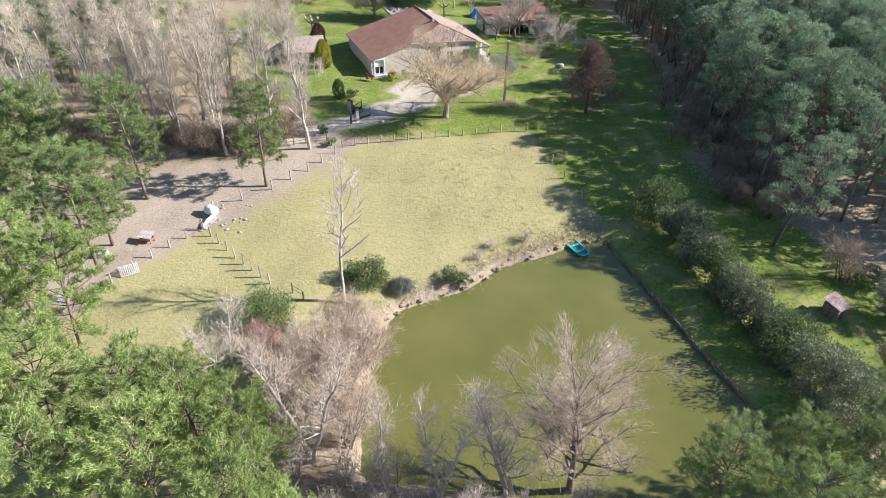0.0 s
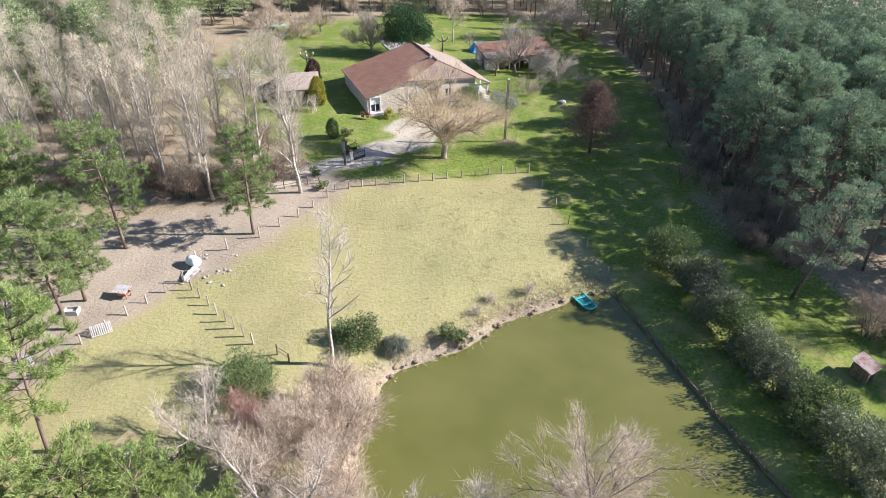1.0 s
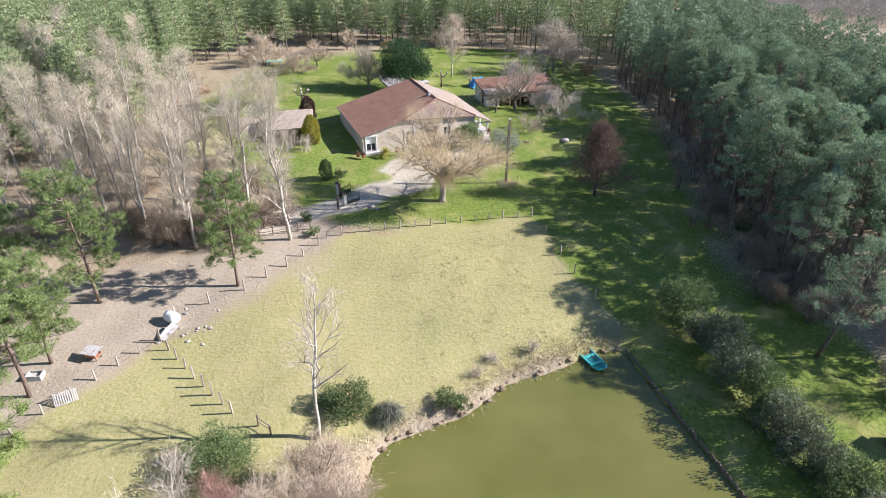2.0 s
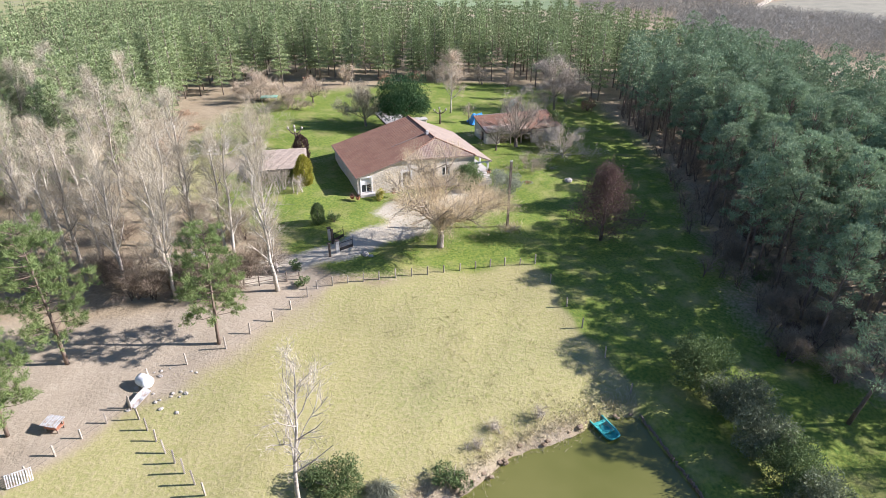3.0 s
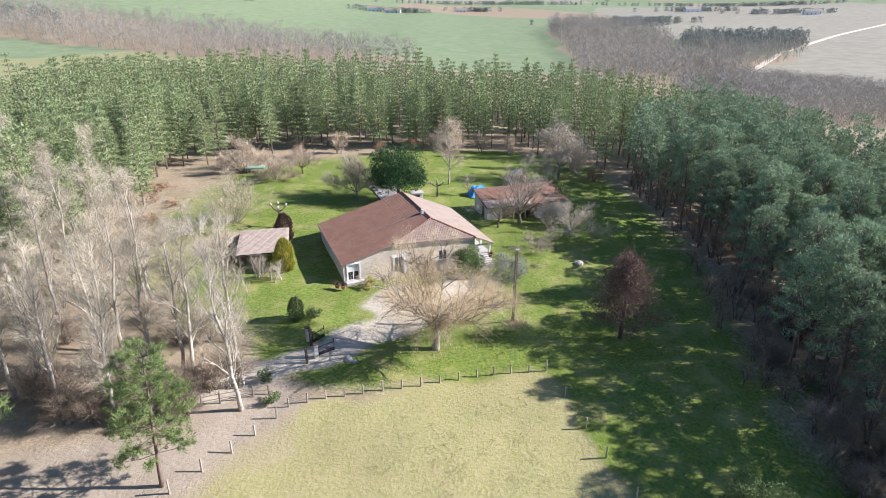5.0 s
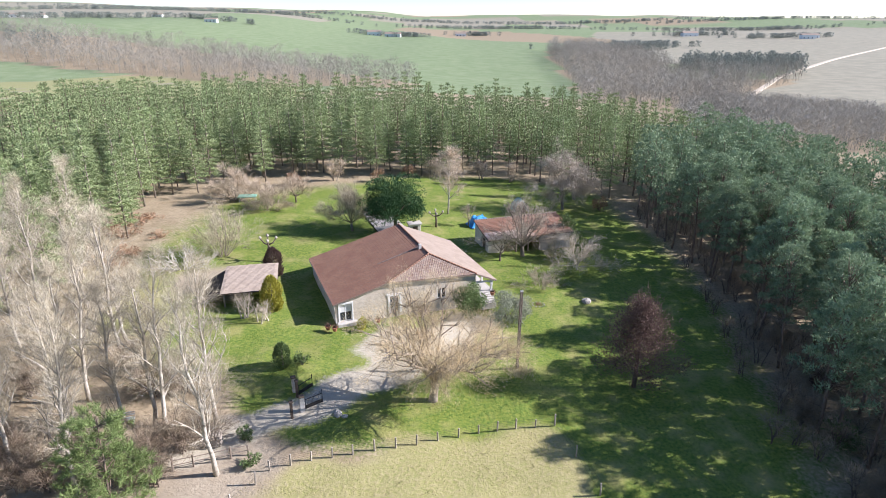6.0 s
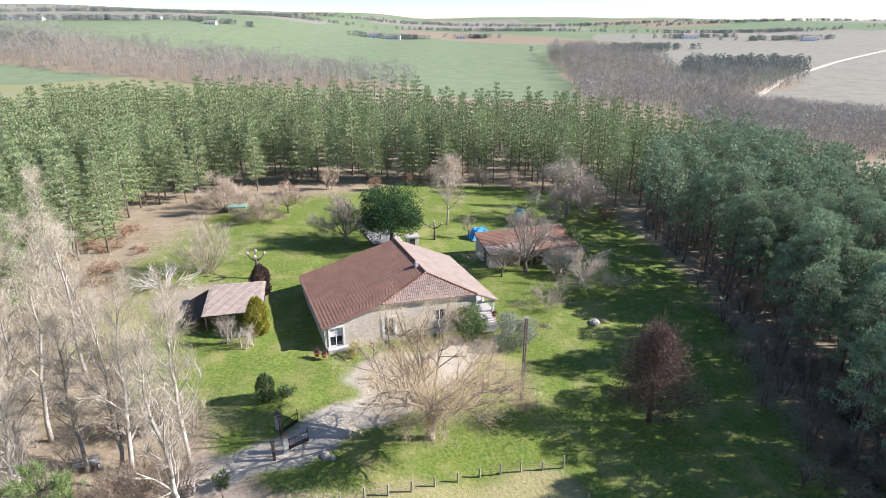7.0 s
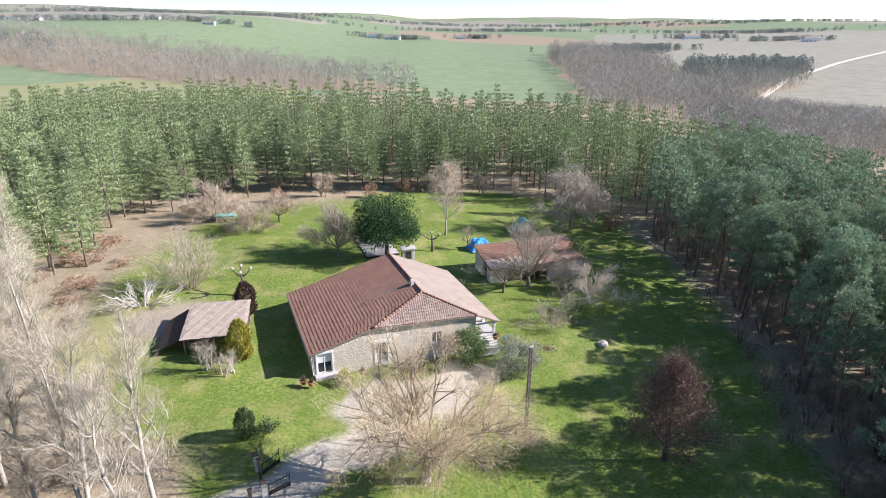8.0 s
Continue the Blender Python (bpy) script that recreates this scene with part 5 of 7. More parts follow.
def column_parts(rng, H, Rr, n, size):
    F = Geo()
    f = rng.uniform(0, 1, n)
    prof = np.sin(np.clip(f * 0.86 + 0.14, 0, 1) * np.pi) ** 0.55
    a = rng.uniform(0, 6.28, n)
    lump = 1 + 0.14 * np.sin(a * 3 + f * 9) + 0.1 * np.sin(a * 7 - f * 15)
    rr = Rr * prof * lump * rng.uniform(0.75, 1.03, n)
    P = np.stack([rr * np.cos(a), rr * np.sin(a), f * H], 1)
    D = unit(np.stack([np.cos(a) * 0.5, np.sin(a) * 0.5, np.ones(n)], 1) + rng.normal(0, 0.3, (n, 3)))
    blades(F, rng, P, D, size * rng.uniform(0.6, 1.3, n), np.full(n, size * 0.22))
    W = Geo()
    tube(W, [(0, 0, -0.3), (0, 0, H * 0.6), (0, 0, H * 0.9)], [0.12, 0.08, 0.02], 5)
    return W, F


plant("golden_conifer", -18.3, 93.0, column_parts(R(43), 4.2, 1.1, 3600, 0.32), M_BARK, M_LEAF_YELLOW, "columnar golden-green conifer beside the open shelter", "conifer")
plant("dying_conifer", -20.6, 102.6, column_parts(R(44), 3.9, 1.15, 2600, 0.32), M_BARK, M_LEAF_BROWN, "columnar conifer with dried brown foliage", "conifer")
plant("dark_conifer", -14.4, 81.3, column_parts(R(45), 2.6, 0.75, 1600, 0.28), M_BARK, M_LEAF, "small dark-green conifer beside the drive", "conifer")
plant("yellow_bush", -7.7, 89.6, shrub_parts(R(46), 0.8, 1.5, 1100, 0.1), M_BARK, M_LEAF_YELLOW, "clipped yellow bush against the stone wall", "bush", "foliage")
plant("olive_bush", 8.9, 93.2, shrub_parts(R(47), 2.6, 3.2, 7000, 0.10, 34), M_BARK, M_LEAF_OLIVE, "rounded grey-green olive bush beside the porch", "bush", "foliage")
plant("laurel_bush", 4.3, 94.0, shrub_parts(R(48), 2.1, 4.0, 5200, 0.13, 22), M_BARK, M_LEAF, "evergreen bush beside the porch steps", "bush", "foliage")
plant("ivy_tree", 20.5, 119.5, shrub_parts(R(49), 1.9, 4.6, 2200, 0.16, 16, 0.12), M_BARK_DARK, M_LEAF, "ivy-covered stump beside the shed", "tree", "ivy")
plant("dry_bush", 17.6, 113.5, shrub_parts(R(50), 1.4, 2.6, 900, 0.12), M_BARK, M_STRAW, "straw-coloured withered climber beside the shed", "bush", "foliage")
plant("lavender_bush", 3.2, 112.5, shrub_parts(R(51), 1.3, 1.4, 1100, 0.1), M_BARK, M_LEAF_GREY, "low grey-green bush behind the house", "bush", "foliage")

# ---- western pines, pond-side trees ----
plant_all("pine_tree", [(-31.5, 56.0, 1.0), (-19.6, 59.2, 0.86), (-31.7, 44.6, 0.95), (-31.9, 48.2, 0.8), (-38.5, 55.3, 0.95), (-41.0, 53.8, 1.0), (-41.5, 49.1, 1.0), (-37, 42, 0.9), (-46, 57, 1.05)],
         lambda r: pine_parts(r, 13.4, 3.6, 0.24, 620, 28, 0.4, 0.024, 0.45, 0.2, 0.04, 0.06, clump=0.3), M_BARK_PINE, M_NEEDLE, "medium pine with a bright open crown on bare ground", "pine tree", "pines of the animal yard", 4, seed=61, tilt=2)
plant_all("pine_tree", [(-27.1, 32.5, 0.98), (-23.5, 23.3, 0.95), (-18.4, 24.6, 0.92), (-14.6, 23.4, 0.86), (-11.0, 22.0, 0.8), (-15.7, 19.6, 0.98), (-19.8, 18.4, 1.0), (-11.0, 17.8, 0.9), (-7.4, 17.2, 0.72), (-28, 23, 1.0), (-32, 31, 1.0), (-33, 37, 0.92)],
         lambda r: pine_parts(r, 12.8, 3.5, 0.3, 560, 34, 0.34, 0.022, 0.35, 0.18, 0.05, clump=0.24), M_BARK_PINE, M_NEEDLE_BRIGHT, "full sunlit pine on the near side of the pond", "pine tree", "pines south of the pond", 5, seed=62, tilt=2)
plant_all("pine_tree", [(16.6, 21.5, 0.74), (20.9, 22.4, 0.72), (25.0, 22.2, 0.74), (19.3, 18, 0.82), (29, 25, 0.8), (33, 22, 0.9)],
         lambda r: pine_parts(r, 12.8, 3.2, 0.3, 520, 32, 0.34, 0.022, 0.3, 0.18, 0.05, clump=0.24), M_BARK_PINE, M_NEEDLE, "bushy pine at the pond's south-eastern corner", "pine tree", "pines by the pond corner", 3, seed=63, tilt=2)
plant("leaning_pine", 35.1, 53.3, crowned_pine(R(64), 13.0, 3.0, 0.36, 48, 130, 0.3, 0.035, 0.2, 0.17), M_BARK_PINE, M_NEEDLE_DARK, "leaning pine that stands before the eastern wood", "pine tree")
plant("alder_tree", -9.0, 42.0, bare_wood(R(65), 14.8, 0.16, 0.24, 1.0, 16, 0.34, 2200, 0.6, 0.012, 0.0, 1, 0.05), M_BARK_PALE, M_TWIG_PALE, "tall slim bare alder on the pond's bank")
plant("birch_tree", -8.8, 26.2, bare_wood(R(66), 14.0, 0.15, 0.2, 1.0, 18, 0.2, 4200, 0.8, 0.011, 0.0, 2, 0.03), M_BARK_PALE, M_TWIG_PINK, "bare pale-stemmed birch pair by the pond")
plant("willow_tree", 8.7, 24.3, bare_wood(R(67), 13.6, 0.26, 0.46, 0.8, 22, 0.14, 24000, 0.75, 0.0085, 0.0, 1, 0.1, True), M_BARK_DARK, M_TWIG_PINK, "leaning bare willow with a pinkish twig haze")
plant("alder_tree", 4.6, 24.0, bare_wood(R(68), 11.2, 0.16, 0.24, 1.0, 14, 0.2, 2600, 0.8, 0.012, 0.0, 2, 0.05), M_BARK_PALE, M_TWIG_PALE, "pale bare alder on the pond's south bank")
plant("alder_tree", -3.6, 23.4, bare_wood(R(69), 9.5, 0.11, 0.17, 1.1, 13, 0.2, 1800, 0.7, 0.011, 0.0, 1, 0.03), M_BARK_PALE, M_TWIG_PALE, "slim young alder on the pond's south bank")
plant("alder_tree", -0.4, 23.6, bare_wood(R(70), 9.0, 0.11, 0.2, 1.1, 13, 0.2, 1800, 0.7, 0.011, 0.0, 2, 0.03), M_BARK_PALE, M_TWIG_PALE, "slim twin alder on the pond's south bank")
for i, (x, y, h) in enumerate(((-7.6, 30.5, 5.6), (-9.8, 33.0, 5.0), (-7.2, 34.5, 5.2), (-8.4, 38.0, 4.2), (-11.2, 30.0, 5.0), (-6.8, 27.5, 5.5), (-5.9, 36.0, 4.6))):
    plant("willow_thicket", x, y, bare_wood(R(80 + i), h * 1.1, 0.06, 0.46, 0.9, 9, 0.1, 6500, 0.9, 0.010, 0.0, 6), M_BARK, M_TWIG_PINK, "dense leafless pinkish willow thicket at the water's edge", "shrub", "crown", "willow thickets by the pond")
for i, (x, y) in enumerate(((-14.4, 35.6), (-13.2, 34.8))):
    plant("dogwood_bush", x, y, bare_wood(R(90 + i), 2.8, 0.05, 0.45, 0.9, 6, 0.1, 2600, 0.8, 0.011, 0.0, 5), M_BARK, M_TWIG_RED, "leafless red-stemmed dogwood bush by the thicket", "shrub", "crown", "red dogwoods")
plant("elder_tree", -16.6, 33.4, bare_wood(R(92), 6.5, 0.1, 0.35, 0.9, 12, 0.15, 2400, 0.8, 0.012, 0.0, 2), M_BARK_PALE, M_TWIG_PALE, "small pale leafless elder")
plant("holly_bush", -15.0, 38.6, shrub_parts(R(93), 2.6, 3.3, 12000, 0.08, 44), M_BARK, M_LEAF, "dense rounded evergreen bush near the pond", "bush", "foliage")
plant("laurel_bush", -7.2, 44.9, shrub_parts(R(94), 2.3, 2.5, 6000, 0.1, 28), M_BARK, M_LEAF, "spreading evergreen bush on the pond's bank", "bush", "foliage")
plant("evergreen_bush", -18.4, 31.6, shrub_parts(R(95), 1.8, 2.2, 2200, 0.12, 16), M_BARK, M_LEAF, "low evergreen bush among the thickets", "bush", "foliage")
plant("evergreen_bush", -12.8, 31.0, shrub_parts(R(96), 2.0, 2.4, 2400, 0.12, 16), M_BARK, M_LEAF, "low evergreen bush among the thickets", "bush", "foliage")
plant("evergreen_bush", 1.4, 46.6, shrub_parts(R(97), 1.5, 1.2, 1500, 0.11, 14), M_BARK, M_LEAF, "low evergreen scrub on the pond's bank", "bush", "foliage")

for i, (x, y, h) in enumerate(((5.0, 51.3, 0.9), (8.7, 52.9, 1.1), (3.1, 49.5, 0.7))):
    plant("bank_scrub", x, y, bare_wood(R(310 + i), h, 0.02, 0.6, 0.6, 5, 0.06, 600, 0.5, 0.009, 0.1, 5), M_BARK_PALE, M_TWIG_PALE, "low dry leafless scrub on the pond's bank", "shrub", "crown", "dry scrub on the bank")


def pampas(rng, Rr, H, n=1100):
    F = Geo()
    P = np.c_[rng.normal(0, 0.16, (n, 2)), np.zeros(n)]
    D = unit(np.c_[rng.normal(0, 0.5, (n, 2)), rng.uniform(0.5, 1.3, n)])
    L = H * rng.uniform(0.6, 1.05, n)
    blades(F, rng, P, D, L, np.full(n, 0.018))
    k = rng.integers(0, n, n)
    Q = P[k] + D[k] * (L[k] * 0.75)[:, None]
    out = unit(np.c_[D[k][:, :2], np.zeros(n)] + rng.normal(0, 0.15, (n, 3)) + np.array([0, 0, -0.55]))
    blades(F, rng, Q, out, Rr * rng.uniform(0.35, 0.75, n), np.full(n, 0.018))
    return None, F


plant("pampas_grass", -3.9, 44.9, pampas(R(98), 1.6, 1.6), None, M_LEAF_OLIVE, "arching grey-green clump of pampas grass", "grass", "leaves")

# hedge along the eastern lawn, scrub before the wood
for i, (x, y, r, h) in enumerate(((23.4, 57.0, 2.6, 3.6), (25.0, 53.0, 2.4, 3.4), (25.7, 49.6, 2.3, 3.4), (26.4, 46.4, 2.4, 3.6), (27.0, 43.4, 2.3, 3.5), (27.7, 40.4, 2.3, 3.6), (28.6, 37.2, 2.7, 4.0), (29.6, 33.8, 3.0, 4.4), (30.9, 30.4, 3.0, 4.4))):
    plant("hedge_bush", x, y, shrub_parts(R(110 + i), r * 1.05, h * 1.3, 12000, 0.11, 40), M_BARK, M_LEAF_GREY if i % 3 else M_LEAF, "grey-green evergreen bush of an overgrown hedge", "bush", "foliage", "bushes of the overgrown hedge")
for i, (x, y, h) in enumerate(((40.0, 48.0, 4.6), (42.0, 43.0, 3.6), (33.5, 60.5, 3.0), (36.5, 58.0, 3.4), (34.5, 66.0, 3.0), (38.0, 36.5, 2.6), (37.5, 64, 3.2), (34.0, 76, 2.8), (38, 88, 3), (40, 104, 3.0))):
    plant("bramble_bush", x, y, bare_wood(R(130 + i), h, 0.05, 0.55, 0.7, 8, 0.08, 4200, 0.8, 0.013, 0.1, 5), M_BARK_DARK, M_TWIG_DULL, "tangled leafless scrub before the pines", "shrub", "crown", "scrub before the eastern wood")
for i, (x, y) in enumerate(((42, 47.5), (35.0, 62.6), (36.5, 73.5), (39.5, 82))):
    plant("evergreen_bush", x, y, shrub_parts(R(150 + i), 1.8, 2.0, 1500, 0.12, 14), M_BARK_DARK, M_LEAF_BROWN if i % 2 else M_LEAF, "low dusty bush under the pines", "bush", "foliage", "bushes under the pines")
plant("blackthorn_bush", 41.5, 39.5, shrub_parts(R(160), 1.6, 1.7, 1800, 0.1, 14), M_BARK_DARK, M_LEAF_GREY, "low grey bush beside the tin hut", "bush", "foliage")

under = [far_scrub for far_scrub in (bare_wood(R(190 + k), 2.4, 0.04, 0.6, 0.7, 4, 0.06, 420, 0.8, 0.02, 0.1, 3) for k in range(4))]
under_spots = [p for p in scatter(R(195), [(31, 58), (29.5, 73), (31, 82), (34.5, 100), (36.5, 117), (36.5, 140), (50, 150), (50, 110), (44, 80), (43, 58)], 3.2)]
woods("undergrowth", under_spots, under, M_TWIG_DULL, M_BARK_DARK, "tangled brown undergrowth below the eastern pines", 27)

# western wood of bare trees
WESTWOOD = [(-24, 71), (-30, 82), (-33, 92), (-42, 100), (-70, 96), (-78, 70), (-58, 60), (-43, 62), (-36, 66)]
west_spots = [(-40.1, 72.7), (-31.2, 66.5), (-25.4, 65.0), (-29.9, 75.2), (-21.3, 71.0), (-16.2, 67.4), (-27.2, 67.8), (-23.1, 72.5), (-32.6, 69.5), (-18.0, 72.8), (-35.5, 68)] + scatter(R(170), WESTWOOD, 6.6)
plant_all("bare_tree", [(x, y, 1.0 if i < 6 else R(i).uniform(0.78, 1.08)) for i, (x, y) in enumerate(west_spots)], lambda r: bare_wood(r, 15.8 + r.uniform(-1, 1), 0.17, 0.22, 1.2, 19, 0.2, 5600, 0.8, 0.010, 0.0, 1, 0.05),
         M_BARK_PALE, M_TWIG, "tall leafless poplar with a pale grey trunk", "tree", "bare trees of the western wood", 8, seed=171, tilt=2.2)
thicket = [bare_wood(R(196 + k), 2.6, 0.035, 0.6, 0.8, 4, 0.06, 380, 0.9, 0.015, 0.05, 3) for k in range(4)]
woods("undergrowth", scatter(R(199), [(-15, 71), (-20, 78), (-27, 84), (-33, 93), (-44, 100), (-66, 92), (-66, 66), (-44, 64), (-36, 67), (-24, 68)], 3.9), thicket, M_TWIG, M_BARK, "tan leafless undergrowth of the western wood", 28)
woods("undergrowth", scatter(R(198), [(-11, 18), (14, 18), (14, 22.6), (2, 23.6), (-5.8, 24.6), (-7.4, 29), (-11.5, 29)], 2.1), thicket, M_TWIG_PALE, M_BARK, "pale leafless scrub on the pond's southern bank", 29)
bramble_spots = [(-33.5 + i * 1.25 + R(i).uniform(-0.4, 0.4), 66.0 + R(i + 50).uniform(-1.2, 1.6) + abs(i - 6) * 0.15) for i in range(11)] + [(-19.5, 69.8), (-21.5, 69.2), (-17.6, 71.2), (-24.8, 76), (-38, 66), (-42, 66.5), (-28.4, 80), (-22, 77), (-35, 76)]
plant_all("bramble_bush", bramble_spots, lambda r: bare_wood(r, 2.9, 0.04, 0.6, 0.6, 7, 0.06, 2600, 0.8, 0.013, 0.2, 5), M_BARK_DARK, M_TWIG_DULL, "tangled leafless bramble along the yard's edge", "shrub", "brambles of the western wood", 3, crown_name="crown", seed=172)
plant_all("evergreen_bush", [(-13.8, 68.5), (-15.2, 71.5), (-12.6, 81.8), (-27, 69.5), (-23.5, 66.8)], lambda r: shrub_parts(r, 0.9, 1.4, 700, 0.1, 10), M_BARK, M_LEAF, "small evergreen bush among bare trees", "bush", "small evergreens of the western wood", 2, crown_name="foliage", seed=173)
plant_all("bracken", [(x, y) for x, y in scatter(R(174), [(-50, 100), (-38, 98), (-41, 118), (-47, 128), (-54, 116)], 4.4)], lambda r: shrub_parts(r, 2.0, 0.9, 420, 0.13, 12, 0.02), M_BARK, M_LEAF_FERN, "patch of dead rust-brown bracken", "fern", "bracken patches", 3, crown_name="fronds", trunk_name="stems", seed=175)

# ---- buildings and fixtures ----


def build_shelter():
    S = thing("open_shelter", pose(-21.9, 97.2, 7.0, 0, 0, 12), "low open-fronted timber shelter with a faded tan roof", "shelter")
    W2, D2 = 3.0, 3.6
    base = Geo()
    prism(base, [(-W2, -D2, 2.35), (W2, -D2, 2.35), (W2, D2, 2.75), (-W2, D2, 2.75)], 0.14, along=(0, 0, -1))
    roof = part("roof", base, M_DARKWOOD, S)
    g = Geo()
    nx, ny = 17, 19
    xs, ys = np.linspace(-W2 - 0.15, W2 + 0.15, nx), np.linspace(-D2 - 0.15, D2 + 0.15, ny)
    X, Y = np.meshgrid(xs, ys)
    Z = 2.42 + 0.4 * (Y + D2) / (2 * D2) + 0.03 * np.sin(X * 5.1 + Y) * np.sin(Y * 3.7) - 0.05 * (np.abs(X) > W2) - 0.05 * (np.abs(Y) > D2)
    i = (np.arange(ny - 1)[:, None] * nx + np.arange(nx - 1)[None]).ravel()
    g.add(np.stack([X, Y, Z], -1), q=np.c_[i, i + 1, i + nx + 1, i + nx])
    part("covering", g, M_TILE_TAN, roof, "faded tan roof covering")
    for x in (-W2 + 0.2, 0, W2 - 0.2):
        for y, h in ((-D2 + 0.2, 2.25), (D2 - 0.2, 2.6)):
            g = Geo()
            box(g, x - 0.09, x + 0.09, y - 0.09, y + 0.09, -0.4, h, 0.015)
            part("post", g, M_TIMBER, S)
    g = Geo()
    prism(g, [(-W2 - 0.02, -D2 + 0.1, 2.3), (-W2 - 0.02, D2 - 0.3, 2.6), (-W2 - 2.5, D2 - 1.0, 1.5), (-W2 - 2.5, -D2 + 0.3, 1.2)], 0.06, along=(0, 0, -1))
    part("lean_to_roof", g, M_DARKWOOD, S, "dark lean-to roof")
    for y in (-D2 + 0.4, D2 - 1.4):
        g = Geo()
        box(g, -W2 - 2.45, -W2 - 2.33, y, y + 0.12, -0.4, 1.22, 0.01)
        part("post", g, M_TIMBER, S)
    g = Geo()
    for i in range(18):
        box(g, -W2 + 0.25 + i * 0.31, -W2 + 0.53 + i * 0.31, D2 - 0.24, D2 - 0.2, -0.3, 2.5)
    part("back_boards", g, M_DARKWOOD, S, "dark board back wall")
    # unseen east wall, added to block the sun and keep the interior dark
    g = Geo()
    for i in range(20):
        box(g, W2 - 0.24, W2 - 0.2, -D2 + 0.3 + i * 0.33, -D2 + 0.61 + i * 0.33, -0.3, 2.3)
    part("sun_block_boards", g, M_DARKWOOD, S, "added dark board wall that keeps sun out of the shelter")


build_shelter()


def build_shed():
    """Long tiled outbuilding: tile roof falling towards the house, patched with pale sheets, arched doorway in the end wall."""
    S = thing("tiled_shed", pose(6.3, 119.6, 5.9, 0, 0, 18), "old stone shed with a patched red tile roof", "shed")
    L0, Dp, hb, hf = 14.0, 5.8, 3.5, 2.2
    g = Geo()
    n = 10
    arch = [(0, -3.6 + 0.9 * math.cos(math.pi * i / n), 1.5 + 0.9 * math.sin(math.pi * i / n)) for i in range(n + 1)]
    prism(g, [(0, -Dp + 0.2, -0.6), (0, -4.5, -0.6), (0, -4.5, 1.5), (0, -4.5, hf + 0.3), (0, -Dp + 0.2, hf - 0.1)], 0.45, along=(1, 0, 0))
    prism(g, [(0, -2.7, -0.6), (0, -0.1, -0.6), (0, -0.1, hb - 0.1), (0, -2.7, hb - 0.7)], 0.45, along=(1, 0, 0))
    for a, b in zip(arch, arch[1:]):
        za, zb = hf + (hb - hf) * (a[1] + Dp) / Dp - 0.12, hf + (hb - hf) * (b[1] + Dp) / Dp - 0.12
        prism(g, [(0, a[1], a[2]), (0, a[1], za), (0, b[1], zb), (0, b[1], b[2])], 0.45, along=(1, 0, 0))
    part("end_wall", g, M_RENDER, S, "pale end wall with an arched doorway")
    g = Geo()
    box(g, 0.45, L0 - 0.3, -0.5, -0.1, -0.6, hb - 0.12)
    part("back_wall", g, M_STONE, S)
    for x0, x1 in ((0.45, 2.5), (8.5, L0 - 0.3)):
        g = Geo()
        box(g, x0, x1, -Dp + 0.2, -Dp + 0.6, -0.6, hf - 0.1)
        part("front_wall", g, M_STONE, S)
    g = Geo()
    prism(g, [(L0 - 0.7, -Dp + 0.6, -0.6), (L0 - 0.7, -0.5, -0.6), (L0 - 0.7, -0.5, hb - 0.2), (L0 - 0.7, -Dp + 0.6, hf)], 0.4, along=(1, 0, 0))
    part("east_wall", g, M_STONE, S)
    for x in (4.5, 6.5):
        g = Geo()
        box(g, x, x + 0.2, -Dp + 0.3, -Dp + 0.5, -0.4, hf - 0.1, 0.02)
        part("post", g, M_TIMBER, S)
    base = Geo()
    prism(base, [(-0.2, -Dp - 0.1, hf), (L0, -Dp - 0.1, hf), (L0, 0.1, hb), (-0.2, 0.1, hb)], 0.1, along=(0, 0, -1))
    roof = part("roof", base, M_DARKWOOD, S)
    g = Geo()
    tiled_slope(g, (-0.2, -Dp - 0.1, hf), (L0 + 0.2, 0, 0), (0, Dp + 0.2, hb - hf), 60, 16, lambda s: 0.33 if s < 0.55 else 0.0, lambda s: 1.0)
    part("tiles", g, M_TILE, roof, "red clay tiles", True)
    g = Geo()
    for i in range(11):
        x = -0.1 + i * 0.7
        if i in (4, 8):
            continue
        y1 = -Dp - 0.1 + 0.36 * (Dp + 0.2)
        k = random.uniform(-0.04, 0.04)
        z0, z1 = hf + 0.05, hf + (hb - hf) * 0.36 + 0.07 + k
        prism(g, [(x, -Dp - 0.15, z0), (x + 0.62, -Dp - 0.15, z0), (x + 0.62, y1, z1), (x, y1, z1)], 0.02, along=(0, 0, 1))
    part("sheets", g, M_RUST, roof, "pale weathered roofing sheets")
    g = Geo()
    for i in range(35):
        tube(g, [(-0.2 + i * 0.405, 0.1, hb + 0.05), (0.22 + i * 0.405, 0.1, hb + 0.04)], [0.12, 0.1], 6)
    part("ridge_tiles", g, M_TILE_PALE, roof, "pale ridge tiles", True)
    g = Geo()
    box(g, 0.32, 0.38, -4.48, -2.72, -0.3, 1.6)
    part("door", g, M_DARKWOOD, S, "dark door in the arch")


build_shed()


def build_terrace():
    S = thing("terrace", pose(-8.7, 127.0, at_land(-9, 126), 0, 0, 20.7), "pale paved terrace behind the stone pine", "terrace")
    slab = Geo()
    box(slab, -2.4, 2.4, -5.6, 5.6, -0.4, 0.1, 0.03)
    sl = part("slab", slab, M_DARKWOOD, S, "dark edging")
    pav = Geo()
    box(pav, -0.58, 0.58, -0.58, 0.58, 0.0, 0.05, 0.01)
    me = pav.mesh("paving_stone", M_CONCRETE)
    for i in range(4):
        for j in range(9):
            o = part("paving_stone", me, None, sl)
            o.location = (-1.77 + i * 1.18, -4.78 + j * 1.195, 0.09)


build_terrace()


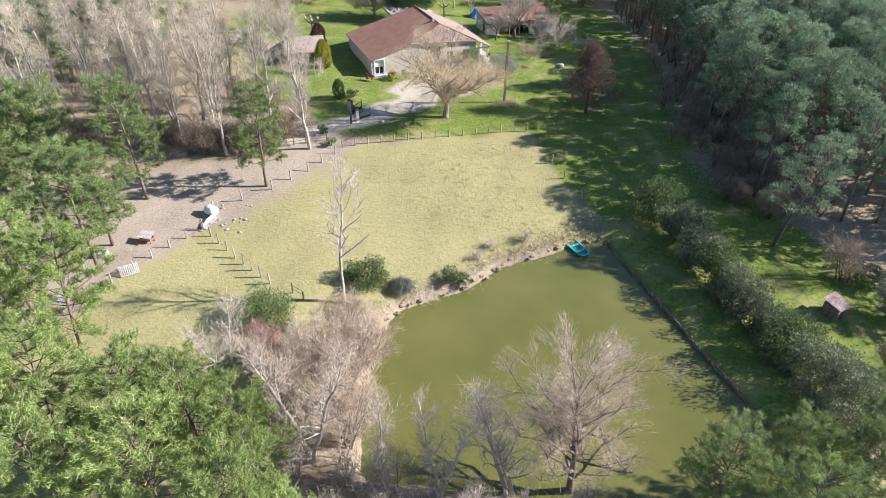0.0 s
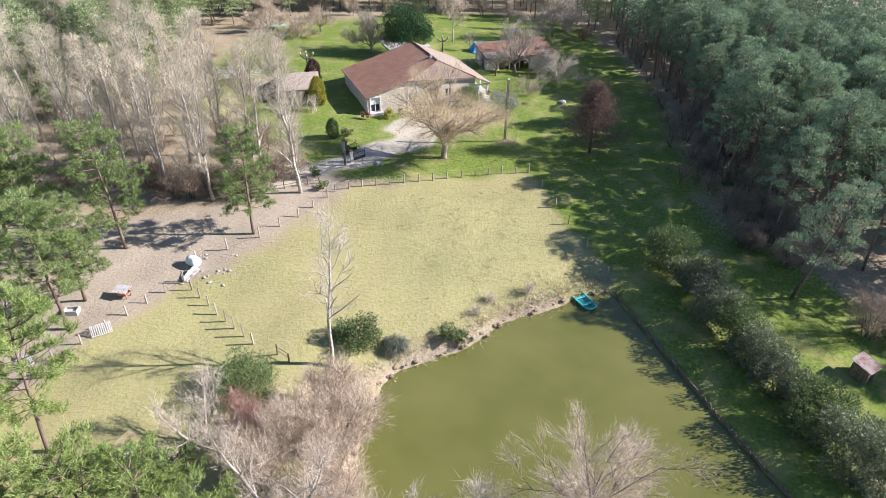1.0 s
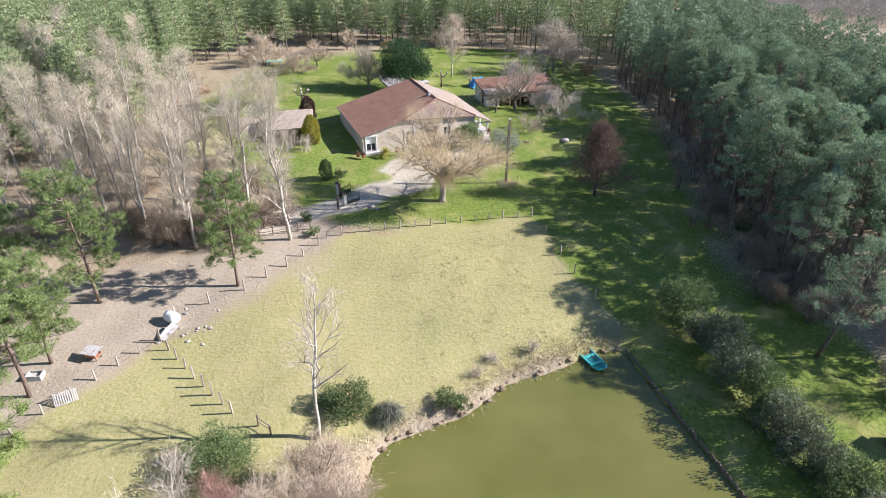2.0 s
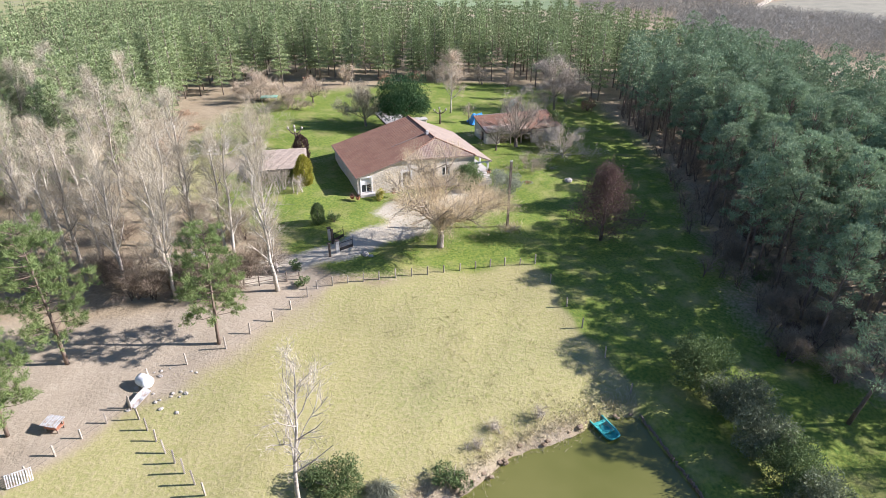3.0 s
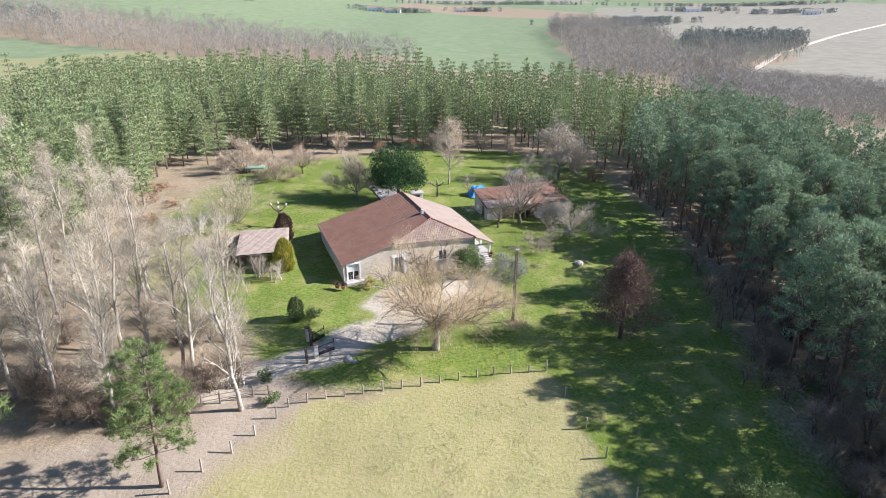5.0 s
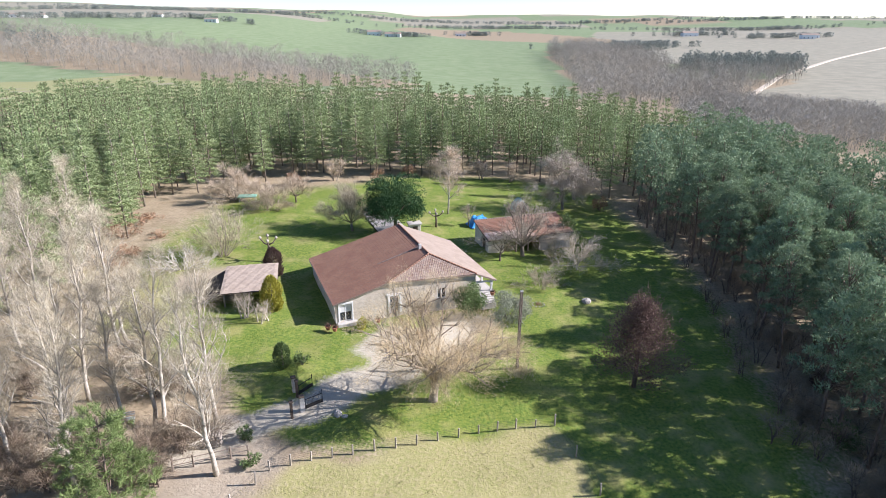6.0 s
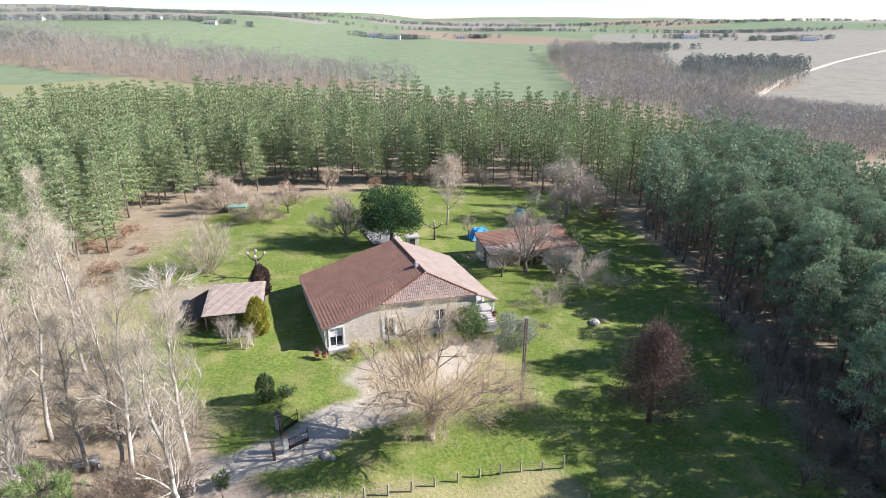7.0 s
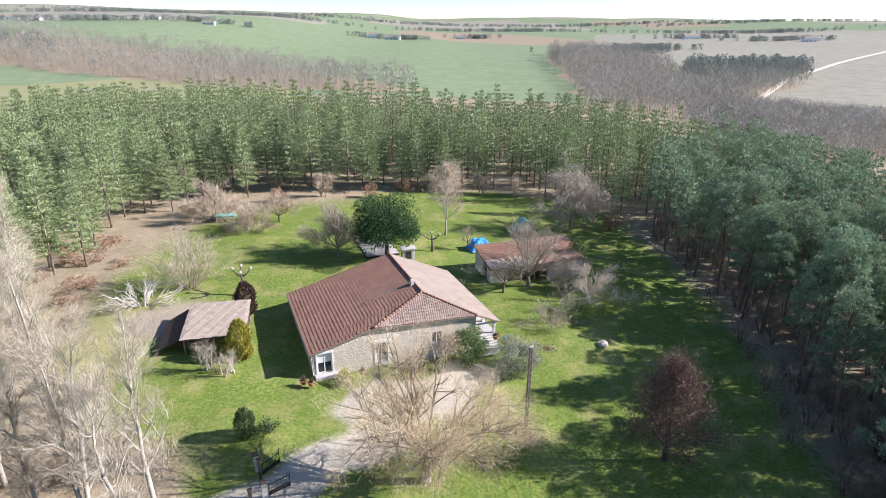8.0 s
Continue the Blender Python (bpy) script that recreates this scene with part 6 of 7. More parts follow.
def build_kiosk():
    K = thing("well_house", pose(-3.2, 121.0, 7.0, 0, 0, 15), "small rendered well house with a flat grey cap", "well")
    g = Geo()
    box(g, -0.9, 0.9, -0.6, 0.6, -0.3, 1.5, 0.03)
    part("wall", g, M_RENDER, K)
    g = Geo()
    box(g, -1.1, 1.1, -0.8, 0.8, 1.5, 1.68, 0.04)
    part("cap", g, M_CONCRETE, K)
    g = Geo()
    box(g, -0.4, 0.4, -0.64, -0.602, 0.1, 1.2)
    part("hatch", g, M_DARKWOOD, K)


build_kiosk()


def build_tarp():
    rng = R(201)
    n = 13
    xs = np.linspace(-1, 1, n)
    X, Y = np.meshgrid(xs, xs)
    rr = np.maximum(np.abs(X), np.abs(Y))
    Z = 1.5 * (1 - smooth(0.45, 1.0, rr)) + 0.14 * np.sin(X * 7 + 1) * np.cos(Y * 6) + rng.normal(0, 0.05, X.shape)
    Z = np.maximum(Z, 0.03)
    g = Geo()
    i = (np.arange(n - 1)[:, None] * n + np.arange(n - 1)[None]).ravel()
    g.add(np.stack([X * 1.9, Y * 1.5, Z], -1), q=np.c_[i, i + 1, i + n + 1, i + n])
    T = thing("tarpaulin", pose(7.4, 127.4, at_land(7.4, 127.4), 0, 0, 20), "bright blue crumpled tarpaulin over a stack", "tarpaulin")
    part("sheet", g, M_TARP, T)
    g = Geo()
    for k in range(7):
        tube(g, [(-1.6 + k * 0.5, -1.62, 0.1), (-1.3 + k * 0.5, -1.6, 0.1)], [0.1, 0.09], 6)
    part("weights", g, M_ROCK, T, "stones holding the edge")


build_tarp()


def build_net_dome():
    T = thing("net_tunnel", pose(15.4, 136.5, at_land(15.4, 136.5), 0, 0, 10), "green netting tunnel over hoops", "garden tunnel")
    g = Geo()
    n, m = 12, 6
    v = []
    for j in range(m):
        for i in range(n + 1):
            a = math.pi * i / n
            v.append((1.3 * math.cos(a), -1.5 + 3 * j / (m - 1), 2.1 * math.sin(a) + 0.04 * math.sin(i * 5 + j * 3)))
    k = n + 1
    g.add(v, q=[(j * k + i, j * k + i + 1, (j + 1) * k + i + 1, (j + 1) * k + i) for j in range(m - 1) for i in range(n)])
    part("net", g, M_GREENSHEET, T)
    for y in (-1.5, 0, 1.5):
        g = Geo()
        tube(g, [(1.32 * math.cos(math.pi * i / 10), y, 2.13 * math.sin(math.pi * i / 10)) for i in range(11)], [0.03] * 11, 5)
        part("hoop", g, M_IRON, T)


build_net_dome()


def build_table():
    T = thing("garden_table", pose(-33.6, 135.0, at_land(-33.6, 135), 0, 0, 8), "table under a pale green cover on the back lawn", "table")
    g = Geo()
    box(g, -1.6, 1.6, -0.9, 0.9, 0.85, 1.0, 0.04)
    part("cover", g, M_GREENSHEET, T, "pale green cover")
    for x in (-1.4, 1.3):
        for y in (-0.7, 0.6):
            g = Geo()
            box(g, x, x + 0.1, y, y + 0.1, -0.1, 0.85)
            part("leg", g, M_WHITE, T)


build_table()


def build_pole():
    P = thing("utility_pole", pose(8.7, 82.9, at_land(8.7, 82.9), 0, 0.6, 20), "grey weathered utility pole with climbing recesses", "pole")
    g = Geo()
    box(g, -0.11, -0.05, -0.14, 0.14, -0.5, 8.5)
    box(g, 0.05, 0.11, -0.14, 0.14, -0.5, 8.5)
    for i in range(17):
        z = -0.5 + i * 0.55
        box(g, -0.049, 0.049, -0.13, 0.13, z, z + 0.22)
    part("shaft", g, M_TIMBER, P)
    for x in (-0.1, 0.1):
        g = Geo()
        tube(g, [(x, 0, 8.48), (x, 0, 8.58), (x, 0, 8.66)], [0.05, 0.07, 0.03], 7)
        part("insulator", g, M_WHITE, P)
    rng = R(210)
    F = Geo()
    blades(F, rng, np.c_[rng.normal(0, 0.7, (700, 2)), np.zeros(700)], unit(np.c_[rng.normal(0, 0.6, (700, 2)), np.ones(700)]), rng.uniform(0.2, 0.75, 700), np.full(700, 0.02))
    T = thing("dry_grass_clump", pose(8.9, 82.4, at_land(8.9, 82.4)), "dry straw grass round the pole's foot", "grass")
    part("leaves", F, M_STRAW, T)
    F = Geo()
    blades(F, rng, np.c_[rng.normal(0, 0.55, (300, 2)), np.zeros(300)], unit(np.c_[rng.normal(0, 0.8, (300, 2)), np.ones(300)]), rng.uniform(0.05, 0.18, 300), np.full(300, 0.02))
    T = thing("dry_grass_clump", pose(0.35, 77.4, at_land(0.35, 77.4)), "dry straw grass round the willow's foot", "grass")
    part("leaves", F, M_STRAW, T)


build_pole()


def build_fence(label, pts, gap, height, wires, rail=False, mat=M_POST, lean=0.04, group=""):
    x0, y0 = pts[0]
    z0 = at_land(x0, y0)
    T = thing("fence", pose(x0, y0, z0), label, "fence", group)
    g = Geo()
    box(g, -0.06, 0.06, -0.06, 0.06, -0.4, height, 0.015)
    me = g.mesh("post", mat)
    spots = []
    for (ax, ay), (bx, by) in zip(pts, pts[1:]):
        n = max(1, int(round(math.hypot(bx - ax, by - ay) / gap)))
        spots += [(ax + (bx - ax) * i / n, ay + (by - ay) * i / n) for i in range(n)]
    spots.append(pts[-1])
    tops = []
    for x, y in spots:
        o = part("post", me, None, T)
        lx, ly, s = random.uniform(-lean, lean), random.uniform(-lean, lean), random.uniform(0.85, 1.12)
        z = at_land(x, y)
        o.matrix_basis = Matrix.Translation((x - x0, y - y0, z - z0)) @ Euler((lx, ly, random.uniform(0, 1.5))).to_matrix().to_4x4() @ Matrix.Diagonal((1, 1, s, 1))
        tops.append((x - x0, y - y0, z - z0))
    for k in range(wires):
        g = Geo()
        h = height * (0.2 + 0.7 * k / max(1, wires - 1))
        tube(g, [(x, y, z + h) for x, y, z in tops], [0.006] * len(tops), 3)
        part("wire", g, M_IRON, T)
    if rail:
        for h in (height * 0.85, height * 0.45):
            for a, b in zip(tops, tops[1:]):
                g = Geo()
                tube(g, [(a[0], a[1], a[2] + h), (b[0], b[1], b[2] + h + random.uniform(-0.06, 0.06))], [0.04, 0.035], 5)
                part("rail", g, mat, T)
    return T


build_fence("wire fence on wooden posts between meadow and front lawn", [(-12.3, 68.0), (-9.3, 69.2), (-6.1, 70.0), (-1.0, 71.5), (4.3, 73.5), (7.6, 74.1), (11.1, 74.6)], 2.0, 1.0, 5)
build_fence("sparse wire fence along the meadow's shaded side", [(11.1, 74.6), (13.4, 67.1), (14.4, 64.0), (17.2, 56.0)], 3.6, 1.3, 3)
build_fence("leaning post fence between yard and pond meadow", [(-15.9, 43.9), (-20.0, 47.4), (-24.2, 51.4)], 1.35, 1.3, 4)
build_fence("low post fence round the animal yard", [(-24.4, 51.6), (-28.5, 44.8), (-32.3, 39.2)], 2.2, 1.1, 3)
build_fence("post fence between yard and meadow", [(-24.0, 54.6), (-21.6, 56.6), (-18.8, 58.6), (-15.6, 62.8), (-13.0, 66.6)], 2.6, 1.2, 3)
build_fence("rail fence beside the yard gate", [(-19.6, 67.6), (-16.8, 68.6), (-14.4, 69.6)], 1.4, 1.1, 0, True, M_TIMBER)
build_fence("short rail stile beside the pond", [(-13.6, 42.7), (-12.5, 42.0)], 1.1, 1.1, 0, True, M_TIMBER)


def build_gate():
    for x, y, h, w in ((-11.9, 74.1, 1.6, 0.11), (-11.2, 75.0, 1.5, 0.19), (-12.05, 76.95, 1.7, 0.11), (-12.5, 77.7, 1.5, 0.17)):
        T = thing("gate_pier", pose(x, y, at_land(x, y), 0, 0, 25), "square rendered gate pier beside the drive", "gate pier", "gate piers of the drive")
        g = Geo()
        box(g, -w, w, -w, w, -0.4, h, 0.02)
        part("shaft", g, M_DARKWOOD if w < 0.15 else M_CONCRETE, T)
        g = Geo()
        box(g, -w - 0.06, w + 0.06, -w - 0.06, w + 0.06, h, h + 0.12, 0.04)
        part("cap", g, M_DARKWOOD, T)
    for x, y, turn in ((-10.95, 75.2, 39), (-11.95, 77.2, 56)):
        T = thing("gate_leaf", pose(x, y, at_land(x, y), 0, 0, turn), "open dark iron gate leaf with upright bars", "gate", "leaves of the drive gate")
        T.scale = (0.85, 0.85, 0.85)
        g = Geo()
        box(g, 0, 2.0, -0.03, 0.03, 0.15, 0.55)
        box(g, 0, 2.0, -0.025, 0.025, 1.2, 1.26)
        box(g, 0, 0.05, -0.025, 0.025, 0.1, 1.3)
        box(g, 1.95, 2.0, -0.025, 0.025, 0.1, 1.7)
        part("gate_frame", g, M_IRON, T)
        for i in range(13):
            g = Geo()
            tube(g, [(0.12 + i * 0.145, 0, 0.55), (0.12 + i * 0.145, 0, 1.3 + 0.35 * i / 13)], [0.013, 0.013], 4)
            part("bar", g, M_IRON, T)


build_gate()


def build_boat():
    """Flat-bottomed pedal boat: rounded tub hull with two seats."""
    B = thing("boat", pose(14.1, 52.9, WATER - 0.08, 0, 0, 26), "small teal flat-bottomed boat moored in the pond's corner", "boat")
    n = 28
    def ring(a, b, z, pw=4.0):
        out = []
        for i in range(n):
            t = 2 * math.pi * i / n
            c, s = math.cos(t), math.sin(t)
            out.append((a * math.copysign(abs(c) ** (2 / pw), c), b * math.copysign(abs(s) ** (2 / pw), s), z))
        return out
    rings = [ring(0.58, 1.55, 0), ring(0.72, 1.75, 0.28), ring(0.74, 1.78, 0.36), ring(0.62, 1.64, 0.36), ring(0.55, 1.5, 0.1)]
    g = Geo()
    v = [p for r in rings for p in r] + [(0, 0, 0.1), (0, 0, 0)]
    q = [(j * n + i, j * n + (i + 1) % n, (j + 1) * n + (i + 1) % n, (j + 1) * n + i) for j in range(4) for i in range(n)]
    t = [(4 * n + i, 4 * n + (i + 1) % n, 5 * n) for i in range(n)] + [((i + 1) % n, i, 5 * n + 1) for i in range(n)]
    g.add(v, t=t, q=q)
    part("hull", g, M_TEAL, B, smooth=True)
    for y in (-0.9, 0.2, 1.1):
        g = Geo()
        box(g, -0.6, 0.6, y, y + 0.28, 0.22, 0.33, 0.03)
        part("seat", g, M_TEAL, B)
    g = Geo()
    tube(g, [(0.3, -1.2, 0.42), (0.5, 0.9, 0.42)], [0.025, 0.02], 5)
    box(g, 0.42, 0.58, 0.9, 1.35, 0.40, 0.43)
    part("oar", g, M_TIMBER, B, "wooden oar")


build_boat()


def build_hut(name, x, y, turn, w, d, h, wall, roofm, label, category="hut"):
    T = thing(name, pose(x, y, at_land(x, y), 0, 0, turn), label, category)
    for k, (x0, x1, y0, y1) in enumerate(((-w, w, -d, -d + 0.05), (-w, w, d - 0.05, d), (-w, -w + 0.05, -d + 0.051, d - 0.051), (w - 0.05, w, -d + 0.051, d - 0.051))):
        m = max(3, int(((x1 - x0) + (y1 - y0)) / 0.2))
        for i in range(m):
            g = Geo()
            if k < 2:
                box(g, x0 + (x1 - x0) * i / m, x0 + (x1 - x0) * (i + 0.95) / m, y0, y1, -0.2, h)
            else:
                box(g, x0, x1, y0 + (y1 - y0) * i / m, y0 + (y1 - y0) * (i + 0.95) / m, -0.2, h)
            part("wall_board", g, wall, T)
    g = Geo()
    n = int(2 * (w + 0.15) / 0.07)
    v = []
    for i in range(n + 1):
        xx = -w - 0.15 + i * 0.07
        zz = 0.018 * (1 if i % 2 else -1)
        v += [(xx, -d - 0.2, h + 0.03 + zz), (xx, d + 0.2, h + 0.38 + zz)]
    g.add(v, q=[(2 * i, 2 * i + 2, 2 * i + 3, 2 * i + 1) for i in range(n)])
    part("roof", g, roofm, T, "corrugated sheet roof")
    g = Geo()
    box(g, -0.35, 0.35, -d - 0.04, -d - 0.01, -0.1, h * 0.8)
    part("door", g, M_DARKWOOD, T)
    return T


build_hut("tin_hut", 36.6, 43.2, 30, 0.8, 0.75, 1.35, M_TIMBER, M_RUST, "small weathered timber hut with a rusty corrugated roof")
build_hut("hen_house", -21.6, 32.6, -35, 0.55, 0.6, 0.9, M_WHITE, M_YELLOWED, "small pale wooden hen house with a yellowed roof", "hen house")


def build_yard():
    # white plastic water tank lying against the fence
    T = thing("water_tank", pose(-24.1, 54.0, at_land(-24.1, 54), 0, 0, 62) @ Matrix.Diagonal((0.8, 0.8, 0.8, 1)), "whitish plastic tank lying beside the fence", "tank")
    g = Geo()
    v, n = [], 14
    for y, r in ((-0.75, 0.4), (-0.7, 0.62), (-0.3, 0.68), (0.0, 0.66), (0.3, 0.68), (0.7, 0.62), (0.75, 0.4)):
        v += [(r * math.cos(6.2832 * i / n), y, 0.66 + r * math.sin(6.2832 * i / n)) for i in range(n)]
    g.add(v + [(0, -0.76, 0.66), (0, 0.76, 0.66)], t=[(7 * n, (i + 1) % n, i) for i in range(n)] + [(7 * n + 1, 6 * n + i, 6 * n + (i + 1) % n) for i in range(n)], q=[(j * n + i, j * n + (i + 1) % n, (j + 1) * n + (i + 1) % n, (j + 1) * n + i) for j in range(6) for i in range(n)])
    part("shell", g, M_WHITE, T, smooth=True)
    T = thing("metal_sheet", pose(-23.9, 52.4, at_land(-23.9, 52.4) + 0.25, 14, 18, -20), "bent pale metal sheet leaning on the fence", "sheet")
    g = Geo()
    prism(g, [(-0.35, -0.9, 0), (0.35, -0.9, 0), (0.35, 0, 0.18), (0.35, 0.9, 0.1), (-0.35, 0.9, 0.1), (-0.35, 0, 0.18)], 0.02)
    box(g, -0.35, 0.35, -0.9, 0.9, 0.05, 0.075)
    part("plate", g, M_SHEET, T)
    # hay feeder
    T = thing("hay_feeder", pose(-28.8, 49.0, at_land(-28.8, 49), 0, 0, -12) @ Matrix.Diagonal((0.75, 0.75, 0.9, 1)), "wooden animal feeder with a striped sheet top", "feeder")
    for x in (-0.7, 0.6):
        for y in (-0.45, 0.35):
            g = Geo()
            box(g, x, x + 0.1, y, y + 0.1, -0.1, 0.75)
            part("leg", g, M_TIMBER, T)
    g = Geo()
    box(g, -0.75, 0.75, -0.5, 0.5, 0.35, 0.42)
    box(g, -0.75, 0.75, -0.5, -0.44, 0.42, 0.62)
    box(g, -0.75, 0.75, 0.44, 0.5, 0.42, 0.62)
    part("trough", g, M_TERRACOTTA, T, "reddish wooden trough")
    for i in range(6):
        g = Geo()
        prism(g, [(-0.95 + i * 0.32, -0.7, 0.8), (-0.68 + i * 0.32, -0.7, 0.8), (-0.68 + i * 0.32, 0.7, 1.0), (-0.95 + i * 0.32, 0.7, 1.0)], 0.03, along=(0, 0, 1))
        part("roof_board", g, M_SHEET, T, "pale roof board")
    # crate, panels
    T = thing("water_trough", pose(-32.3, 46.6, at_land(-32.3, 46.6), 0, 0, 5), "low rectangular concrete water trough", "trough")
    g = Geo()
    box(g, -0.6, 0.6, -0.4, -0.32, -0.1, 0.45)
    box(g, -0.6, 0.6, 0.32, 0.4, -0.1, 0.45)
    box(g, -0.6, -0.52, -0.32, 0.32, -0.1, 0.45)
    box(g, 0.52, 0.6, -0.32, 0.32, -0.1, 0.45)
    box(g, -0.52, 0.52, -0.32, 0.32, -0.1, 0.2)
    part("basin", g, M_CONCRETE, T)
    for x, y, tx, tz in ((-28.5, 44.0, 55, 30), (-33.2, 40.4, 30, -10)):
        T = thing("metal_hurdle", pose(x, y, at_land(x, y) + 0.1, tx, 0, tz), "pale metal hurdle leaning by the yard fence", "hurdle", "hurdles of the yard")
        g = Geo()
        box(g, -0.8, 0.8, 0, 0.06, -0.02, 0.04)
        box(g, -0.8, 0.8, 0.9, 0.96, -0.02, 0.04)
        box(g, -0.8, -0.74, 0.06, 0.9, -0.02, 0.04)
        box(g, 0.74, 0.8, 0.06, 0.9, -0.02, 0.04)
        part("rim", g, M_SHEET, T)
        for i in range(9):
            g = Geo()
            box(g, -0.68 + i * 0.16, -0.6 + i * 0.16, 0.06, 0.9, 0, 0.02)
            part("slat", g, M_SHEET, T)
    T = thing("garden_bench", pose(-25.6, 72.4, at_land(-25.6, 72.4), 0, 0, 20), "whitish weathered bench at the wood's edge", "bench")
    for x in (-0.8, 0.7):
        g = Geo()
        box(g, x, x + 0.1, -0.25, 0.25, -0.1, 0.42)
        part("leg", g, M_SHEET, T)
    for k in range(3):
        g = Geo()
        box(g, -0.95, 0.95, -0.26 + k * 0.18, -0.11 + k * 0.18, 0.42, 0.47)
        part("slat", g, M_SHEET, T)
    for k in range(2):
        g = Geo()
        box(g, -0.95, 0.95, 0.24, 0.28, 0.6 + k * 0.2, 0.74 + k * 0.2)
        part("back_slat", g, M_SHEET, T)
    # log pile by the wood
    T = thing("log_pile", pose(-18.6, 70.6, at_land(-18.6, 70.6), 0, 0, 10), "row of stacked split logs by the wood", "log pile")
    g = Geo()
    tube(g, [(0, -0.5, 0), (0, 0.5, 0.02)], [0.11, 0.1], 7)
    me = g.mesh("log", M_POST)
    for r in range(5):
        for i in range(15):
            o = part("log", me, None, T)
            o.location = (-1.8 + i * 0.24 + (r % 2) * 0.12, random.uniform(-0.08, 0.08), 0.1 + r * 0.2)
            o.rotation_euler = (0, random.uniform(0, 6), random.uniform(-0.05, 0.05))


build_yard()


def rock_geo(rng, s):
    bm = bmesh.new()
    bmesh.ops.create_icosphere(bm, subdivisions=2, radius=s)
    g = Geo()
    v = np.array([p.co for p in bm.verts])
    v = v * (1, 0.8, 0.55) * (1 + 0.18 * np.sin(v[:, :1] * 7 / s + 1) * np.cos(v[:, 1:2] * 5 / s)) + rng.normal(0, 0.03 * s, v.shape)
    g.add(v, t=[[p.index for p in f.verts] for f in bm.faces])
    bm.free()
    return g


def build_rocks():
    rng = R(230)
    protos = []
    spots = [(19.2, 98.6, 0.7), (-8.0, 74.6, 0.45), (-7.4, 74.4, 0.3)]
    spots += [(-22.6 + rng.uniform(-2.2, 2.2), 53.6 + rng.uniform(-2.5, 2.5), rng.uniform(0.1, 0.22)) for _ in range(26)]
    spots += [(13 + 0.75 * math.cos(a), 97.4 + 0.6 * math.sin(a), 0.11) for a in np.arange(0, 6.2, 0.6)]
    for i, (x, y, s) in enumerate(spots):
        T = thing("rock", pose(x, y, at_land(x, y) + s * 0.12, 0, 0, rng.uniform(0, 360)), "weathered pale field stone lying in the grass", "rock", "field stones")
        if i < 4:
            protos.append(rock_geo(rng, 1.0).mesh("stone", M_ROCK))
        o = part("stone", protos[min(i, len(protos) - 1) if i < 4 else i % 4], None, T)
        o.scale = (s, s, s)
    g = Geo()
    P = np.c_[rng.normal(0, 0.22, (120, 2)), np.zeros(120)]
    blades(g, rng, P, unit(np.c_[rng.normal(0, 0.7, (120, 2)), np.ones(120)]), rng.uniform(0.15, 0.4, 120), np.full(120, 0.02))
    T = thing("flower_bed", pose(13, 97.4, at_land(13, 97.4)), "small round flower bed with dry stems", "flower bed")
    tagged(part("stems", g, M_LEAF_FERN, T), kind="stuff")
    g = Geo()
    tube(g, [(0, 0, -0.05), (0, 0, 0.3), (0, 0, 0.36), (0, 0, 0.36)], [0.2, 0.3, 0.34, 0.28], 10)
    me = g.mesh("pot", M_TERRACOTTA)
    gp = Geo()
    blades(gp, rng, np.c_[rng.normal(0, 0.1, (90, 2)), np.full(90, 0.3)], unit(np.c_[rng.normal(0, 0.6, (90, 2)), np.ones(90)]), rng.uniform(0.25, 0.7, 90), np.full(90, 0.025))
    mp = gp.mesh("plant", M_LEAF_BROWN)
    for x, y in ((-11.3, 88.9), (-10.5, 88.6), (-6.0, 90.6), (7.2, 96.2)):
        T = thing("plant_pot", pose(x, y, max(7.0, at_land(x, y)) + (0.03 if x < 7 else 0.78)), "terracotta pot with a dry plant", "plant pot", "pots by the house")
        part("pot", me, None, T)
        part("plant", mp, None, T)


build_rocks()


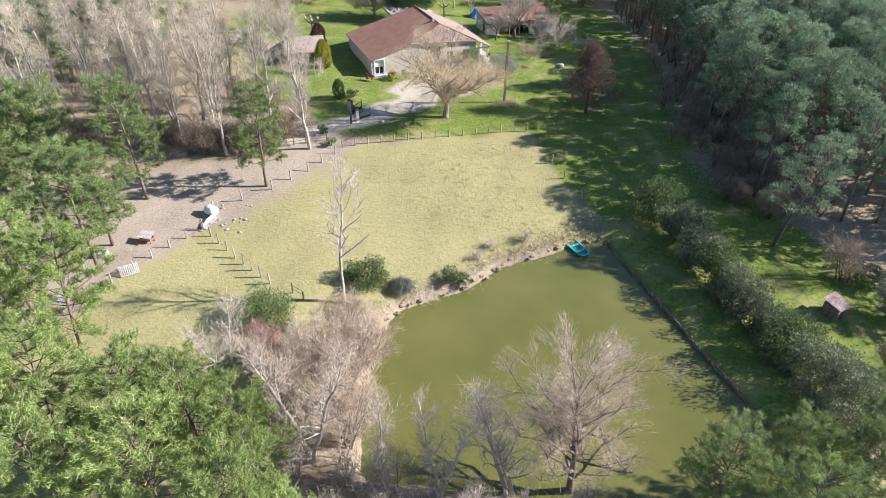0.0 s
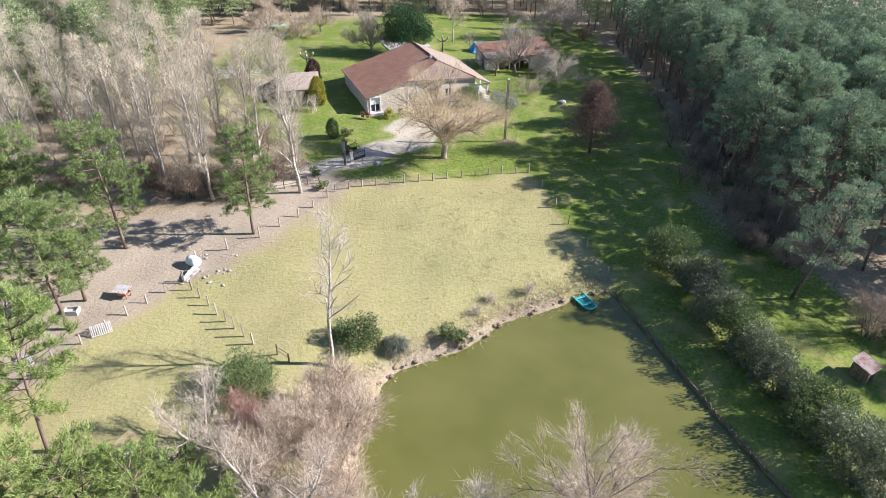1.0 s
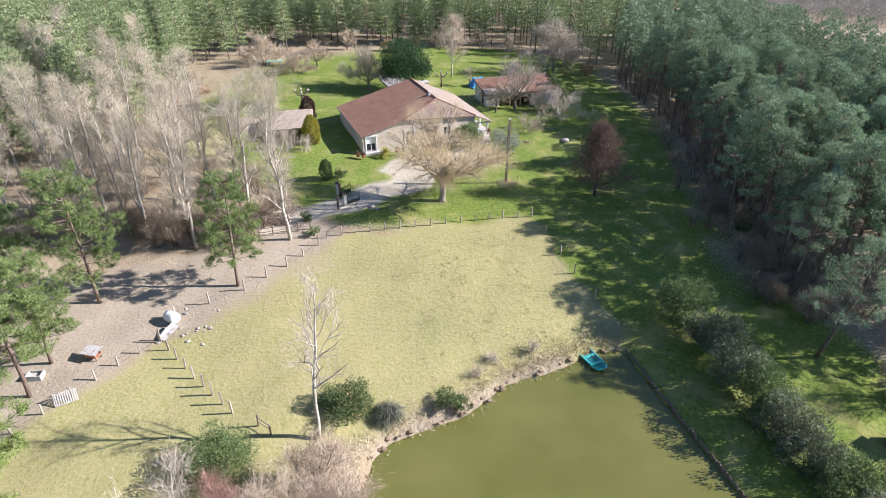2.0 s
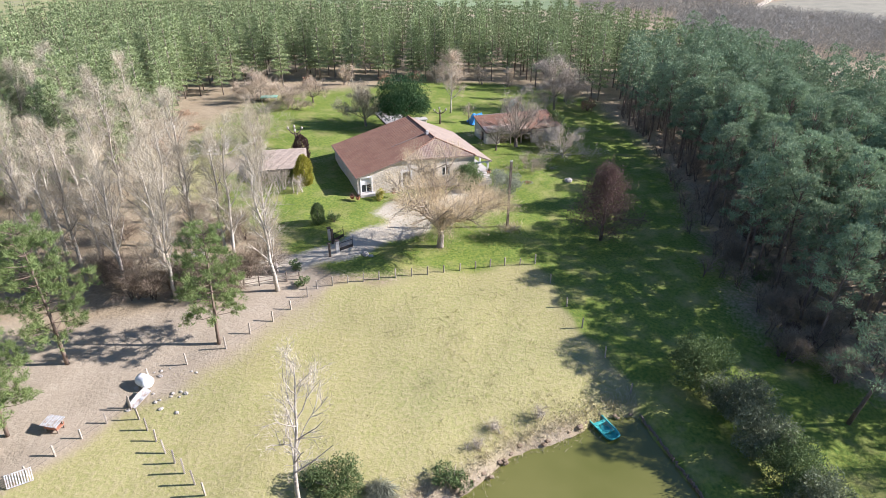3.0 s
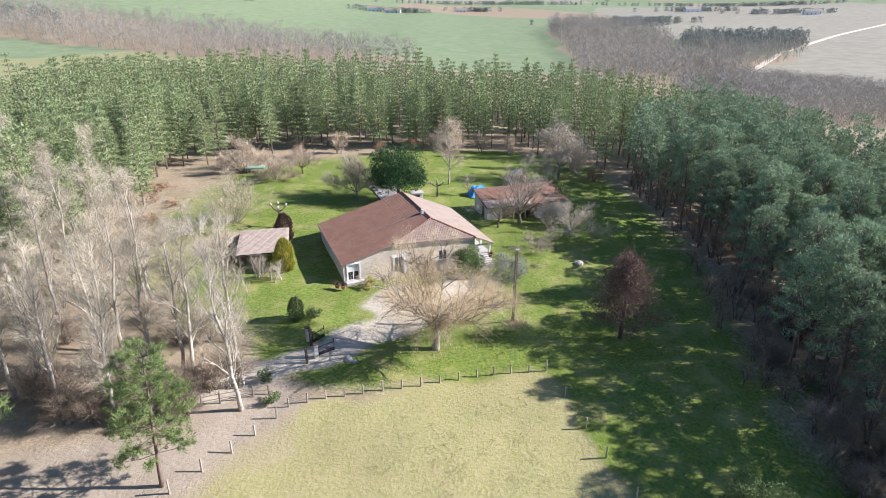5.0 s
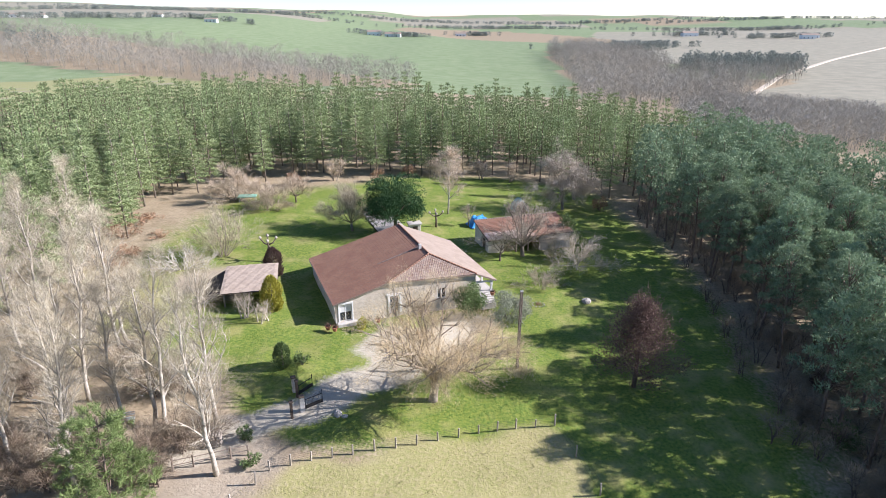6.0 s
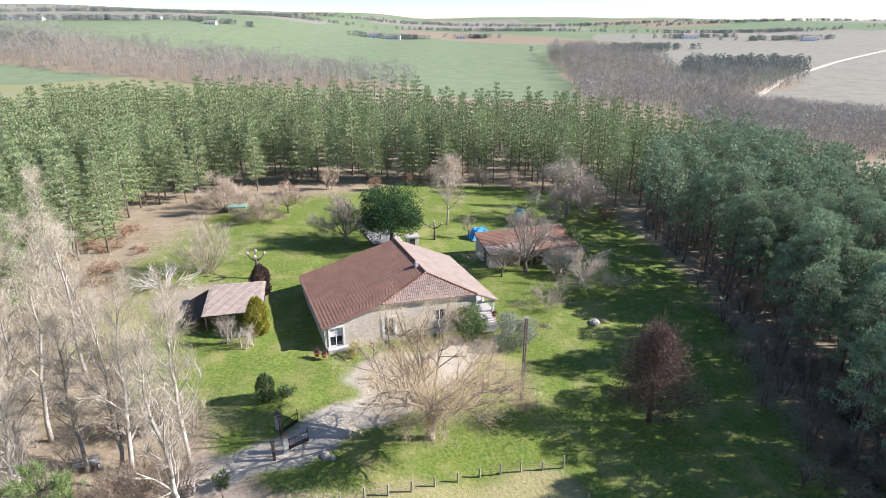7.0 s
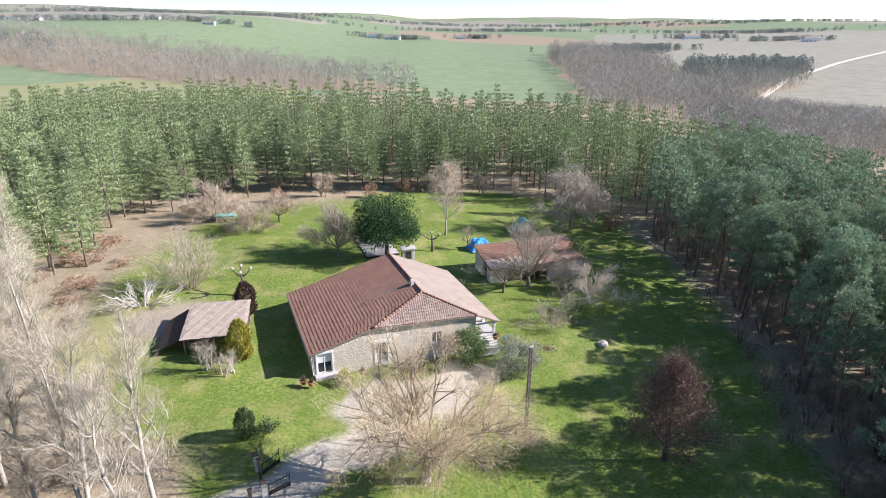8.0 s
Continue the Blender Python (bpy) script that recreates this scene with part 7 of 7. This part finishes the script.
def build_bank():
    """Stakes that hold the eastern bank, and the ragged earth and dead grass of the northern one."""
    rng = R(240)
    T = thing("stake_revetment", pose(17.6, 54.2, WATER), "dark wooden stakes holding the pond's straight bank", "revetment")
    g = Geo()
    tube(g, [(0, 0, -0.8), (0, 0, 0.4), (0, 0, 0.46)], [0.085, 0.08, 0.03], 6)
    me = g.mesh("stake", M_TIMBER)
    line = SHORE[13:19]
    for (ax, ay), (bx, by) in zip(line, line[1:]):
        n = int(math.hypot(bx - ax, by - ay) / 0.15)
        for i in range(n):
            o = part("stake", me, None, T)
            o.location = (ax + (bx - ax) * i / n - 17.6 + rng.normal(0, 0.04), ay + (by - ay) * i / n - 54.2, rng.uniform(-0.2, -0.02))
            o.rotation_euler = (rng.normal(0, 0.04), rng.normal(0, 0.04), rng.uniform(0, 6))
    F, C = Geo(), Geo()
    line = SHORE[1:14]
    for (ax, ay), (bx, by) in zip(line, line[1:]):
        ln = math.hypot(bx - ax, by - ay)
        n = int(ln * 130)
        t = rng.uniform(0, 1, n)
        off = rng.normal(0.8, 0.7, n)
        nx, ny = -(by - ay) / ln, (bx - ax) / ln
        x, y = ax + (bx - ax) * t + nx * off, ay + (by - ay) * t + ny * off
        z = np.maximum(land(x, y), WATER)
        blades(F, rng, np.stack([x, y, z], 1), unit(rng.normal(0, 0.7, (n, 3)) + (0, 0, 0.6)), rng.uniform(0.2, 0.65, n), np.full(n, 0.022))
        for k in range(int(ln * 1.6)):
            t, off, s = rng.uniform(0, 1), rng.normal(0.15, 0.2), rng.uniform(0.14, 0.3)
            cx, cy = ax + (bx - ax) * t + nx * off, ay + (by - ay) * t + ny * off
            src = rock_geo(rng, s)
            C.add(np.concatenate(src.v) + (cx, cy, WATER + 0.15 + rng.uniform(-0.1, 0.25)), np.concatenate(src.t))
    T = thing("bank_clods", pose(0, 0, 0), "clods of brown earth along the eroded bank", "earth", kind="stuff")
    tagged(part("clods", C, M_EARTH, T), kind="stuff")
    T = thing("bank_grass", pose(0, 0, 0), "ragged dead grass hanging over the pond's bank", "grass", kind="stuff")
    tagged(part("dead_grass", F, M_STRAW, T), kind="stuff")


build_bank()


def build_grass():
    rng = R(250)
    n = 45000
    x, y = rng.uniform(-26, 18, n), rng.uniform(40, 76, n)
    keep = inside_poly(x, y, MEADOW) & (rng.uniform(0, 1, n) < 0.35 + 0.65 * (np.sin(x * 0.9 + 0.4 * y) * np.sin(y * 0.8 - 0.3 * x) > 0))
    x, y = x[keep], y[keep]
    g = Geo()
    blades(g, rng, np.stack([x, y, land(x, y) - 0.02], 1), unit(rng.normal(0, 0.6, (len(x), 3)) + (0, 0, 0.7)), rng.uniform(0.06, 0.2, len(x)), rng.uniform(0.012, 0.03, len(x)))
    for k in range(420):
        cx, cy = rng.normal(4.0, 5.5), rng.normal(60.0, 6.0)
        if k % 3 == 0:
            cx = rng.uniform(2, 16)
            cy = 46.5 + 0.5 * cx + abs(rng.normal(0, 2.2))
        if not inside_poly(np.array([cx]), np.array([cy]), MEADOW)[0]:
            continue
        m, rr = 34, rng.uniform(0.12, 0.34)
        q = rng.normal(0, rr, (m, 2))
        px, py = cx + q[:, 0], cy + q[:, 1]
        blades(g, rng, np.stack([px, py, land(px, py) - 0.02], 1), unit(np.c_[q * 1.6 / rr, np.full(m, 1.6)] + rng.normal(0, 0.5, (m, 3))), rng.uniform(0.06, 0.2, m), rng.uniform(0.012, 0.022, m))
    T = thing("meadow_grass", pose(0, 0, 0), "dry yellowish tufts of the winter meadow", "grass", kind="stuff")
    tagged(part("tufts", g, M_TUFT, T), kind="stuff")
    x, y = rng.uniform(-20, 32, n), rng.uniform(68, 112, n)
    c = [(0, 92, 26, 19), (20, 105, 14, 40), (18, 78, 12, 14), (-8, 77, 9, 5)]
    keep = np.zeros(n, bool)
    for cx, cy, rx, ry in c:
        keep |= ((x - cx) / rx) ** 2 + ((y - cy) / ry) ** 2 < 0.8
    ca, sa = math.cos(radians(HTURN)), math.sin(radians(HTURN))
    u, v = (x - HX) * ca + (y - HY) * sa, -(x - HX) * sa + (y - HY) * ca
    keep &= ~((u > -0.2) & (u < 20) & (v > -8) & (v < 15)) & ~inside_poly(x, y, MEADOW) & (y > 76 - 0.5 * x) & (pond_distance(x, y) > 1) & (np.hypot(x + 8, y - 79) > 5)
    x, y = x[keep], y[keep]
    g = Geo()
    blades(g, rng, np.stack([x, y, land(x, y) - 0.02], 1), unit(rng.normal(0, 0.5, (len(x), 3)) + (0, 0, 0.8)), rng.uniform(0.05, 0.14, len(x)), rng.uniform(0.02, 0.04, len(x)))
    T = thing("lawn_grass", pose(0, 0, 0), "short green tufts of the lawn", "grass", kind="stuff")
    tagged(part("tufts", g, M_GRASS, T), kind="stuff")


build_grass()


# ---- far country ----
def far_house(x, y, turn, w, d, h, label):
    T = thing("farm_house", pose(x, y, at_land(x, y), 0, 0, turn), label, "house", "far farm houses")
    g = Geo()
    box(g, -w, w, -d, d, -2, h)
    part("wall", g, M_WHITE, T)
    g = Geo()
    prism(g, [(-w - 0.4, -d - 0.4, h), (-w - 0.4, d + 0.4, h), (-w - 0.4, 0, h + d * 0.5)], 2 * w + 0.8, along=(1, 0, 0))
    part("roof", g, M_TILE_PALE, T)
    for i in range(3):
        g = Geo()
        box(g, -w * 0.7 + i * w * 0.6, -w * 0.7 + i * w * 0.6 + 1.4, -d - 0.1, -d - 0.02, 0.4, 2.4)
        part("window", g, M_GLASS, T)
    return T


for x, y, t, w, d, h in ((-640, 1010, 10, 13, 5, 4), (-585, 985, -8, 9, 5, 4), (-455, 1080, 4, 8, 4, 4), (-345, 1010, 0, 9, 4, 4), (-120, 1190, 5, 12, 6, 6), (-85, 1180, -6, 14, 6, 5), (40, 1330, 0, 11, 6, 5), (470, 1250, 6, 15, 6, 6), (620, 1120, -5, 11, 5, 6), (640, 1140, 8, 10, 5, 5)):
    far_house(x, y, t, w, d, h, "distant pale farmhouse on the far slope")


def far_bush(r, H):
    F = Geo()
    n = 90
    P = np.stack([r.normal(0, H * 0.22, n), r.normal(0, H * 0.22, n), r.uniform(0.05, 0.75, n) * H], 1)
    blades(F, r, P, unit(np.stack([r.normal(0, 0.6, n), r.normal(0, 0.6, n), r.uniform(0.3, 1.0, n)], 1)), r.uniform(0.12, 0.26, n) * H, np.full(n, H * 0.04))
    return None, F


tops = [far_bush(rp, 10) for _ in range(4)]
far_rows = []
rf = R(260)
for cx, cy, n, sx, sy in ((-620, 960, 60, 60, 14), (-520, 1010, 60, 50, 12), (-380, 1060, 40, 40, 10), (-110, 1200, 44, 28, 8), (-60, 1190, 30, 20, 8), (70, 1345, 30, 20, 6), (235, 900, 90, 40, 22), (290, 960, 80, 36, 18), (600, 1150, 50, 40, 10),
                          (480, 1262, 40, 40, 8), (-760, 1480, 160, 130, 18), (-420, 1620, 120, 110, 14), (150, 1720, 150, 130, 14), (760, 1650, 160, 120, 18), (-150, 2150, 160, 200, 22), (500, 2250, 200, 220, 24), (1050, 2100, 200, 200, 24), (-900, 2300, 240, 260, 30)):
    far_rows += list(zip(rf.normal(cx, sx, n), rf.normal(cy, sy, n)))
woods("bare_woods", far_rows, tops, M_FARHAZED, None, "scattered leafless copses on the far slopes, greyed by painted haze", 25)
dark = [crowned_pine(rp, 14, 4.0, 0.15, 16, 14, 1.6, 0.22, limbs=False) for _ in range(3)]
woods("pine_woods", scatter(rs, [(192, 540), (300, 552), (350, 636), (236, 646)], 8) + scatter(rs, [(-430, 620), (-350, 600), (-340, 640), (-420, 660)], 14), dark, M_FARHAZED, M_BARK_DARK, "dark conifer copse across the valley, haze paling its colour", 26)
